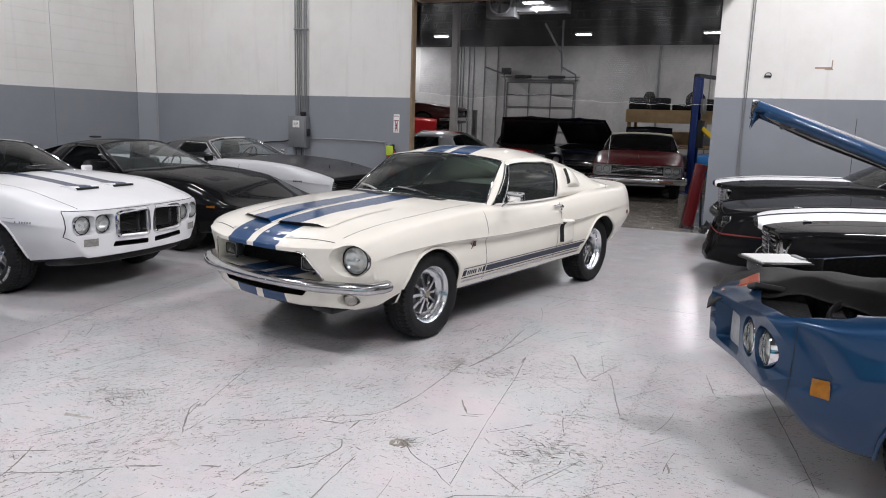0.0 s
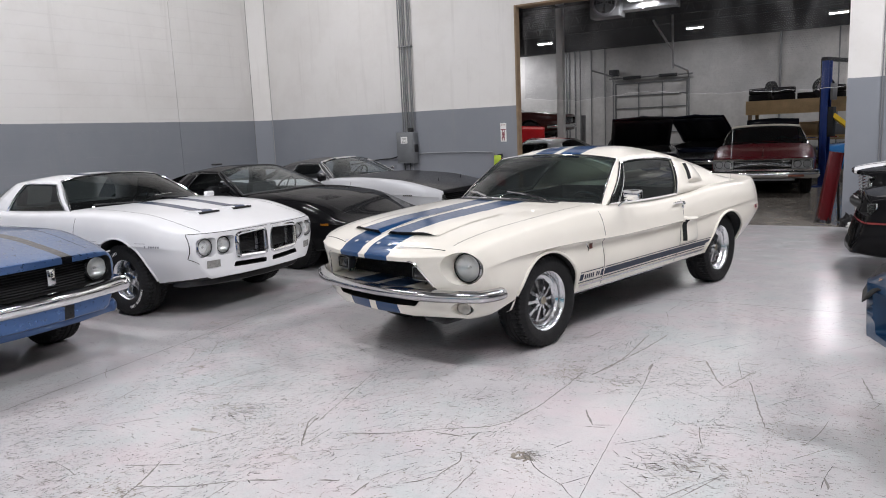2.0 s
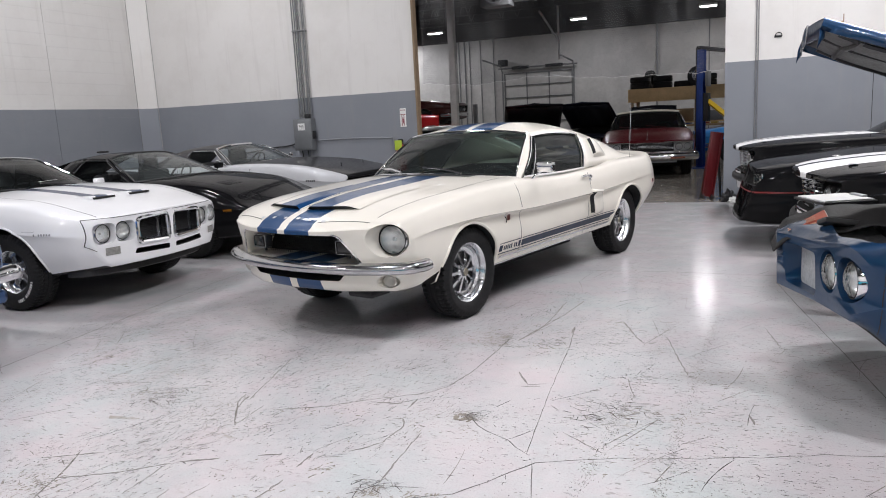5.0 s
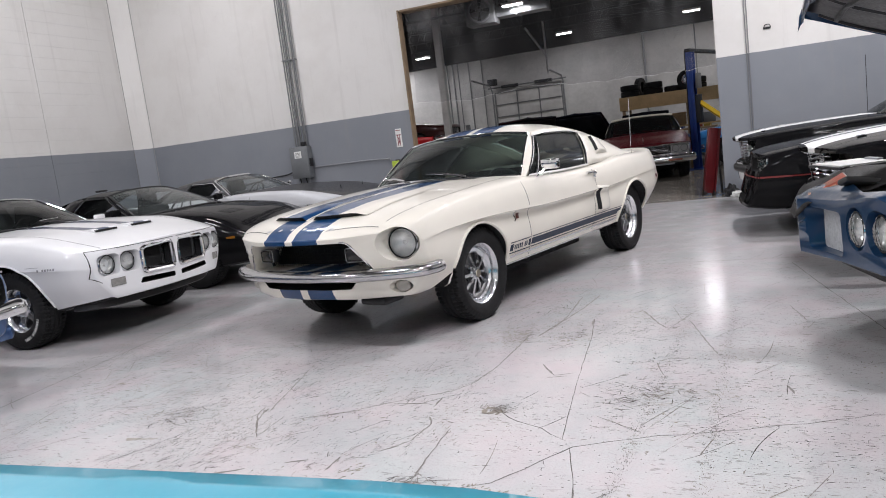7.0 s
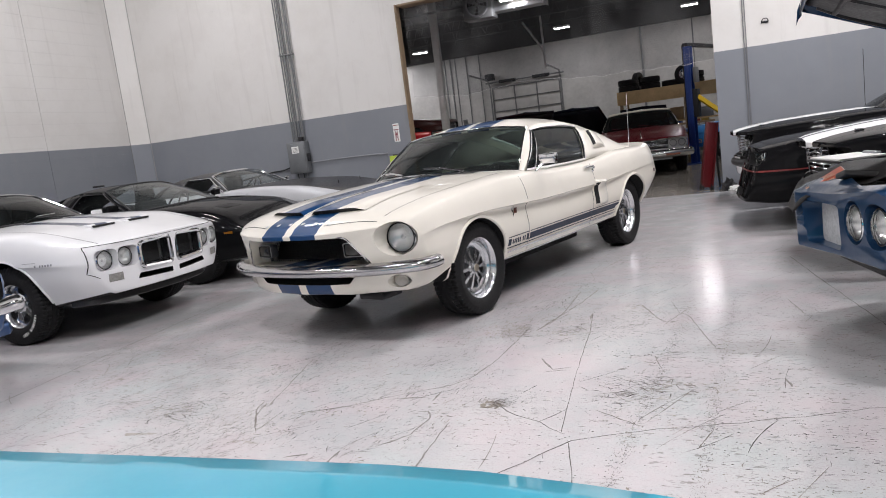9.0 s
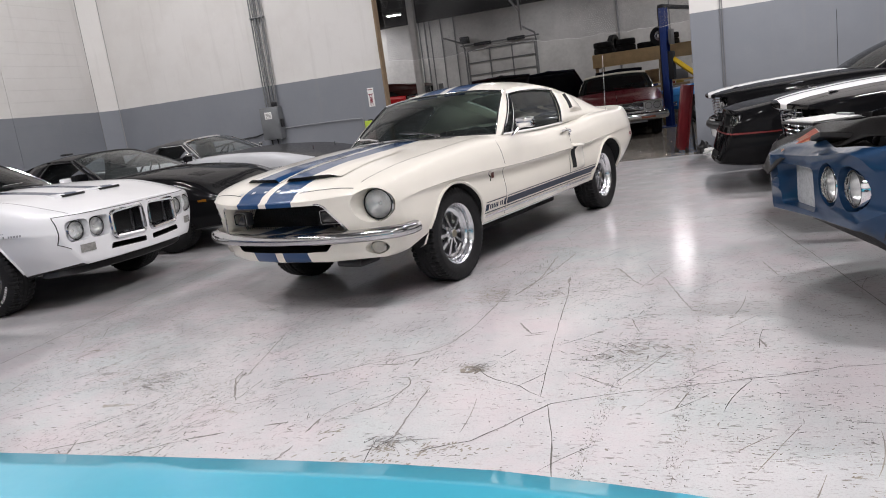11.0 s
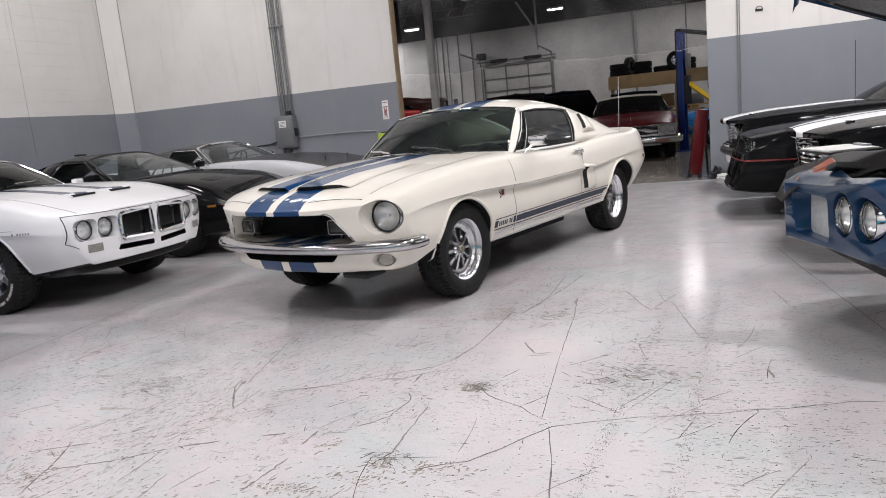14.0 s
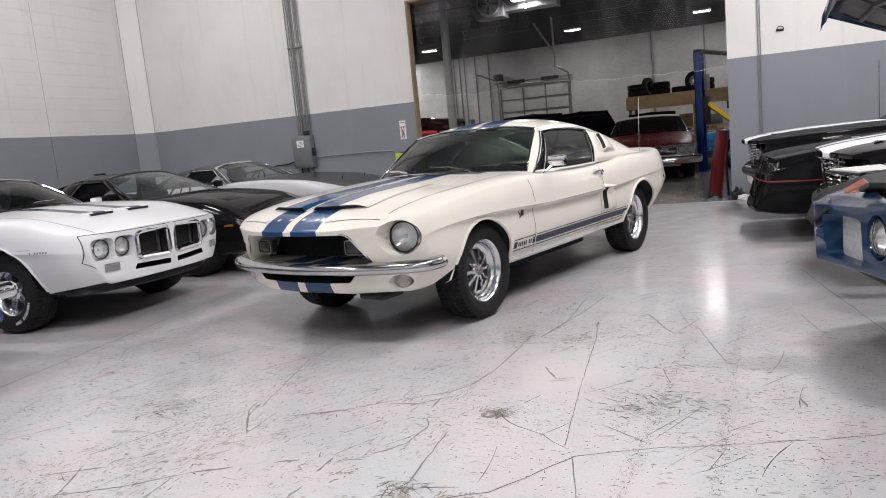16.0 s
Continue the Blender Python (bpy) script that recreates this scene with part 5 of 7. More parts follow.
def striped_coupe(x, y, label):
    """Black coupe with white hood stripes and a barred grille; faces west."""
    pm = paint("black_white_paint", (0.008, 0.008, 0.009), [(0.05, 0.45)], (0.82, 0.82, 0.82), front=0.945, coat=0.55, coat_ior=1.3, spec=0.0)
    root = thing("striped_coupe", label, "car", pose(x, y, 0, 0, 0, 180), "cars along the east side")
    c = coupe(shape(wb=2.84, nose=0.95, w=0.95, zn=0.86, zh=0.97, zc=1.02, zd=0.98, sh=0.72, fbot=0.36, bot=0.27, tyre=0.345, bow=0.20, pow=1.8, lean=0.10, zl=0.8, ein=0.09), roof=1.29, zc=1.02)
    c["top"] = curve((0.95, 0.92), (0.9, 0.935), (0.72, 0.965), (0.3, 1.005), (-0.6, 1.03), (-1.3, 1.0), (-2.6, 0.98), (-3.5, 0.98), (-3.8, 0.95))
    c["edge"] = curve((0.95, 0.905), (0.88, 0.915), (0.7, 0.935), (0.1, 0.968), (-0.6, 0.99), (-1.5, 0.97), (-2.84, 0.98), (-3.5, 0.965), (-3.8, 0.93))
    b = body(c, root, [pm, DARK, INTERIOR])
    k = bmesh.new()
    arches(k, c)
    cabin_hole(k, c, 2)
    prism(k, rounded([(-0.84, 0.60), (0.84, 0.60), (0.84, 0.875), (-0.84, 0.875)], 0.03), "X", 0.60, 1.4, 1)
    cut(b, k)
    tree = surface(b)
    cabin(c, root, paint("black_roof", (0.008, 0.008, 0.009), coat=0.5, coat_ior=1.3, spec=0.0), pm)
    arch_lips(c, root, pm, 0.009)
    add_wheels(c, root, "five", 0.19, 0.25)
    seams(tree, root)
    bm = bmesh.new()
    for z in np.linspace(0.635, 0.845, 7):
        tube(bm, [(0.90 - 0.20 * (abs(yy) / 0.85) ** 1.8 + 0.1 * (z - 0.8), yy, z) for yy in np.linspace(-0.52, 0.52, 11)], 0.007, 5)
    part("grille", bm, CHROME, root)
    part("grille_trim", rods([(0.955 - 0.20 * (abs(yy) / 0.85) ** 1.8 + 0.1 * (z - 0.8), yy, z) for yy, z in [(-0.54 + 1.08 * q / 14, 0.61) for q in range(15)] + [(0.54 - 1.08 * q / 14, 0.87) for q in range(15)]], r=0.008, closed=True), CHROME, root)
    for sg in (1, -1):
        for yy in (0.585, 0.74):
            headlight(root, 0.87 - 0.20 * (yy / 0.85) ** 1.8, sg * yy, 0.745, 0.078, yaw=sg * 10)
        mirror_on(root, -1.0, sg * 0.86, 0.96, sg)
        p = lay(tree, [(0.62, sg * 0.5, 0)], (0, 0, -1), 0)[0]
        part("hood_pin", boxes((p.x - 0.03, p.x + 0.03, p.y - 0.02, p.y + 0.02, p.z, p.z + 0.012), bevel=0.004), CHROME, root)
    bumper(root, 0.94, 0.93, 0.53, 0.42, 0.05, bow=0.2, material=BLACK_PLASTIC)
    return root


def red_line_coupe():
    """Black square-nosed coupe with a red line round its bumper."""
    pm = paint("black_paint_line", (0.008, 0.008, 0.009), coat=0.55, coat_ior=1.3, spec=0.0)
    red = plain("red_line", (0.22, 0.015, 0.015), 0.35, coat=0.5)
    root = thing("red_line_coupe", "black square-nosed coupe with a red line round the bumper", "car", pose(2.98, 9.02, 0, 0, 0, 180), "cars along the east side")
    c = coupe(shape(wb=2.74, nose=1.15, w=0.91, zn=0.815, zh=0.905, zc=0.97, zd=0.95, sh=0.60, fbot=0.29, bot=0.26, bow=0.10, lean=-0.30, zl=0.5, brow=0.2, tuck=0.10, groove=curve((1.15, 0.01), (-3.8, 0.01))), roof=1.28, zc=0.98)
    b = body(c, root, [pm, DARK, INTERIOR])
    k = bmesh.new()
    arches(k, c)
    cabin_hole(k, c, 2)
    prism(k, rounded([(-0.38, 0.64), (0.38, 0.64), (0.38, 0.785), (-0.38, 0.785)], 0.03), "X", 0.96, 1.5, 1)
    prism(k, rounded([(-0.52, 0.34), (0.52, 0.34), (0.52, 0.41), (-0.52, 0.41)], 0.02), "X", 0.85, 1.5, 1)
    for sg in (1, -1):
        prism(k, rounded([(sg * 0.44, 0.645), (sg * 0.80, 0.645), (sg * 0.80, 0.765), (sg * 0.44, 0.765)], 0.02), "X", 0.94, 1.5, 1)
    cut(b, k)
    tree = surface(b)
    cabin(c, root, pm, pm, BLACK_PLASTIC)
    arch_lips(c, root, pm, 0.009)
    add_wheels(c, root, "dish", 0.19, 0.235)
    seams(tree, root)
    bm = bmesh.new()
    for z in np.linspace(0.655, 0.77, 5):
        x = 1.135 - 0.30 * (z - 0.5)
        box(bm, x - 0.05, x, -0.37, 0.37, z - 0.006, z + 0.006, 0.003)
    box(bm, 1.02, 1.075, -0.012, 0.012, 0.64, 0.785, 0.003)
    part("grille", bm, BLACK_PLASTIC, root)
    for sg in (1, -1):
        bm = bmesh.new()
        for yy in (0.53, 0.71):
            box(bm, 0.97, 1.035, sg * yy - 0.075, sg * yy + 0.075, 0.655, 0.755, 0.008)
        part("headlight", bm, LENS, root, "clear square headlight pair")
        bm = bmesh.new()
        box(bm, 0.95, 0.965, sg * 0.62 - 0.17, sg * 0.62 + 0.17, 0.65, 0.76, 0.004)
        part("headlight_reflector", bm, CHROME, root)
        laid_strip(tree, (1.03, 0, 0.585), (0.40, 0, 0.585), 0.014, (0, -sg, 0), (0, 0, 1), 0.004, 16, "red_line", red, root)
        laid_patch(tree, (0.50, 0, 0.44), (-0.07, 0, 0), (0, 0, 0.03), 2, 2, (0, -sg, 0), 0.006, "side_marker", AMBER, root, "amber side marker lens")
    laid_strip(tree, (0, -0.80, 0.585), (0, 0.80, 0.585), 0.014, (-1, 0, 0), (0, 0, 1), 0.004, 30, "red_line", red, root)


def open_hood_coupe():
    """Deep blue coupe with a body-coloured beak nose; the hood stands open."""
    pm = paint("deep_blue_paint", (0.011, 0.044, 0.108), metal=0.3, rough=0.3)
    root = thing("open_hood_coupe", "deep blue coupe with its hood standing open", "car", pose(3.08, 4.6, 0, 0, 0, 180), "cars along the east side")
    c = coupe(shape(wb=2.84, nose=1.065, w=0.965, zn=0.80, zh=0.93, zc=1.0, zd=0.97, sh=0.66, fbot=0.37, bot=0.27, tyre=0.345, bow=0.285, corner=0.2, lean=0.03, pow=0.70, flat=0.07, tuck=0.11, mid=0.03, groove=curve((1.065, 0.002), (0.7, 0.006), (0.3, 0.018), (-2.84, 0.02), (-3.8, 0.006))), roof=1.28, zc=1.0)
    c["bot"] = curve((1.065, 0.50), (0.98, 0.475), (0.88, 0.42), (0.78, 0.36), (0.65, 0.32), (0.5, 0.30), (0, 0.29), (-2.84, 0.29), (-3.8, 0.42))
    c["top"] = curve((1.065, 0.785), (1.02, 0.812), (0.85, 0.85), (0.3, 0.91), (-0.6, 1.0), (-1.3, 0.98), (-2.6, 0.97), (-3.8, 0.94))
    c["edge"] = curve((1.065, 0.835), (1.0, 0.85), (0.7, 0.865), (0.1, 0.93), (-0.6, 0.965), (-1.5, 0.95), (-2.84, 0.97), (-3.8, 0.92))
    c["half"] = curve((1.065, 0.83), (0.95, 0.86), (0.75, 0.90), (0.5, 0.93), (0, 0.96), (-2.84, 0.975), (-3.3, 0.935), (-3.8, 0.855))
    b = body(c, root, [pm, DARK, INTERIOR, plain("grille_grey", (0.35, 0.36, 0.37), 0.4, 0.4)])
    k = bmesh.new()
    arches(k, c)
    cabin_hole(k, c, 2)
    prism(k, rounded([(0.64, -0.60), (0.64, 0.60), (0.45, 0.73), (-0.52, 0.78), (-0.52, -0.78), (0.45, -0.73)], 0.06), "Z", 0.42, 1.5, 1)
    cut(b, k)
    k = bmesh.new()
    prism(k, rounded([(0.86, -0.45), (0.86, 0.45), (0.77, 0.745), (0.5, 0.75), (0.5, -0.75), (0.77, -0.745)], 0.05), "Z", 0.785, 1.5, 1)
    for sg in (1, -1):
        prism(k, rounded([(sg * 0.085, 0.54), (sg * 0.365, 0.53), (sg * 0.36, 0.735), (sg * 0.085, 0.745)], 0.025), "X", 0.84, 1.4, 0)
        for yy in (0.485, 0.65):
            prism(k, ring(32, 0.08, sg * yy, 0.675, 0.097), "X", 0.70, 1.4, 0)
    cut(b, k)
    tree = surface(b)
    side, over, screen = cabin(c, root, pm, pm)
    arch_lips(c, root, pm, 0.009)
    add_wheels(c, root, "five", 0.19, 0.25)
    for sg in (1, -1):
        headlight(root, 0.884, sg * 0.485, 0.675, 0.077, yaw=sg * 11)
        headlight(root, 0.818, sg * 0.65, 0.675, 0.077, yaw=sg * 11)
        bm = bmesh.new()
        prism(bm, [(0.982, sg * 0.075), (0.878, sg * 0.375), (0.868, sg * 0.375), (0.972, sg * 0.075)], "Z", 0.53, 0.75)
        part("grille_mesh", bm, plain("silver_mesh", (0.50, 0.51, 0.52), 0.4, 0.0, vary=0.3, scale=60, relief=0.4), root, "silver mesh grille insert")
        laid_patch(tree, (0.65, 0, 0.545), (-0.07, 0, 0), (0, 0, 0.075), 3, 3, (0, -sg, 0), 0.008, "side_marker", AMBER, root, "amber side marker lens")
        laid_strip(tree, (0.72, 0, 0.93), (0.74, 0, 0.40), 0.0035, (0, -sg, 0), (1, 0, 0), 0.001, name="fender_seam", material=DARK, parent=root)
        laid_strip(tree, (-0.62, 0, 0.9), (-0.66, 0, 0.34), 0.006, (0, -sg, 0), (1, 0, 0), 0.001, name="door_seam", material=DARK, parent=root)
    # hood, hinged at the cowl
    h = new("hood")
    h.parent = root
    h.matrix_basis = pose(-0.52, 0, 1.155, 0, -21.0, 0)
    def hood_top(u, v, dz=0.0):
        s = 2 * v - 1
        x = u * (1.63 - 0.03 * abs(s) ** 1.5)
        w = 0.70 - 0.10 * u * u
        return (x, s * w, 0.02 + 0.03 * math.sin(math.pi * min(1, u)) * (1 - s * s) + 0.012 * u * u + 0.02 * math.exp(-((s / 0.12) ** 2)) * u - dz)
    bm = bmesh.new()
    def skin(u, v):
        u, v = 1.05 * u, -0.03 + 1.06 * v
        x, y, z = hood_top(min(1, u), min(1, max(0, v)))
        return (x - 0.02 * max(0, u - 1) / 0.05, y, z - 0.075 * max(0, u - 1) / 0.05 - 0.05 * max(0, -v, v - 1) / 0.03)
    grid(bm, skin, 21, 53)
    o = part("hood_skin", bm, pm, h)
    sol = o.modifiers.new("thick", "SOLIDIFY")
    sol.thickness, sol.offset = 0.012, -1

    def under(u, v, more=0.0):
        s = 2 * v - 1
        cell = 0.5 - 0.5 * math.cos(4 * math.pi * u) * math.cos(3 * math.pi * v)
        return hood_top(0.02 + 0.96 * u, 0.015 + 0.97 * v, 0.014 + (0.042 + 0.016 * cell + more) * (1 - abs(s) ** 6) * (1 - abs(2 * u - 1) ** 8))
    bm = bmesh.new()
    grid(bm, under, 28, 24, flip=True)
    o = part("hood_liner", bm, BLACK_PLASTIC, h, "black ribbed hood underside")
    o.modifiers.new("thick", "SOLIDIFY").thickness = 0.01
    bm = bmesh.new()
    for v0 in (0.10, 0.90, 0.5):
        tube(bm, [under(u, v0, 0.004) for u in np.linspace(0.04, 0.96, 12)], 0.014, 6)
    for u0 in (0.08, 0.5, 0.90):
        tube(bm, [under(u0, v, 0.004) for v in np.linspace(0.06, 0.94, 12)], 0.014, 6)
    part("hood_rib", bm, BLACK_PLASTIC, h)
    # engine
    e = new("engine")
    e.parent = root
    e.matrix_basis = pose(0.05, 0, 0.55)
    bm = bmesh.new()
    box(bm, -0.35, 0.35, -0.28, 0.28, -0.1, 0.2, 0.04)
    part("block", bm, plain("engine_block", (0.03, 0.05, 0.09), 0.5), e)
    bm = bmesh.new()
    lathe(bm, [(0.001, 0.25), (0.16, 0.25), (0.185, 0.262), (0.185, 0.335), (0.165, 0.345), (0.05, 0.35), (0.001, 0.365)], 36, "Z")
    part("air_cleaner", bm, BLACK_PLASTIC, e)
    bm = bmesh.new()
    tube(bm, [(-0.0 + 0.19 * math.cos(t), 0.19 * math.sin(t), 0.35) for t in np.linspace(0, 6.283, 28, endpoint=False)], 0.028, 8, closed=True)
    part("cleaner_ring", bm, BLACK_PLASTIC, e)
    for sg in (1, -1):
        part("valve_cover", boxes((-0.28, 0.28, sg * 0.30 - 0.07, sg * 0.30 + 0.07, 0.12, 0.22), bevel=0.02), BLACK_PLASTIC, e)
        part("hose", rods(spline([(0.3, sg * 0.1, 0.2), (0.45, sg * 0.2, 0.26), (0.5, sg * 0.35, 0.2), (0.35, sg * 0.5, 0.18)], 5), r=0.02), BLACK_PLASTIC, e)
    part("radiator", boxes((0.44, 0.50, -0.38, 0.38, -0.1, 0.24), bevel=0.01), DARK, e)


def red_sedan():
    pm = paint("dark_red_paint", (0.095, 0.004, 0.008), rough=0.25, coat=0.6, coat_ior=1.35)
    root = thing("red_hardtop", "dark red hardtop with a cream roof and a chrome grille", "car", pose(-0.08, 17.5, 0, 0, 0, -84), "cars in the back workshop")
    c = coupe(shape(wb=2.92, nose=0.98, tail=-4.1, w=0.99, zn=0.80, zh=0.92, zc=1.02, zd=0.98, sh=0.70, fbot=0.36, bot=0.30, bow=0.04, lean=0.02, tyre=0.345), roof=1.36, zc=1.02, wb=0.86, wt=0.70, crown=0.04, a=(-0.78, -1.2), b=(-2.05, -1.95), e=(-2.6, -2.3), back=-3.0)
    b = body(c, root, [pm, DARK, INTERIOR])
    k = bmesh.new()
    arches(k, c)
    cabin_hole(k, c, 2)
    prism(k, rounded([(-0.90, 0.55), (0.90, 0.55), (0.90, 0.745), (-0.90, 0.745)], 0.03), "X", 0.80, 1.3, 1)
    cut(b, k)
    cream = plain("cream_roof", (0.55, 0.52, 0.44), 0.5, coat=0.2)
    side, over, screen = cabin(c, root, cream, pm, glass=DARK_GLASS)
    part("roof_header", rods([screen(k / 16, 1.0) + Vector((-0.02, 0, 0.005)) for k in range(17)], r=0.035, n=8), cream, root)
    arch_lips(c, root, pm, 0.009)
    add_wheels(c, root, "dish", 0.19, 0.22)
    part("grille_back", boxes((0.835, 0.85, -0.88, 0.88, 0.555, 0.74)), BLACK_PLASTIC, root, smooth=0)
    bm = bmesh.new()
    for z in np.linspace(0.57, 0.725, 7):
        tube(bm, [(0.93, -0.54, z), (0.95, 0, z), (0.93, 0.54, z)], 0.008, 5)
    for yy in np.linspace(-0.5, 0.5, 11):
        tube(bm, [(0.925, yy, 0.56), (0.925, yy, 0.735)], 0.003, 4)
    part("grille", bm, CHROME, root)
    part("grille_trim", rods([(0.985, yy, z) for yy, z in rounded([(-0.91, 0.545), (0.91, 0.545), (0.91, 0.75), (-0.91, 0.75)], 0.03)], r=0.016, closed=True), CHROME, root)
    part("hood_crest", rods([(0.99, 0, 0.80), (0.5, 0, 0.89), (-0.4, 0, 1.0)], r=0.012, n=6), CHROME, root)
    for sg in (1, -1):
        bm = bmesh.new()
        box(bm, 0.88, 0.905, sg * 0.72 - 0.18, sg * 0.72 + 0.18, 0.555, 0.74, 0.01)
        part("lamp_bezel", bm, SATIN, root)
        for yy in (0.64, 0.81):
            headlight(root, 0.915, sg * yy, 0.647, 0.07)
        part("park_lamp", boxes((1.045, 1.056, sg * 0.62 - 0.14, sg * 0.62 + 0.14, 0.40, 0.44), bevel=0.004), plain("park_lens_red", (0.3, 0.1, 0.06), 0.2, coat=0.4), root)
    bumper(root, 1.0, 1.0, 0.45, 0.4, 0.085, 0.06, 0.05)
    part("lower_bumper", boxes((0.90, 0.97, -0.6, 0.6, 0.32, 0.37), bevel=0.01), STEEL, root)
    for y in (0.42, -0.2):
        p0, p1 = screen((y / 0.86 + 1) / 2, 0.02) + Vector((0.05, 0, 0.01)), screen(((y - 0.45) / 0.86 + 1) / 2, 0.10) + Vector((0.02, 0, 0.015))
        part("wiper", rods([p0, p1], r=0.008), CHROME, root)


def plain_coupe(name, label, m, color, hood_open=False, roof_color=None, group="cars in the back workshop"):
    """A simple period coupe for the back of the workshop."""
    pm = paint(name + "_paint", color)
    root = thing(name, label, "car", m, group)
    c = coupe(shape(zn=0.84, zh=0.93, zc=1.0, zd=0.96, sh=0.70, fbot=0.38, bot=0.28), roof=1.28, zc=1.0)
    b = body(c, root, [pm, DARK, INTERIOR])
    k = bmesh.new()
    arches(k, c)
    cabin_hole(k, c, 2)
    prism(k, rounded([(-0.80, 0.58), (0.80, 0.58), (0.78, 0.76), (-0.78, 0.76)], 0.05), "X", 0.75, 1.3, 1)
    if hood_open:
        prism(k, [(0.75, -0.66), (0.75, 0.66), (-0.5, 0.70), (-0.5, -0.70)], "Z", 0.45, 1.5, 1)
    cut(b, k)
    cabin(c, root, paint(name + "_roof", roof_color or color), pm)
    arch_lips(c, root, pm, 0.009)
    add_wheels(c, root, "five", 0.19, 0.24)
    bumper(root, 0.97, 0.90, 0.50, 0.4, 0.06)
    for sg in (1, -1):
        headlight(root, 0.82, sg * 0.66, 0.67, 0.085)
    bm = bmesh.new()
    for z in np.linspace(0.6, 0.74, 6):
        tube(bm, [(0.86, -0.55, z), (0.88, 0, z), (0.86, 0.55, z)], 0.006, 5)
    part("grille", bm, STEEL, root)
    if hood_open:
        h = new("hood")
        h.parent = root
        h.matrix_basis = pose(-0.5, 0, 1.0, 0, -30, 0)
        bm = bmesh.new()
        grid(bm, lambda u, v: (u * (1.36 + 0.07 * (1 - abs(2 * v - 1))), (2 * v - 1) * (0.74 - 0.02 * u), 0.02 + 0.03 * math.sin(math.pi * u) + 0.02 * math.exp(-(((v - 0.5) / 0.05) ** 2))), 10, 20)
        o = part("hood_skin", bm, pm, h)
        sol = o.modifiers.new("thick", "SOLIDIFY")
        sol.thickness = 0.03
        bm = bmesh.new()
        grid(bm, lambda u, v: (0.06 + 1.24 * u, (2 * v - 1) * 0.68, -0.03 - 0.012 * math.cos(8 * math.pi * v)), 6, 24, flip=True)
        o = part("hood_liner", bm, plain(name + "_liner", tuple(0.6 * q + 0.002 for q in color), 0.5), h)
        o.modifiers.new("thick", "SOLIDIFY").thickness = 0.02
        part("engine", boxes((-0.3, 0.4, -0.3, 0.3, 0.46, 0.82), bevel=0.05), STEEL, root)
    return root


def turquoise_coupe():
    pm = paint("turquoise_paint", (0.05, 0.38, 0.52), metal=0.1, rough=0.3, coat=0.9, coat_ior=1.5, spec=0.3)
    root = thing("turquoise_coupe", "bright turquoise coupe that the camera rests above", "car", pose(0.1, 0.16, 0, 0, 0, 180), "cars along the east side")
    c = coupe(shape(zn=0.76, zh=0.83, zc=0.90, zd=0.88, sh=0.64, fbot=0.34, bot=0.24), roof=1.17, zc=0.90, wt=0.57, crown=0.012, seat_z=0.85, side_trim_r=0.0015)
    c["cab"]["zt"] = curve((-1.28, 1.1532), (-1.45, 1.1520), (-1.51, 1.1512), (-1.55, 1.1480), (-1.59, 1.1432), (-1.65, 1.135), (-1.8, 1.118), (-2.1, 1.08))
    b = body(c, root, [pm, DARK, INTERIOR])
    k = bmesh.new()
    arches(k, c)
    cabin_hole(k, c, 2)
    prism(k, rounded([(-0.7, 0.54), (0.7, 0.54), (0.7, 0.68), (-0.7, 0.68)], 0.04), "X", 0.78, 1.3, 1)
    cut(b, k)
    cabin(c, root, pm, pm)
    arch_lips(c, root, pm, 0.009)
    add_wheels(c, root, "five", 0.19, 0.24)
    for sg in (1, -1):
        headlight(root, 0.82, sg * 0.62, 0.61, 0.065)
    bumper(root, 0.96, 0.90, 0.44, 0.4, 0.05)


white_coupe()
blue_coupe()
wedge_coupe()
silver_coupe()
striped_coupe(3.18, 6.95, "black coupe with broad white hood stripes and a barred grille")
striped_coupe(2.72, 10.95, "black coupe with white hood stripes beside the wall")
red_line_coupe()
open_hood_coupe()
turquoise_coupe()
red_sedan()
plain_coupe("black_open_coupe", "black coupe with its hood raised", pose(-3.15, 19.2, 0, 0, 0, -71), (0.006, 0.007, 0.012), True)
plain_coupe("navy_open_coupe", "dark navy coupe with its hood raised", pose(-2.08, 21.5, 0, 0, 0, -97), (0.006, 0.008, 0.018), True)
plain_coupe("grey_coupe", "dull grey primed coupe", pose(-5.55, 15.1, 0, 0, 0, 180), (0.36, 0.375, 0.39), roof_color=(0.42, 0.43, 0.44))
plain_coupe("red_coupe", "bright red coupe parked behind a grey coupe", pose(-6.35, 17.1, 0, 0, 0, 178), (0.42, 0.012, 0.015))
plain_coupe("blue_back_coupe", "bright blue coupe by the lift", pose(1.70, 20.65, 0, 0, 0, 180), (0.06, 0.27, 0.66))
plain_coupe("maroon_lifted_coupe", "dark maroon coupe raised on a lift", pose(-7.05, 21.9, 1.1, 0, 0, 3), (0.05, 0.012, 0.01))


def loose_hood(x, y, w, h, color, label):
    """A bare car hood stood on its rear edge."""
    pm = paint("loose_hood_paint", color)
    root = thing("loose_hood", label, "car hood", pose(x, y, 0, -6, 0, 0))
    bm = bmesh.new()
    grid(bm, lambda u, v: ((2 * u - 1) * w / 2 * (1 - 0.05 * v), -0.05 * math.sin(math.pi * u) - 0.02 * math.exp(-(((u - 0.5) / 0.06) ** 2)), h * v + 0.03 * v * (1 - abs(2 * u - 1))), 24, 14)
    o = part("hood_skin", bm, pm, root)
    sol = o.modifiers.new("thick", "SOLIDIFY")
    sol.thickness = 0.025
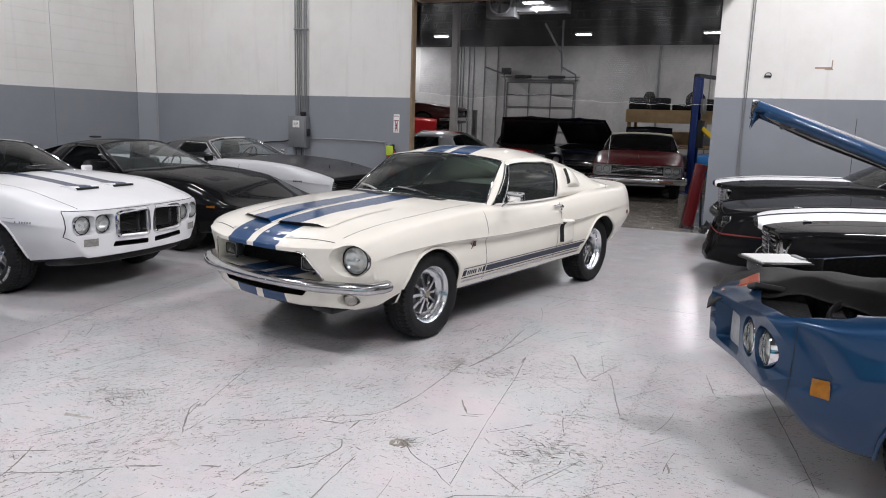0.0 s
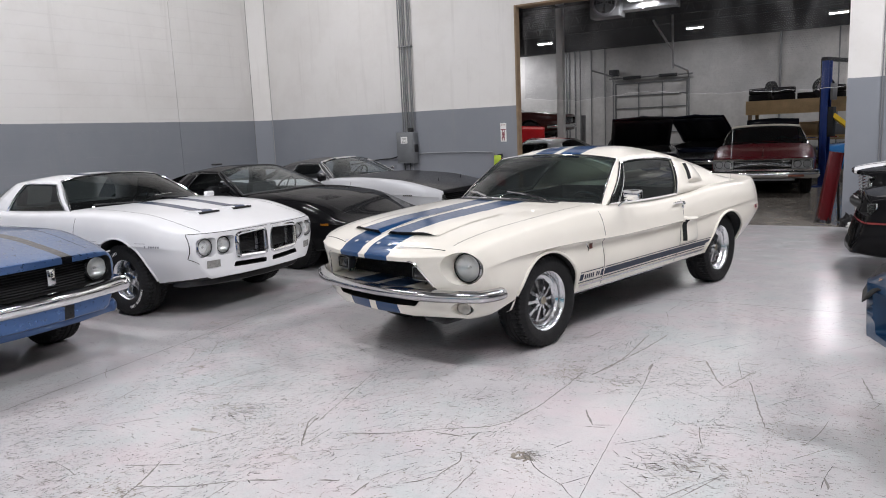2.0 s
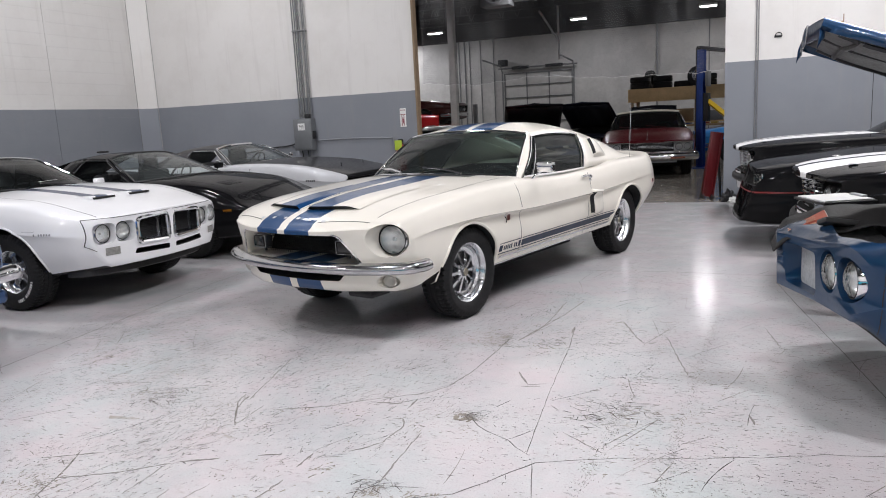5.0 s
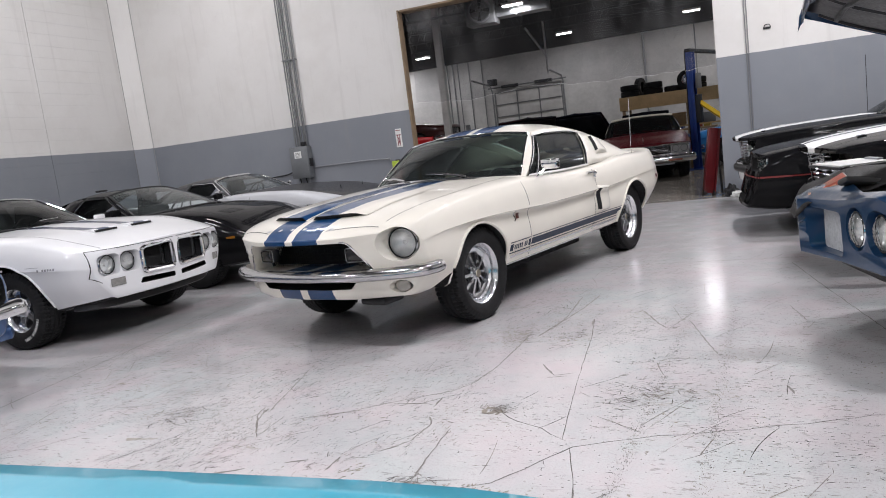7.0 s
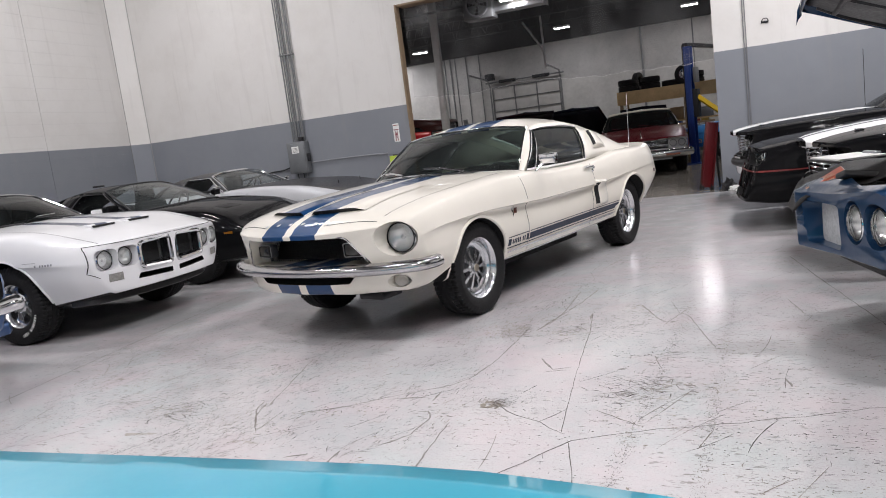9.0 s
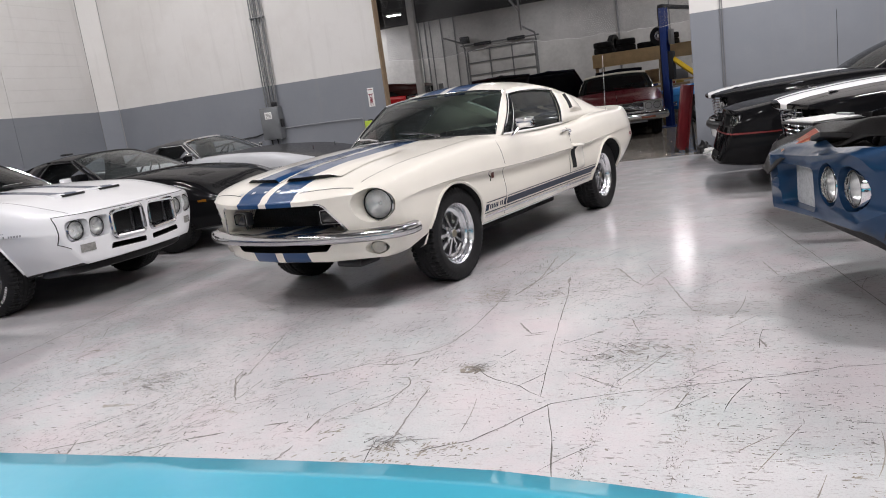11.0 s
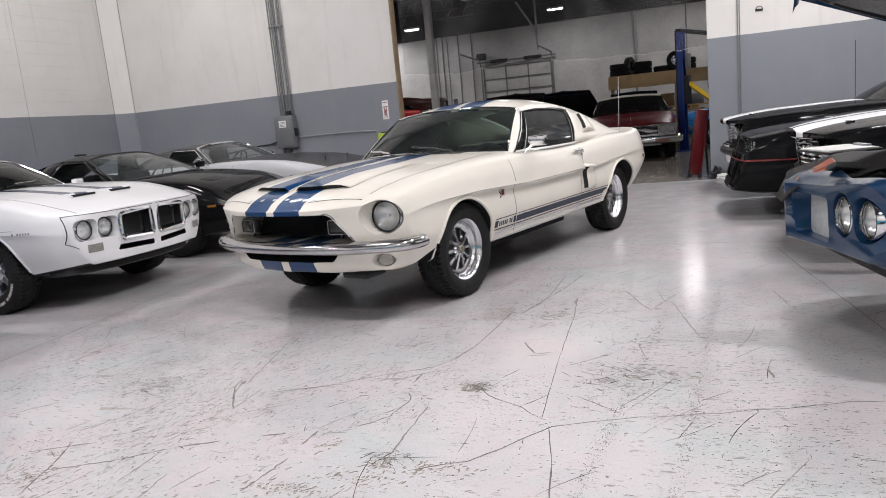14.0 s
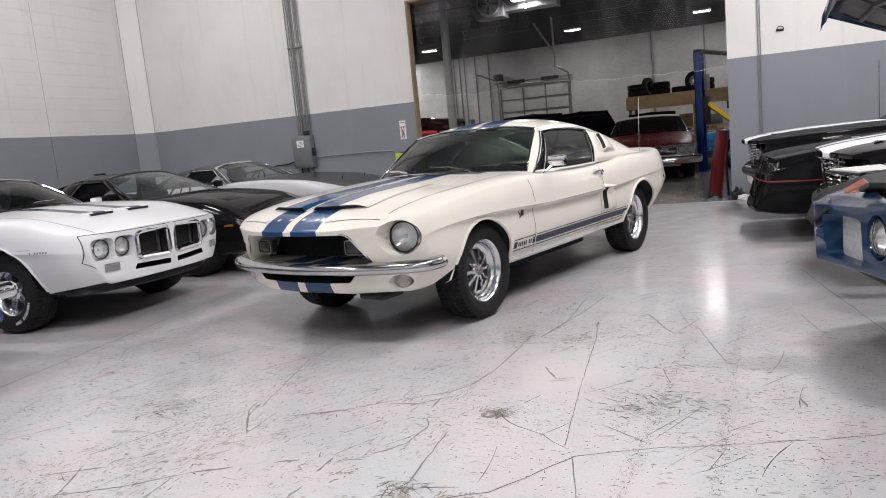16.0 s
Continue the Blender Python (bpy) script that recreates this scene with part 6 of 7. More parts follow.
    part("hood_rib", rods([(-w * 0.42, 0.03, 0.1), (w * 0.42, 0.03, h - 0.1)], [(w * 0.42, 0.03, 0.1), (-w * 0.42, 0.03, h - 0.1)], r=0.02), BLACK_PLASTIC, root)


loose_hood(-0.44, 21.95, 1.34, 1.53, (0.006, 0.007, 0.012), "dark hood panel stood upright against the plywood loft")
loose_hood(-6.25, 18.7, 1.3, 1.6, (0.42, 0.012, 0.015), "bright red hood panel stood upright behind the red coupe")


# ---- the back workshop ----
GREY_STEEL = plain("grey_steel", (0.22, 0.225, 0.23), 0.5, 0.4)
DARK_STEEL = plain("dark_steel", (0.03, 0.032, 0.035), 0.6, 0.2)
WOOD = plain("raw_lumber", (0.27, 0.19, 0.115), 0.65, vary=0.35, scale=5, relief=0.2)
PLY = plain("plywood", (0.58, 0.40, 0.20), 0.6, vary=0.25, scale=3, relief=0.1)
LIFT_BLUE = plain("lift_blue", (0.012, 0.045, 0.23), 0.4, coat=0.3)
YELLOW = plain("safety_yellow", (0.75, 0.5, 0.02), 0.4, coat=0.3)


def truss(y):
    bm = bmesh.new()
    for z in (4.62, 5.25):
        for dy in (-0.03, 0.03):
            box(bm, -11.0, EAST_X, y + dy - 0.012, y + dy + 0.012, z - 0.03, z + 0.03)
    n = 38
    for k in range(n):
        x0, x1 = -11.0 + 20.0 * k / n, -11.0 + 20.0 * (k + 1) / n
        xm = (x0 + x1) / 2
        tube(bm, [(x0, y, 5.25), (xm, y, 4.62), (x1, y, 5.25)], 0.014, 5)
    return tagged(part("roof_truss", bm, DARK_STEEL, None, smooth=30), "dark open-web steel roof truss", "truss", "roof trusses", "structure")


for y in (13.6, 15.4, 17.2, 19.0, 20.8, 22.6, 24.4):
    truss(y)
for x in (-6.0, -1.5, 3.0):
    tagged(part("roof_purlin", boxes((x - 0.05, x + 0.05, WALL_Y + 0.25, FAR_Y, 5.30, 5.60)), DARK_STEEL, None, smooth=0), "dark steel purlin under the roof deck", "purlin", "roof purlins", "structure")


DOOR_GREY = plain("door_grey", (0.55, 0.545, 0.53), 0.5)


def overhead_door():
    root = thing("overhead_door", "closed grey sectional overhead door with steel ribs", "garage door", pose(-4.7, FAR_Y - 0.07, 0), kind="structure")
    for k in range(7):
        bm = boxes((-1.18, 1.18, 0.0, 0.05, k * 0.42, k * 0.42 + 0.413), bevel=0.008)
        part("door_panel", bm, DOOR_GREY, root)
        part("door_rib", boxes((-1.18, 1.18, -0.035, 0.0, k * 0.42 + 0.395, k * 0.42 + 0.43)), GREY_STEEL, root)
    for x in (-1.2, -0.4, 0.4, 1.2):
        part("door_stile", boxes((x - 0.02, x + 0.02, -0.03, 0.0, 0, 2.94)), GREY_STEEL, root)
    for sg in (1, -1):
        part("door_track", rods([(sg * 1.27, -0.06, 0), (sg * 1.27, -0.06, 3.0), (sg * 1.27, -0.25, 3.2), (sg * 1.27, -2.2, 3.3)], r=0.03), GREY_STEEL, root)
    part("door_shaft", rods([(-1.4, -0.1, 3.12), (1.4, -0.1, 3.12)], r=0.025), GREY_STEEL, root)
    bm = bmesh.new()
    for x in (-0.9, 0.3):
        tube(bm, [(x, -0.1, 3.12), (x + 0.6, -0.1, 3.12)], 0.055, 10)
    part("door_spring", bm, DARK_STEEL, root)
    part("door_opener", boxes((-1.35, -1.05, -0.3, -0.05, 3.2, 3.42), bevel=0.02), DARK_STEEL, root)


overhead_door()


def lift(x, y, span, blue=LIFT_BLUE, yellow=YELLOW):
    root = thing("two_post_lift", "two-post car lift with painted posts and arms", "car lift", pose(x, y, 0, 0, 0, 70))
    for k, sx in enumerate((0, span)):
        bm = bmesh.new()
        box(bm, sx - 0.10, sx + 0.10, 0.02, 0.07, 0, 2.75, 0.008)
        box(bm, sx - 0.10, sx - 0.075, -0.08, 0.02, 0, 2.75, 0.005)
        box(bm, sx + 0.075, sx + 0.10, -0.08, 0.02, 0, 2.75, 0.005)
        part("post", bm, blue, root)
        part("base_plate", boxes((sx - 0.3, sx + 0.3, -0.25, 0.25, 0, 0.02)), blue, root)
        part("carriage", boxes((sx - 0.08, sx + 0.08, -0.2, -0.05, 1.1, 1.75), bevel=0.01), DARK_STEEL, root)
        for d in (-1, 1):
            e = (sx - 0.19, -0.79, 1.12) if k == 0 and d < 0 else (sx + (0.55 if k == 0 else -0.55), -0.35 + d * 0.55, 1.52)
            part("arm", rods([(sx, -0.18, 1.56), e], r=0.065, n=4), yellow, root)
            bm = bmesh.new()
            lathe(bm, [(0.001, 1.44), (0.06, 1.44), (0.06, 1.61), (0.05, 1.64), (0.001, 1.64)], 16, "Z")
            o = part("arm_pad", bm, BLACK_PLASTIC, root)
            o.matrix_basis = pose(e[0], e[1], e[2] - 1.52)
        part("control_box", boxes((sx - 0.1, sx + 0.1, -0.20, -0.13, 1.9, 2.25), bevel=0.01), GREY_STEEL, root)
    part("cross_beam", boxes((-0.1, span + 0.1, -0.05, 0.08, 2.75, 2.83), bevel=0.01), DARK_STEEL, root)
    for sg in (0, 1):
        part("hydraulic_hose", rods(spline([(span * sg, 0.12, 0.5), (span * sg + 0.05, 0.14, 2.0), (span * sg, 0.12, 2.8)], 6), r=0.015), BLACK_PLASTIC, root)


lift(0.97, 19.1, 2.9)


def ramp_lift():
    root = thing("four_post_lift", "grey four-post lift holding a raised car", "car lift", pose(-8.3, 21.9, 0))
    for sy in (-0.8, 0.8):
        part("runway", boxes((-2.4, 2.3, sy - 0.25, sy + 0.25, 0.98, 1.10), bevel=0.01), GREY_STEEL, root)
    for sx in (-2.3, 2.2):
        part("cross_member", boxes((sx - 0.06, sx + 0.06, -1.3, 1.3, 0.88, 0.98)), GREY_STEEL, root)
        for sy in (-1.3, 1.3):
            if sy > 0:
                part("post", boxes((sx - 0.06, sx + 0.06, sy - 0.06, sy + 0.06, 0, 1.9), bevel=0.005), GREY_STEEL, root)
            else:
                part("post", boxes((sx - 0.06, sx + 0.06, sy - 0.06, sy + 0.06, 0, 1.3), bevel=0.005), GREY_STEEL, root)


ramp_lift()


def tyre_thing(m, label="loose black tyre with a silver rim on the loft", rim=True, group="loose tyres"):
    t, r = wheel_kit("dish", 0.27, 0.15, 0.17)
    root = thing("spare_wheel", label, "spare wheel", m, group)
    o = new("tyre_casing", t)
    o.parent = root
    if rim:
        o = new("rim", r)
        o.parent = root


def loft():
    root = thing("plywood_loft", "raw plywood storage loft on lumber posts", "loft", pose(0, 0, 0))
    part("face_board", boxes((-1.15, 2.6, 22.30, 22.33, 1.66, 2.03), bevel=0.003), PLY, root)
    part("deck", boxes((-1.15, 2.6, 22.33, 23.9, 1.98, 2.03)), PLY, root)
    part("side_board", boxes((-1.15, -1.12, 22.33, 23.9, 1.66, 1.98)), PLY, root)
    for x in (-1.05, 0.7, 2.5):
        for y in (22.4, 23.8):
            part("post", boxes((x - 0.045, x + 0.045, y - 0.045, y + 0.045, 0, 1.98), bevel=0.004), WOOD, root)
    part("shelf", boxes((-1.1, 2.5, 22.5, 23.8, 1.02, 1.06)), PLY, root)


loft()
for x, y, z, rx, rz in ((-0.86, 22.65, 2.03, 90, 0), (-0.86, 22.65, 2.20, 90, 0), (-0.62, 23.2, 2.03, 0, 70), (-0.22, 22.6, 2.03, 90, 0), (-0.22, 22.62, 2.20, 90, 0), (0.34, 22.8, 2.03, 90, 0), (0.95, 23.1, 2.03, 90, 0), (0.95, 23.1, 2.20, 90, 0), (1.85, 22.7, 2.03, 90, 0)):
    tyre_thing(pose(x, y, z + (0.085 if rx else 0.27), rx, 0, rz), "loose black tyre stacked on the plywood loft", rim=False)
tyre_thing(pose(0.72, 22.55, 2.30, 0, 0, 180), "loose tyre with a silver rim standing on the loft")


def crate(x, y, z, sx, sy, sz, material, label, name="crate", category="crate"):
    root = thing(name, label, category, pose(x, y, z))
    part("box_body", boxes((-sx / 2, sx / 2, -sy / 2, sy / 2, 0, sz * 0.86), bevel=0.01), material, root)
    part("box_lid", boxes((-sx / 2 - 0.01, sx / 2 + 0.01, -sy / 2 - 0.01, sy / 2 + 0.01, sz * 0.86, sz), bevel=0.006), material, root)


CARD = plain("cardboard", (0.35, 0.24, 0.13), 0.75, vary=0.2)
crate(-0.6, 22.9, 1.06, 0.7, 0.5, 0.3, WHITE_PAPER, "white storage box on the shelf under the loft", "storage_box", "box")
crate(0.3, 22.9, 1.06, 0.6, 0.5, 0.36, CARD, "brown cardboard box on the shelf under the loft", "storage_box", "box")
crate(1.1, 22.9, 1.06, 0.6, 0.5, 0.28, GREY_STEEL, "grey parts box on the shelf under the loft", "storage_box", "box")


def heater():
    root = thing("unit_heater", "hanging grey unit heater with a round fan", "heater", pose(-3.62, 18.0, 4.05))
    part("cabinet", boxes((-0.36, 0.36, -0.2, 0.25, 0, 0.62), bevel=0.02), GREY_STEEL, root)
    bm = bmesh.new()
    tube(bm, [(0.27 * math.cos(t), -0.21, 0.33 + 0.27 * math.sin(t)) for t in np.linspace(0, 6.283, 28, endpoint=False)], 0.025, 8, closed=True)
    part("fan_ring", bm, STEEL, root)
    for k in range(4):
        bm = bmesh.new()
        grid(bm, lambda u, v: (0.04 + 0.2 * u, -0.20 - 0.03 * (v - 0.5), (v - 0.5) * (0.06 + 0.14 * u)), 4, 4)
        o = part("fan_blade", bm, DARK_STEEL, root)
        o.matrix_basis = pose(0, 0, 0.33) @ Matrix.Rotation(math.pi / 2 * k + 0.3, 4, "Y")
    for r in (0.09, 0.18):
        bm = bmesh.new()
        tube(bm, [(r * math.cos(t), -0.235, 0.33 + r * math.sin(t)) for t in np.linspace(0, 6.283, 24, endpoint=False)], 0.004, 5, closed=True)
        part("fan_guard", bm, STEEL, root)
    part("hanger", rods([(-0.3, 0.1, 0.62), (-0.3, 0.1, 1.55)], r=0.012), DARK_STEEL, root)
    part("hanger", rods([(0.3, 0.1, 0.62), (0.3, 0.1, 1.55)], r=0.012), DARK_STEEL, root)


heater()


def duct():
    root = thing("air_duct", "bright galvanised air duct hung under the roof", "duct", pose(-2.75, 18.2, 4.18))
    galv = plain("galvanised", (0.6, 0.62, 0.64), 0.3, 0.85, vary=0.2)
    part("duct_run", boxes((-0.72, 0.72, -0.2, 0.2, 0, 0.24), bevel=0.01), galv, root)
    for x in (-0.72, -0.02, 0.7):
        part("duct_flange", boxes((x - 0.015, x + 0.015, -0.22, 0.22, -0.02, 0.26)), galv, root)
    part("duct_riser", boxes((-0.22, 0.2, -0.17, 0.17, 0.24, 1.42), bevel=0.01), galv, root)


duct()


def column(x, y):
    root = thing("steel_column", "off-white square steel column", "column", pose(x, y, 0), kind="structure")
    part("shaft", boxes((-0.09, 0.09, -0.09, 0.09, 0, 5.3), bevel=0.006), plain("column_white", (0.5, 0.5, 0.48), 0.55, vary=0.2), root)
    part("base_plate", boxes((-0.16, 0.16, -0.16, 0.16, 0, 0.02)), GREY_STEEL, root)


column(-5.65, 20.15)
for x, r in ((-7.72, 0.03), (-7.61, 0.025), (-7.39, 0.03), (-7.2, 0.02), (-6.79, 0.02), (-6.3, 0.018), (-0.70, 0.035), (0.9, 0.02)):
    tagged(part("wall_conduit", rods([(x, FAR_Y - 0.04, 0.2), (x, FAR_Y - 0.04, 5.5)], r=r), GREY_STEEL, None), "grey steel conduit running up the far wall", "conduit", "far wall conduits", "structure")
# white drop pipe from the roof
tagged(part("drop_pipe", rods([(-3.2, 22.6, 4.62), (-3.18, 22.6, 3.08)], [(-3.75, 22.6, 4.5), (-3.2, 22.6, 3.6)], r=0.03), plain("pipe_white", (0.7, 0.7, 0.7), 0.4), None), "white pipe hanging from a roof truss", "pipe", kind="structure")

# clutter along the far wall: benches with parts
def bench(x, y, w):
    root = thing("work_bench", "cluttered steel work bench against the far wall", "bench", pose(x, y, 0), "work benches")
    part("bench_top", boxes((-w / 2, w / 2, -0.35, 0.35, 0.86, 0.92), bevel=0.006), WOOD, root)
    for sx in (-1, 1):
        for sy in (-1, 1):
            part("leg", boxes((sx * (w / 2 - 0.06) - 0.03, sx * (w / 2 - 0.06) + 0.03, sy * 0.29 - 0.03, sy * 0.29 + 0.03, 0, 0.86)), GREY_STEEL, root)
    part("lower_shelf", boxes((-w / 2 + 0.05, w / 2 - 0.05, -0.3, 0.3, 0.25, 0.28)), GREY_STEEL, root)


bench(-2.3, 25.5, 2.2)
bench(0.3, 25.5, 2.2)
random.seed(4)
for k in range(16):
    x, s = -3.2 + k * 0.29 + random.uniform(-0.05, 0.05), random.uniform(0.12, 0.3)
    if -1.3 < x < -0.75:
        continue
    kind = random.choice(["parts_bin", "spray_can", "tool_case"])
    root = thing(kind, "small dark " + kind.replace("_", " ") + " on a work bench", kind.replace("_", " "), pose(x, 25.45, 0.92, 0, 0, random.uniform(-20, 20)), "bench clutter")
    tone = plain("clutter", random.choice([(0.03, 0.03, 0.035), (0.25, 0.25, 0.25), (0.2, 0.03, 0.02), (0.04, 0.07, 0.2), (0.3, 0.22, 0.05)]), 0.5)
    if kind == "spray_can":
        bm = bmesh.new()
        lathe(bm, [(0.001, 0), (0.05, 0), (0.05, s), (0.03, s + 0.04), (0.015, s + 0.045), (0.015, s + 0.08), (0.001, s + 0.08)], 16, "Z")
        part("can_body", bm, tone, root)
    else:
        part("bin_body", boxes((-0.1, 0.1, -0.15, 0.15, 0, s), bevel=0.012), tone, root)
        part("bin_rim", boxes((-0.11, 0.11, -0.16, 0.16, s, s + 0.02), bevel=0.005), tone, root)


# ---- the opening: lumber, film curtain ----
tagged(part("opening_jamb", boxes((JAMB_X - 0.003, JAMB_X + 0.03, WALL_Y - 0.02, WALL_Y + 0.12, 0, HEAD_Z), bevel=0.004), WOOD, None, smooth=0), "raw lumber jamb of the wide opening", "jamb", kind="structure")
tagged(part("opening_header", boxes((JAMB_X + 0.04, RIGHT_X, WALL_Y - 0.02, WALL_Y + 0.26, HEAD_Z - 0.035, HEAD_Z - 0.004), bevel=0.004), WOOD, None, smooth=0), "raw lumber header over the wide opening", "header", kind="structure")


def film_mat():
    m, ns, ls, b = mat("bubble_film")
    ns.remove(b)
    tc, sx, cx, vo = ns.new("ShaderNodeTexCoord"), ns.new("ShaderNodeSeparateXYZ"), ns.new("ShaderNodeCombineXYZ"), ns.new("ShaderNodeTexVoronoi")
    ls.new(tc.outputs["Object"], sx.inputs[0])
    slant = math_node(ns, ls, "MULTIPLY", math_node(ns, ls, "ADD", sx.outputs[0], math_node(ns, ls, "MULTIPLY", sx.outputs[2], 0.5)), 31.0)
    ls.new(slant, cx.inputs[0])
    ls.new(math_node(ns, ls, "MULTIPLY", sx.outputs[2], 33.0), cx.inputs[1])
    vo.voronoi_dimensions = "2D"
    ls.new(cx.outputs[0], vo.inputs["Vector"])
    vo.inputs["Scale"].default_value, vo.inputs["Randomness"].default_value = 1.0, 0.12
    dots = ramp(ns, ls, vo.outputs["Distance"], 0.36, 0.20)
    ends = ramp(ns, ls, math_node(ns, ls, "ABSOLUTE", math_node(ns, ls, "ADD", sx.outputs[0], 0.95)), 0.5, 1.7, 0.04, 1.0)
    patch = ramp(ns, ls, noise_tex(ns, ls, 1.5, 5, 0.65, (1.2, 0.1, 0.7), 0), 0.42, 0.66, 0.03, 1.0)
    crease = ramp(ns, ls, noise_tex(ns, ls, 3.4, 4, 0.6, (2.2, 0.1, 0.5), 0), 0.35, 0.62, 0.25, 1.0)
    k = math_node(ns, ls, "MULTIPLY", math_node(ns, ls, "MULTIPLY", dots, math_node(ns, ls, "MULTIPLY", patch, ends)), math_node(ns, ls, "MULTIPLY", crease, 0.62))
    k = math_node(ns, ls, "ADD", k, 0.012, True)
    tr, df, gl, mx, m2 = ns.new("ShaderNodeBsdfTransparent"), ns.new("ShaderNodeBsdfTranslucent"), ns.new("ShaderNodeBsdfGlossy"), ns.new("ShaderNodeMixShader"), ns.new("ShaderNodeMixShader")
    df2 = ns.new("ShaderNodeBsdfDiffuse")
    tr.inputs[0].default_value = (0.84, 0.84, 0.85, 1)
    df2.inputs[0].default_value = (0.9, 0.91, 0.93, 1)
    gl.inputs["Roughness"].default_value = 0.25
    m2.inputs[0].default_value = 0.3
    ls.new(df2.outputs[0], m2.inputs[1]); ls.new(gl.outputs[0], m2.inputs[2])
    ls.new(k, mx.inputs[0]); ls.new(tr.outputs[0], mx.inputs[1]); ls.new(m2.outputs[0], mx.inputs[2])
    ls.new(mx.outputs[0], ns["Material Output"].inputs[0])
    return m


def curtain():
    root = thing("film_curtain", "clear bubble film curtain hanging in the wide opening", "curtain", pose(0, 0, 0))
    x0, x1 = JAMB_X + 0.09, RIGHT_X - 0.01

    def at(u, v):
        x = x0 + (x1 - x0) * u
        low = float(np.interp(x, (-3.1, -2.3, -1.07, -0.07, 0.7, 1.4), (2.04, 1.985, 2.04, 1.955, 1.93, 1.945))) + 0.010 * math.sin(17 * u + 1) + 0.008 * math.sin(53 * u) + 0.006 * math.sin(121 * u)
        z = low + (HEAD_Z - 0.02 - low) * v
        y = WALL_Y + 0.13 + (1 - v) * (0.04 * math.sin(9 * u + 2 * v) + 0.03 * math.sin(31 * u + 3 * v)) + 0.012 * math.sin(70 * u + 6 * v)
        return Vector((x, y, z))

    bm = bmesh.new()
    grid(bm, at, 120, 24)
    o = part("film", bm, film_mat(), root)
    o.visible_shadow = False
    part("hem", rods([at(k / 160, 0) for k in range(161)], r=0.0022, n=6), plain("hem_white", (0.75, 0.75, 0.75), 0.4), root, "white rolled hem")


curtain()


# ---- fittings on the walls ----
def breaker():
    root = thing("breaker_panel", "grey steel electrical panel with a white label", "electrical panel", pose(-5.41, WALL_Y, 1.03))
    grey = plain("panel_grey", (0.20, 0.21, 0.22), 0.45, 0.3)
    part("panel_box", boxes((-0.185, 0.185, -0.15, 0, 0, 0.56), bevel=0.008), grey, root)
    part("panel_door", boxes((-0.165, 0.165, -0.162, -0.15, 0.03, 0.53), bevel=0.005), grey, root)
    part("panel_label", boxes((-0.08, 0.06, -0.166, -0.162, 0.36, 0.48)), WHITE_PAPER, root, "white paper label")
    for k in range(4):
        part("label_line", boxes((-0.06, 0.04, -0.1675, -0.166, 0.38 + k * 0.022, 0.386 + k * 0.022)), DARK, root)
    part("switch_handle", boxes((0.185, 0.215, -0.12, -0.04, 0.2, 0.34), bevel=0.006), BLACK_PLASTIC, root)
    part("meter_cap", boxes((0.06, 0.14, -0.13, -0.03, 0.56, 0.64), bevel=0.01), BLACK_PLASTIC, root)


breaker()
for x, r in ((-5.50, 0.012), (-5.455, 0.010), (-5.415, 0.019), (-5.365, 0.011), (-5.30, 0.012), (-5.27, 0.011)):
    ob = part("wall_pipe", rods([(x, WALL_Y - 0.05, 1.60), (x, WALL_Y - 0.05, CEIL_Z)], r=r, n=12), GREY_STEEL, None)
    tagged(ob, "grey conduit rising from the electrical panel", "conduit", "panel conduits", "structure")
for z in (3.1, 4.7):
    tagged(part("pipe_strap", boxes((-5.52, -5.25, WALL_Y - 0.075, WALL_Y, z, z + 0.02), bevel=0.003), GREY_STEEL, None), "steel strap holding the conduits", "strap", "pipe straps", "structure")
tagged(part("thin_conduit", rods(spline([(-5.22, WALL_Y - 0.03, 1.20), (-4.5, WALL_Y - 0.03, 1.205), (-3.80, WALL_Y - 0.03, 1.19), (-3.68, WALL_Y - 0.03, 1.10), (-3.67, WALL_Y - 0.03, 0.3)], 8), r=0.011), STEEL, None), "thin bent conduit along the wall", "conduit", kind="structure")
tagged(part("loose_cable", rods(spline([(-5.6, WALL_Y - 0.03, 1.17), (-5.8, WALL_Y - 0.04, 1.12), (-6.1, WALL_Y - 0.05, 1.10), (-6.9, WALL_Y - 0.04, 1.0)], 8), r=0.013), DARK_STEEL, None), "dark cable looped along the wall", "cable", kind="structure")
for x in (-5.5, -5.38):
    tagged(part("cable_tail", rods(spline([(x, WALL_Y - 0.06, 1.04), (x + 0.02, WALL_Y - 0.08, 0.85), (x - 0.05, WALL_Y - 0.06, 0.6), (x - 0.04, WALL_Y - 0.03, 0.2)], 6), r=0.010), DARK_STEEL, None), "dark cable below the electrical panel", "cable", "panel cables", "structure")
for q in ([(-5.595, WALL_Y - 0.03, 1.155), (-5.70, WALL_Y - 0.03, 1.12), (-5.80, WALL_Y - 0.03, 1.10), (-6.15, WALL_Y - 0.03, 1.105)], [(-5.50, WALL_Y - 0.04, 1.03), (-5.505, WALL_Y - 0.04, 0.88), (-5.60, WALL_Y - 0.04, 0.79), (-5.85, WALL_Y - 0.04, 0.78)], [(-5.32, WALL_Y - 0.04, 1.03), (-5.33, WALL_Y - 0.04, 0.90), (-5.38, WALL_Y - 0.04, 0.74)]):
    tagged(part("panel_cable", rods(spline(q, 6), r=0.010), STEEL, None), "thin grey cable leaving the electrical panel", "cable", "panel cables", "structure")
s = thing("wall_sign", "small white safety sign with a red mark", "sign", pose(-3.49, WALL_Y, 1.36))
part("sign_plate", boxes((-0.055, 0.055, -0.006, 0, 0, 0.31), bevel=0.002), WHITE_PAPER, s)
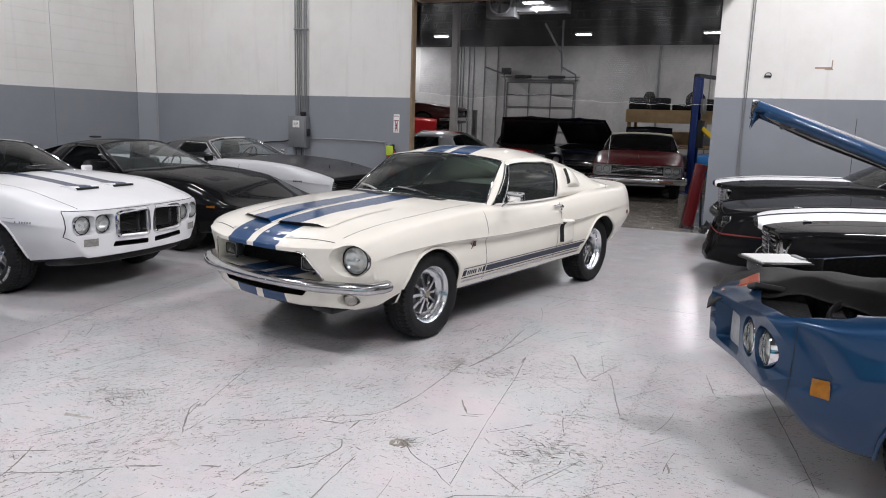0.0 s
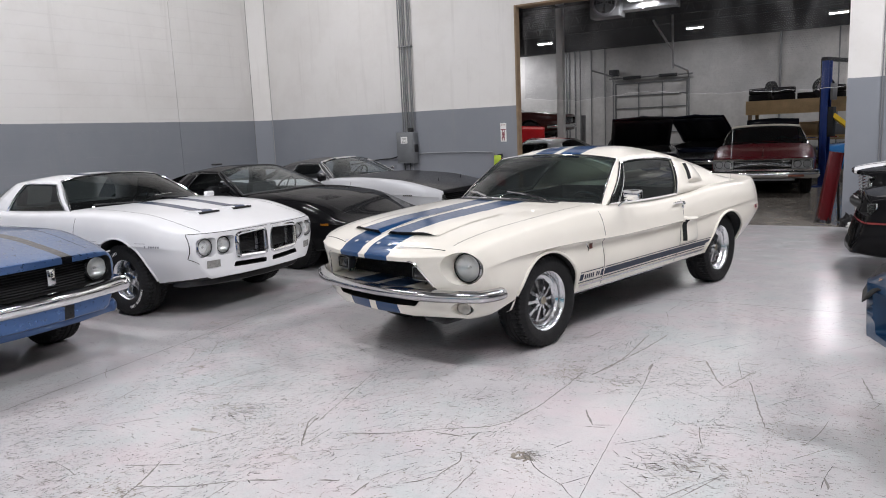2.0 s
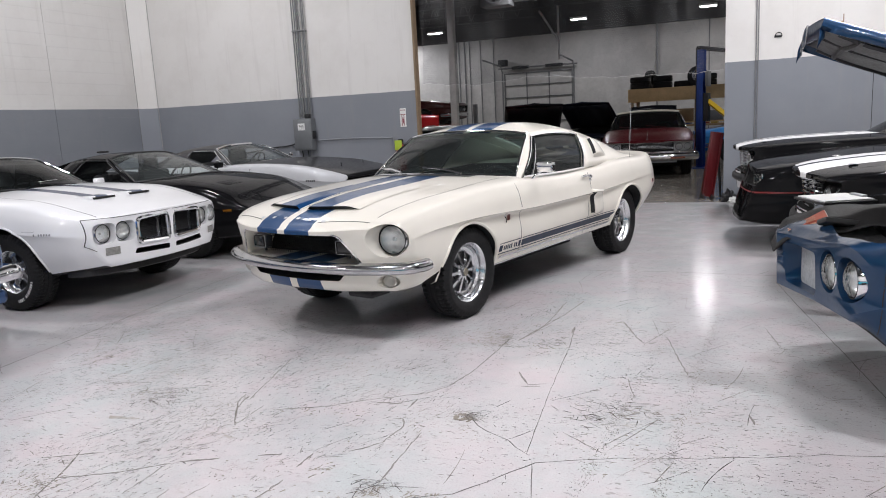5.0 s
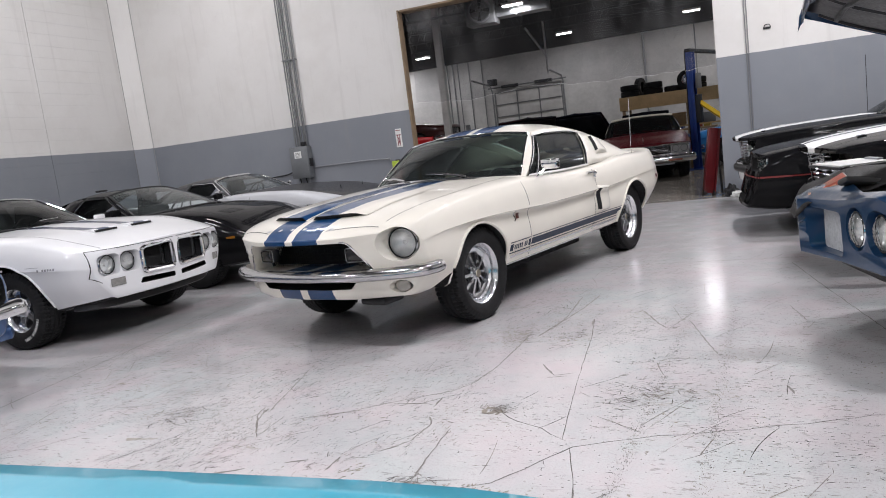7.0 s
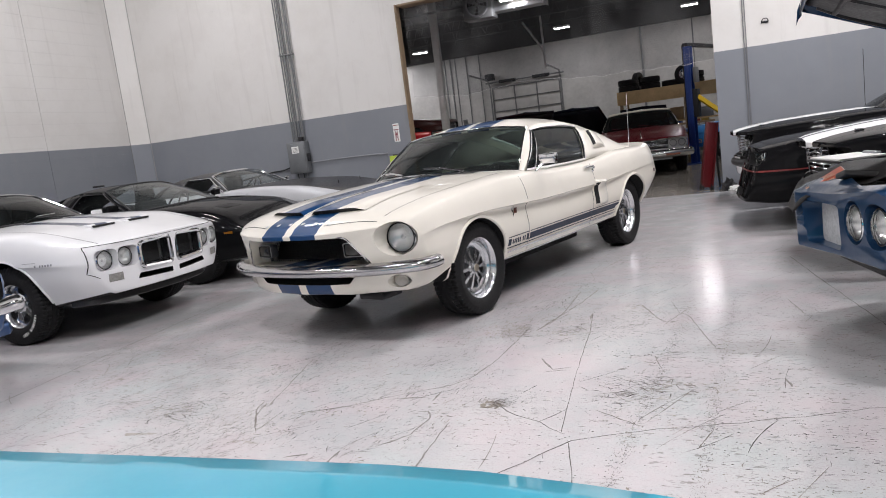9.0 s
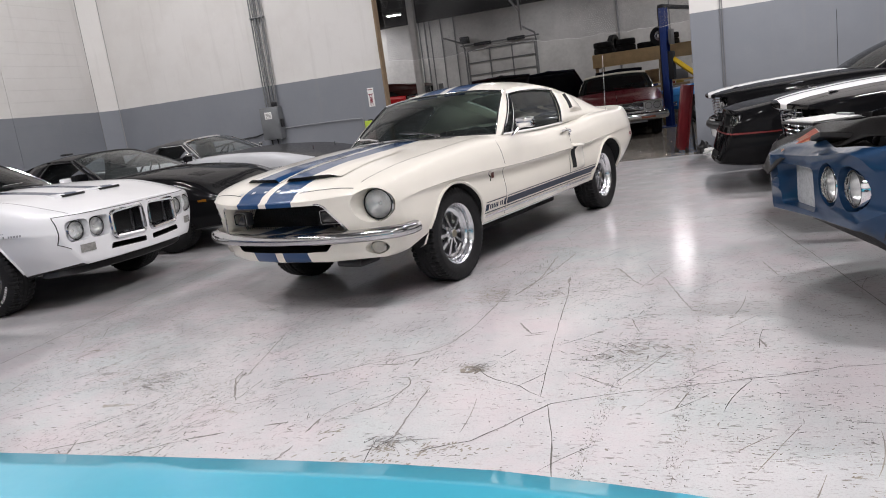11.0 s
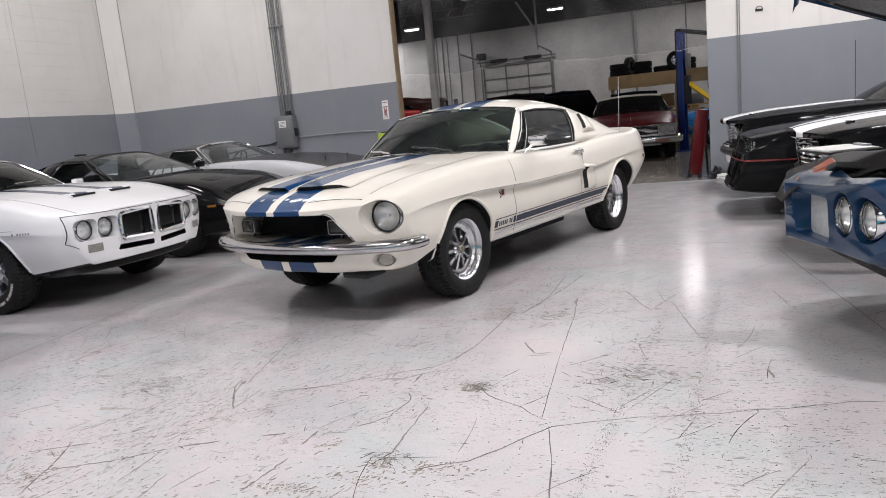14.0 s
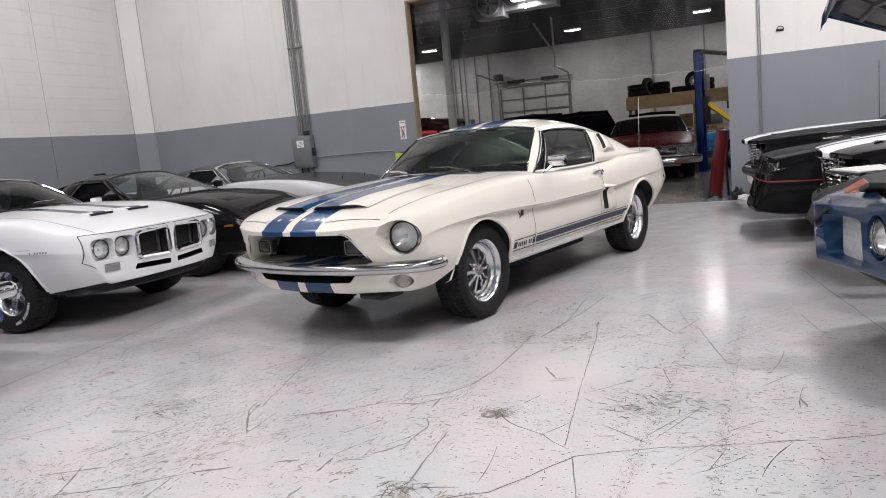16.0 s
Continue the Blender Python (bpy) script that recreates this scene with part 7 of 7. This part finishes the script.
part("sign_mark", boxes((-0.024, -0.014, -0.009, -0.006, 0.02, 0.2), (0.014, 0.024, -0.009, -0.006, 0.02, 0.2), (-0.045, 0.045, -0.009, -0.006, 0.2, 0.212), (-0.045, 0.045, -0.009, -0.006, 0.275, 0.287), (-0.008, 0.008, -0.009, -0.006, 0.06, 0.16)), plain("sign_red", (0.25, 0.03, 0.05), 0.5), s, "plain red bars")
e = thing("fire_extinguisher", "red fire extinguisher with a yellow-green tag by the jamb", "extinguisher", pose(-3.52, WALL_Y - 0.09, 0.62))
bm = bmesh.new()
lathe(bm, [(0.001, 0), (0.075, 0.0), (0.08, 0.02), (0.08, 0.36), (0.06, 0.42), (0.025, 0.45), (0.025, 0.48), (0.001, 0.48)], 24, "Z")
part("cylinder", bm, plain("extinguisher_red", (0.45, 0.02, 0.02), 0.3, coat=0.4), e)
part("valve", boxes((-0.025, 0.025, -0.06, 0.05, 0.48, 0.54), bevel=0.006), BLACK_PLASTIC, e)
part("hose", rods(spline([(0.02, -0.05, 0.5), (0.09, -0.06, 0.42), (0.09, -0.04, 0.2)], 6), r=0.01), BLACK_PLASTIC, e)
part("tag", boxes((-0.07, 0.06, -0.10, -0.092, 0.36, 0.52), bevel=0.003), plain("tag_green", (0.45, 0.6, 0.05), 0.5), e, "yellow-green tag")
part("bracket", boxes((-0.03, 0.03, 0.07, 0.09, 0.2, 0.4)), STEEL, e)
# right of the opening
for x, r in ((2.02, 0.007), (2.05, 0.006)):
    tagged(part("wall_pipe", rods([(x, RIGHT_Y - 0.02, 0.4), (x, RIGHT_Y - 0.02, CEIL_Z)], r=r), plain("painted_pipe", (0.22, 0.22, 0.23), 0.5), None), "thin conduit up the wall beside the opening", "conduit", "thin conduits", "structure")
tagged(part("wall_seam", boxes((3.53, 3.537, RIGHT_Y - 0.003, RIGHT_Y, 0.2, 1.80)), DARK, None, smooth=0), "dark seam in the grey wall paint", "seam", kind="structure")
h = thing("wall_hook", "small dark hook bracket on the white wall", "hook", pose(2.31, RIGHT_Y, 2.36))
part("hook_plate", boxes((-0.05, 0.05, -0.012, 0, 0.0, 0.03), bevel=0.003), DARK_STEEL, h)
part("hook_loop", rods(spline([(-0.04, -0.01, 0.03), (-0.02, -0.03, 0.06), (0.03, -0.03, 0.06), (0.05, -0.01, 0.02)], 5), r=0.006), DARK_STEEL, h)
for (xa, za, xb, zb, w) in ((2.92, 2.485, 3.13, 2.50, 0.018), (3.13, 2.48, 3.14, 2.60, 0.014), (3.05, 2.47, 3.15, 2.475, 0.012)):
    tagged(part("wall_scuff", boxes((min(xa, xb), max(xa, xb) + 0.004, RIGHT_Y - 0.003, RIGHT_Y, min(za, zb), max(za, zb) + w * 0.5)), plain("scuff_brown", (0.35, 0.25, 0.18), 0.7), None, smooth=0), "brown scuff in the white wall paint", "scuff", "wall scuffs", "structure")


def leaning_ramp():
    red = plain("ramp_red", (0.10, 0.005, 0.008), 0.4, coat=0.3)
    root = thing("red_ramp", "red steel ramp stood on end against the wall", "ramp", pose(1.34, 12.60, 0, 0, 9, 24))
    part("ramp_deck", boxes((-0.09, 0.09, -0.02, 0.02, 0.05, 1.05), bevel=0.006), red, root)
    for sx in (-0.09, 0.07):
        part("ramp_rail", boxes((sx, sx + 0.02, -0.07, 0.02, 0.05, 1.05), bevel=0.004), red, root)
    for z in (0.3, 0.6, 0.9):
        part("ramp_rung", boxes((-0.07, 0.07, 0.02, 0.05, z, z + 0.04)), red, root)
    part("ramp_leg", rods([(0.1, 0.05, 0.75), (0.28, 0.12, 0.06)], r=0.018), DARK_STEEL, root)
    for sx in (-0.08, 0.08):
        bm = bmesh.new()
        lathe(bm, [(0.001, -0.02), (0.045, -0.02), (0.045, 0.02), (0.001, 0.02)], 18, "X")
        o = part("ramp_wheel", bm, BLACK_PLASTIC, root)
        o.matrix_basis = pose(sx, -0.03, 0.055)


leaning_ramp()
b = thing("rag_heap", "black rag and white paper on the floor by the wall", "rags", pose(1.72, 12.28, 0))
for k, (mt, dx, sz) in enumerate(((BLACK_PLASTIC, -0.04, 0.16), (WHITE_PAPER, 0.05, 0.07))):
    bm = bmesh.new()
    bmesh.ops.create_icosphere(bm, subdivisions=3, radius=1)
    for v in bm.verts:
        d = 0.75 + 0.5 * noise.noise(v.co * 2.2 + Vector((k * 5, 0, 0)))
        v.co = Vector((v.co.x * 0.12 * d + dx, v.co.y * 0.10 * d - dx, max(0, v.co.z * sz * d + sz * 0.3)))
    part("rag" if k == 0 else "paper_scrap", bm, mt, b)


# ---- lamps ----
def ceiling_lamp(x, y, z, watts, length=1.2, turn=0, rod=0.0):
    # the added fill lamps out of view get this same fixture
    root = thing("ceiling_lamp", "slim white tube lamp under the ceiling", "lamp", pose(x, y, z, 0, 0, turn), "ceiling lamps")
    part("housing", boxes((-length / 2, length / 2, -0.09, 0.09, 0.0, 0.06), bevel=0.008), plain("lamp_white", (0.75, 0.75, 0.75), 0.4), root)
    part("diffuser", boxes((-length / 2 + 0.02, length / 2 - 0.02, -0.075, 0.075, -0.025, -0.001), bevel=0.008), LAMP_GLOW, root)
    if rod:
        for sx in (-0.4, 0.4):
            part("hanger", rods([(sx, 0, 0.06), (sx, 0, rod)], r=0.006), DARK_STEEL, root)
    a = area(x, y, z - 0.04, length, 0.16, watts)
    a.matrix_basis = pose(x, y, z - 0.04, 0, 0, turn)


for x, y, w in FRONT_LAMPS:
    ceiling_lamp(x, y, FRONT_Z, w)
for x, y in BACK_LAMPS:
    ceiling_lamp(x, y, BACK_Z, 60 if x < -9 else 38, 0.5, rod=BACK_CEIL - BACK_Z)


# ---- on the nose of the open-hooded car ----
def nose_place(lx, ly, z):
    return Vector((3.08 - lx, 4.6 - ly, z))


def mat_height(lx, ly):
    """Stiff rubber, bunched up over the nose and hanging down at its front and outer edges."""
    z = 0.868 + 0.03 * math.sin(math.pi * min(1.0, max(0.0, (0.80 - lx) / 0.5)))
    z -= 0.55 * max(0.0, ly - 0.07) + 0.10 * max(0.0, -0.22 - ly)
    z += 0.012 * math.sin(11 * lx + 5 * ly + 0.2) + 0.006 * math.sin(23 * lx - 9 * ly)
    return z - 0.3 * max(0.0, lx - 0.85) - 2.5 * max(0.0, lx - 1.04) ** 1.2


def mat_spot(u, v):
    lx = 0.20 + 0.91 * u
    half = 0.25 + 0.02 * math.sin(8 * u) - 0.11 * max(0.0, (u - 0.80) / 0.20) ** 2 - 0.08 * max(0.0, (0.15 - u) / 0.15) ** 2
    ly = -0.06 + 0.03 * math.sin(5 * u) + half * (2 * v - 1)
    return lx, ly


def fender_mat():
    root = thing("fender_mat", "black rubber fender mat with a red panel draped over the nose", "mat", pose(0, 0, 0))
    def on(lx, ly, up=0.0):
        return nose_place(lx, ly, mat_height(lx, ly) + up)
    bm = bmesh.new()
    grid(bm, lambda u, v: on(*mat_spot(u, v)), 44, 24)
    o = part("mat_sheet", bm, plain("mat_rubber", (0.022, 0.021, 0.021), 0.55, relief=0.3, scale=30, spec=0.2), root)
    sol = o.modifiers.new("thick", "SOLIDIFY")
    sol.thickness = 0.005
    def panel(x0, x1, y0, y1, up, name, material, label="", n=12):
        bm = bmesh.new()
        grid(bm, lambda u, v: on(x0 + (x1 - x0) * u, y0 + (y1 - y0) * v + 0.12 * (x1 - x0) * u, up), n, n)
        part(name, bm, material, root, label)
    ink = plain("mat_print", (0.55, 0.3, 0.2), 0.6)
    panel(0.865, 1.015, -0.10, 0.145, 0.004, "mat_panel_rim", plain("mat_rim", (0.42, 0.38, 0.34), 0.6))
    panel(0.87, 1.01, -0.095, 0.14, 0.006, "mat_panel", plain("mat_red", (0.42, 0.075, 0.035), 0.5, vary=0.2), "faded red panel")
    for k in range(6):
        panel(0.915 + 0.006 * (k % 2), 0.96, -0.055 + 0.028 * k, -0.043 + 0.028 * k, 0.008, "mat_bar", ink, n=4)
    for k in range(5):
        panel(1.03, 1.044, 0.02 + 0.014 * k, 0.028 + 0.014 * k, 0.006, "mat_bar", ink, n=3)


fender_mat()
# board with a white top, put in for a thin white streak on the nose
cb = thing("clipboard", "thin dark board with a white top on the car's nose", "clipboard", Matrix.Translation(nose_place(0.77, -0.55, 0.868)) @ pose(0, 0, 0, 3, 1, 33))
part("board", boxes((-0.17, 0.17, -0.125, 0.125, 0, 0.014), bevel=0.004), BLACK_PLASTIC, cb)
part("paper", boxes((-0.155, 0.155, -0.11, 0.11, 0.0145, 0.021)), WHITE_PAPER, cb, "flat white top", smooth=0)
part("clip", boxes((0.13, 0.165, -0.05, 0.05, 0.0145, 0.032), bevel=0.004), STEEL, cb)
tool = thing("scan_tool", "black handheld tool lying on the fender mat", "tool", Matrix.Translation(nose_place(0.80, 0.14, mat_height(0.80, 0.14) + 0.006)) @ pose(0, 0, 0, -22, 10, 30))
part("tool_body", boxes((-0.13, 0.13, -0.035, 0.035, 0, 0.03), bevel=0.012), plain("tool_grey", (0.05, 0.05, 0.05), 0.4), tool)
part("tool_screen", boxes((-0.08, 0.05, -0.024, 0.024, 0.0305, 0.032)), plain("tool_screen", (0.05, 0.05, 0.055), 0.2), tool)


# ---- the floor's joints, cracks and scratches ----
def ground_line(bm, pts, w, rng=None):
    """A flat dark line on the floor, of uneven width."""
    P = [Vector((*p, 0)) for p in pts]
    rows, z = [], 0.0006 + (0.0009 * rng.random() if rng else 0)
    for i, p in enumerate(P):
        t = (P[min(i + 1, len(P) - 1)] - P[max(i - 1, 0)]).normalized()
        s = Vector((-t.y, t.x, 0))
        k = w * (0.5 + (rng.random() if rng else 0.5)) * (0.35 if i in (0, len(P) - 1) else 1)
        rows.append((bm.verts.new((*(p + s * k / 2)[:2], z)), bm.verts.new((*(p - s * k / 2)[:2], z))))
    for a, b in zip(rows, rows[1:]):
        bm.faces.new((a[0], a[1], b[1], b[0]))


WORN_SPOTS = [(-1.15, 3.49, 0.1, 160), (0.35, 4.84, 0.09, 160), (0.69, 4.88, 0.05, 70), (0.59, 3.69, 0.035, 60), (1.36, 3.95, 0.1, 130), (1.19, 3.81, 0.07, 110), (0.61, 3.67, 0.03, 70), (0.45, 2.92, 0.06, 120), (1.2, 3.91, 0.1, 140), (1.28, 4.4, 0.1, 120), (0.72, 4.84, 0.12, 180), (0.4, 4.99, 0.1, 130), (-1.3, 5.38, 0.15, 150), (1.09, 5.21, 0.15, 180)]


def wander(pts, step, amp, rng):
    out = [pts[0]]
    for (x0, y0), (x1, y1) in zip(pts, pts[1:]):
        n = max(1, int(math.hypot(x1 - x0, y1 - y0) / step))
        for k in range(1, n + 1):
            t = k / n
            out.append((x0 + (x1 - x0) * t + rng.uniform(-amp, amp), y0 + (y1 - y0) * t + rng.uniform(-amp, amp)))
    return out


GROOVE = plain("joint_dirt", (0.16, 0.15, 0.14), 0.8, vary=0.3, scale=10)


def scratch_mat():
    """Dirt in scratches, darker in some strokes than in others."""
    m, ns, ls, b = mat("scratch_dirt")
    geo = ns.new("ShaderNodeNewGeometry")
    k = geo.outputs["Random Per Island"]
    col = mix_rgb(ns, ls, ramp(ns, ls, k, 0.0, 1.0), (0.05, 0.047, 0.045), (0.28, 0.255, 0.24))
    ls.new(mix_rgb(ns, ls, ramp(ns, ls, noise_tex(ns, ls, 1.6, 4), 0.5, 0.75), col, (0.30, 0.25, 0.19)), b.inputs["Base Color"])
    b.inputs["Roughness"].default_value = 0.6
    return m


SCRATCH = scratch_mat()
rng = random.Random(11)
for name, pts, w, amp in (("floor_joint", [(-2.45, 2.2), (-2.69, 4.43), (-2.87, 6.03), (-3.0, 11.9)], 0.006, 0.002), ("floor_joint", [(0.2, 7.10), (1.2, 7.15), (2.24, 7.1), (8.9, 6.8)], 0.006, 0.002),
                          ("floor_joint", [(2.1, 6.9), (2.2, 6.2), (2.41, 4.87), (2.55, 3.9), (2.7, 2.0)], 0.005, 0.003), ("floor_joint", [(1.02, 3.30), (1.09, 3.03), (1.35, 1.6)], 0.0045, 0.002),
                          ("floor_crack", [(0.60, 2.85), (0.80, 2.96), (0.90, 3.09), (1.03, 3.30), (1.24, 3.39), (1.54, 3.48), (1.85, 3.57), (2.15, 3.69), (2.8, 3.8)], 0.0045, 0.008),
                          ("floor_crack", [(0.98, 3.36), (0.91, 4.03), (0.85, 4.83), (0.79, 5.3)], 0.0035, 0.003), ("floor_crack", [(0.60, 3.70), (0.68, 3.58), (0.86, 3.47), (0.99, 3.36)], 0.004, 0.008)):
    bm = bmesh.new()
    ground_line(bm, wander(pts, 0.06, amp, rng), w, rng)
    tagged(part(name, bm, GROOVE, None, smooth=0), "dark " + ("joint" if "joint" in name else "crack") + " across the concrete floor", name.replace("_", " "), "floor lines", "structure")

bm = bmesh.new()
for pts, w in (([(0.215, 3.17), (0.322, 3.30), (0.341, 3.49), (0.302, 3.567), (0.249, 3.56)], 0.008), ([(-0.94, 2.58), (-0.67, 2.72), (-0.47, 2.88)], 0.006), ([(-0.47, 2.88), (-0.31, 2.96)], 0.011), ([(-1.14, 2.73), (-0.88, 2.86)], 0.007), ([(-0.16, 3.03), (-0.06, 3.07)], 0.009), ([(-0.4, 3.5), (-0.15, 3.62), (0.05, 3.77), (0.29, 3.92), (0.36, 4.04), (0.41, 4.29), (0.43, 4.72), (0.44, 4.98)], 0.006), ([(0.04, 3.73), (0.23, 3.74)], 0.009),
               ([(-0.82, 2.41), (-0.92, 2.67), (-1.02, 2.85)], 0.007), ([(-0.5, 2.58), (-0.51, 2.85)], 0.005), ([(-0.24, 2.56), (-0.2, 2.75)], 0.005), ([(-0.48, 3.28), (-0.66, 3.54), (-0.69, 3.66)], 0.006), ([(-0.48, 3.28), (-0.49, 3.54)], 0.005), ([(-0.62, 3.59), (-0.8, 4.29)], 0.005), ([(0.14, 3.11), (0.22, 3.13)], 0.006),
               ([(0.48, 2.88), (0.47, 3.06), (0.45, 3.45)], 0.006), ([(0.05, 2.6), (0.08, 2.87)], 0.006), ([(-0.31, 2.46), (-0.34, 2.67)], 0.005), ([(0.55, 5.04), (0.59, 5.36), (0.59, 5.95)], 0.009), ([(1.27, 4.97), (1.41, 5.38)], 0.006), ([(1.4, 5.18), (1.57, 4.49)], 0.006), ([(0.07, 2.98), (0.07, 3.11)], 0.009), ([(-1.7, 3.02), (-1.51, 3.25)], 0.005), ([(-2.0, 3.2), (-2.09, 3.53)], 0.005), ([(-1.75, 3.45), (-1.5, 4.5)], 0.004), ([(1.08, 3.62), (1.28, 3.46)], 0.005), ([(0.27, 3.69), (0.27, 3.83)], 0.009), ([(0.74, 4.13), (0.84, 4.15)], 0.010),
               ([(-0.516, 3.325), (-0.618, 3.486), (-0.658, 3.635)], 0.006), ([(1.866, 4.03), (1.89, 3.92)], 0.012), ([(1.98, 5.5), (2.05, 5.12)], 0.008), ([(0.666, 4.35), (0.77, 4.16), (0.861, 4.2)], 0.009),
               ([(1.03, 5.43), (1.09, 5.47), (1.21, 5.16), (1.27, 5.03)], 0.010), ([(0.50, 4.9), (0.66, 5.6), (0.72, 6.0)], 0.010), ([(0.80, 5.15), (0.79, 5.3)], 0.014)):
    ground_line(bm, wander(pts, 0.03, 0.004, rng), w * 1.05, rng)
tagged(part("floor_scratch", bm, plain("long_scratch_dirt", (0.25, 0.235, 0.22), 0.7, vary=0.4, scale=25), None, smooth=0), "long grey scratches dragged through the floor paint", "scratches", kind="stuff")
bm = bmesh.new()


def stroke(x, y, a, n, w, bend):
    d = Vector((math.cos(radians(a)), math.sin(radians(a))))
    ground_line(bm, [(x, y), (x + d.x * n / 2 - d.y * bend, y + d.y * n / 2 + d.x * bend), (x + d.x * n, y + d.y * n)], w, rng)


for k in range(90000):
    y = 2.2 + 6.3 * rng.random() ** 1.15
    x = rng.uniform(-3.0, 2.9)
    f = noise.noise(Vector((x * 1.3, y * 1.3, 3.3))) + 0.7 * noise.noise(Vector((x * 4.1, y * 4.1, 7.7)))
    if f < rng.uniform(-0.55, 0.85):
        continue
    west = x < 0.5 + 0.25 * f
    a = rng.choice((rng.gauss(78, 9), rng.gauss(60, 10), rng.gauss(88, 8), rng.gauss(42, 16), rng.uniform(0, 180))) if west else rng.choice((rng.gauss(2, 7), rng.gauss(4, 10), rng.gauss(-8, 14), rng.uniform(0, 180)))
    n = rng.choice((0.005, 0.006, 0.008, 0.010, 0.014, 0.018, 0.025, 0.038)) * rng.uniform(0.6, 1.5) * (1.4 if west else 0.85)
    stroke(x, y, a, n, rng.uniform(0.0017, 0.0044) * (1.5 if n < 0.01 else 0.9), rng.uniform(-0.12, 0.12) * n)
# worn spots and two dirty wheel tracks
for cx, cy, r, m in WORN_SPOTS:
    for k in range(m // 2):
        stroke(cx + rng.gauss(0, r), cy + rng.gauss(0, r * 0.8), rng.choice((rng.gauss(28, 10), rng.gauss(-35, 12), rng.uniform(0, 180))), rng.uniform(0.01, 0.08), rng.uniform(0.002, 0.005), 0.0)
for x0, x1 in ((1.42, 1.22), (1.68, 1.52)):
    for k in range(900):
        t = rng.random()
        stroke(x0 + (x1 - x0) * t + rng.gauss(0, 0.018), 5.6 - 2.9 * t, rng.gauss(95, 25), rng.uniform(0.005, 0.02), rng.uniform(0.001, 0.003), 0.0)
for k in range(240):
    x, y, a = rng.uniform(-2.8, 2.6), rng.uniform(2.3, 8.0), rng.choice((rng.gauss(62, 10), rng.gauss(55, 15), rng.uniform(0, 180)))
    n, c = rng.uniform(0.08, 0.45), rng.uniform(-0.2, 0.2)
    d = Vector((math.cos(radians(a)), math.sin(radians(a))))
    ground_line(bm, [(x + d.x * n * t - d.y * c * n * t * t, y + d.y * n * t + d.x * c * n * t * t) for t in np.linspace(0, 1, 8)], rng.uniform(0.0018, 0.004), rng)
tagged(part("floor_scratch", bm, SCRATCH, None, smooth=0), "scattered dark scratches and scuffs in the floor paint", "scratches", kind="stuff")

# chips where the paint has gone and tan concrete shows
bm = bmesh.new()


def chip(x, y, r, turn, long):
    n, z = 7, 0.0003 + 0.0010 * rng.random()
    vs = []
    for k in range(n):
        a = 2 * math.pi * k / n
        q = r * rng.uniform(0.55, 1.2)
        u, v = q * long * math.cos(a), q * math.sin(a)
        vs.append(bm.verts.new((x + u * math.cos(turn) - v * math.sin(turn), y + u * math.sin(turn) + v * math.cos(turn), z)))
    bm.faces.new(vs)


for cx, cy, sx, sy, m in ((-0.93, 2.54, 0.08, 0.05, 90), (-1.25, 3.55, 0.09, 0.09, 70), (0.2, 3.0, 0.03, 0.04, 30), (0.48, 2.88, 0.03, 0.03, 40), (0.26, 2.66, 0.05, 0.03, 60), (0.26, 5.02, 0.08, 0.05, 45), (0.69, 4.82, 0.04, 0.05, 35),
                          (0.36, 4.81, 0.07, 0.06, 50), (0.42, 2.77, 0.12, 0.035, 110), (0.71, 2.89, 0.08, 0.03, 80), (0.12, 2.65, 0.1, 0.03, 80), (-0.2, 2.5, 0.16, 0.05, 60), (-0.15, 3.55, 0.1, 0.06, 30)):
    for k in range(m):
        chip(cx + rng.gauss(0, sx), cy + rng.gauss(0, sy), rng.uniform(0.0015, 0.0055), math.radians(rng.gauss(60, 25)), rng.uniform(1.2, 3.5))
for k in range(12):
    chip(0.59 + rng.gauss(0, 0.025), 3.66 + rng.gauss(0, 0.02), rng.uniform(0.008, 0.02), rng.uniform(0, 3.1), 1.4)
for k in range(1500):
    x, y = rng.uniform(-2.9, 2.8), rng.uniform(2.2, 8)
    if noise.noise(Vector((x * 1.7, y * 1.7, 9.1))) > rng.uniform(-0.1, 0.5):
        chip(x, y, rng.uniform(0.002, 0.006), rng.uniform(0, 3.1), rng.uniform(1.0, 2.5))
tagged(part("floor_chip", bm, plain("bare_concrete", (0.29, 0.26, 0.22), 0.75, vary=0.4, scale=14), None, smooth=0), "tan bare patches where the floor paint has chipped", "paint chips", kind="stuff")


# ---- block courses of the west wall ----
west = bpy.data.objects["wall_west"]
for k in range(33):
    z0 = k * 0.2
    for y0, y1 in ((2.0, 5.9), (5.906, 9.80), (9.806, WALL_Y - 0.30)):
        bm = boxes((LEFT_X, LEFT_X + 0.02, y0, y1, z0 + 0.0004, z0 + 0.1996), bevel=0.0005)
        part("block_course", bm, PAINT_WEST_DIM, west, smooth=0)
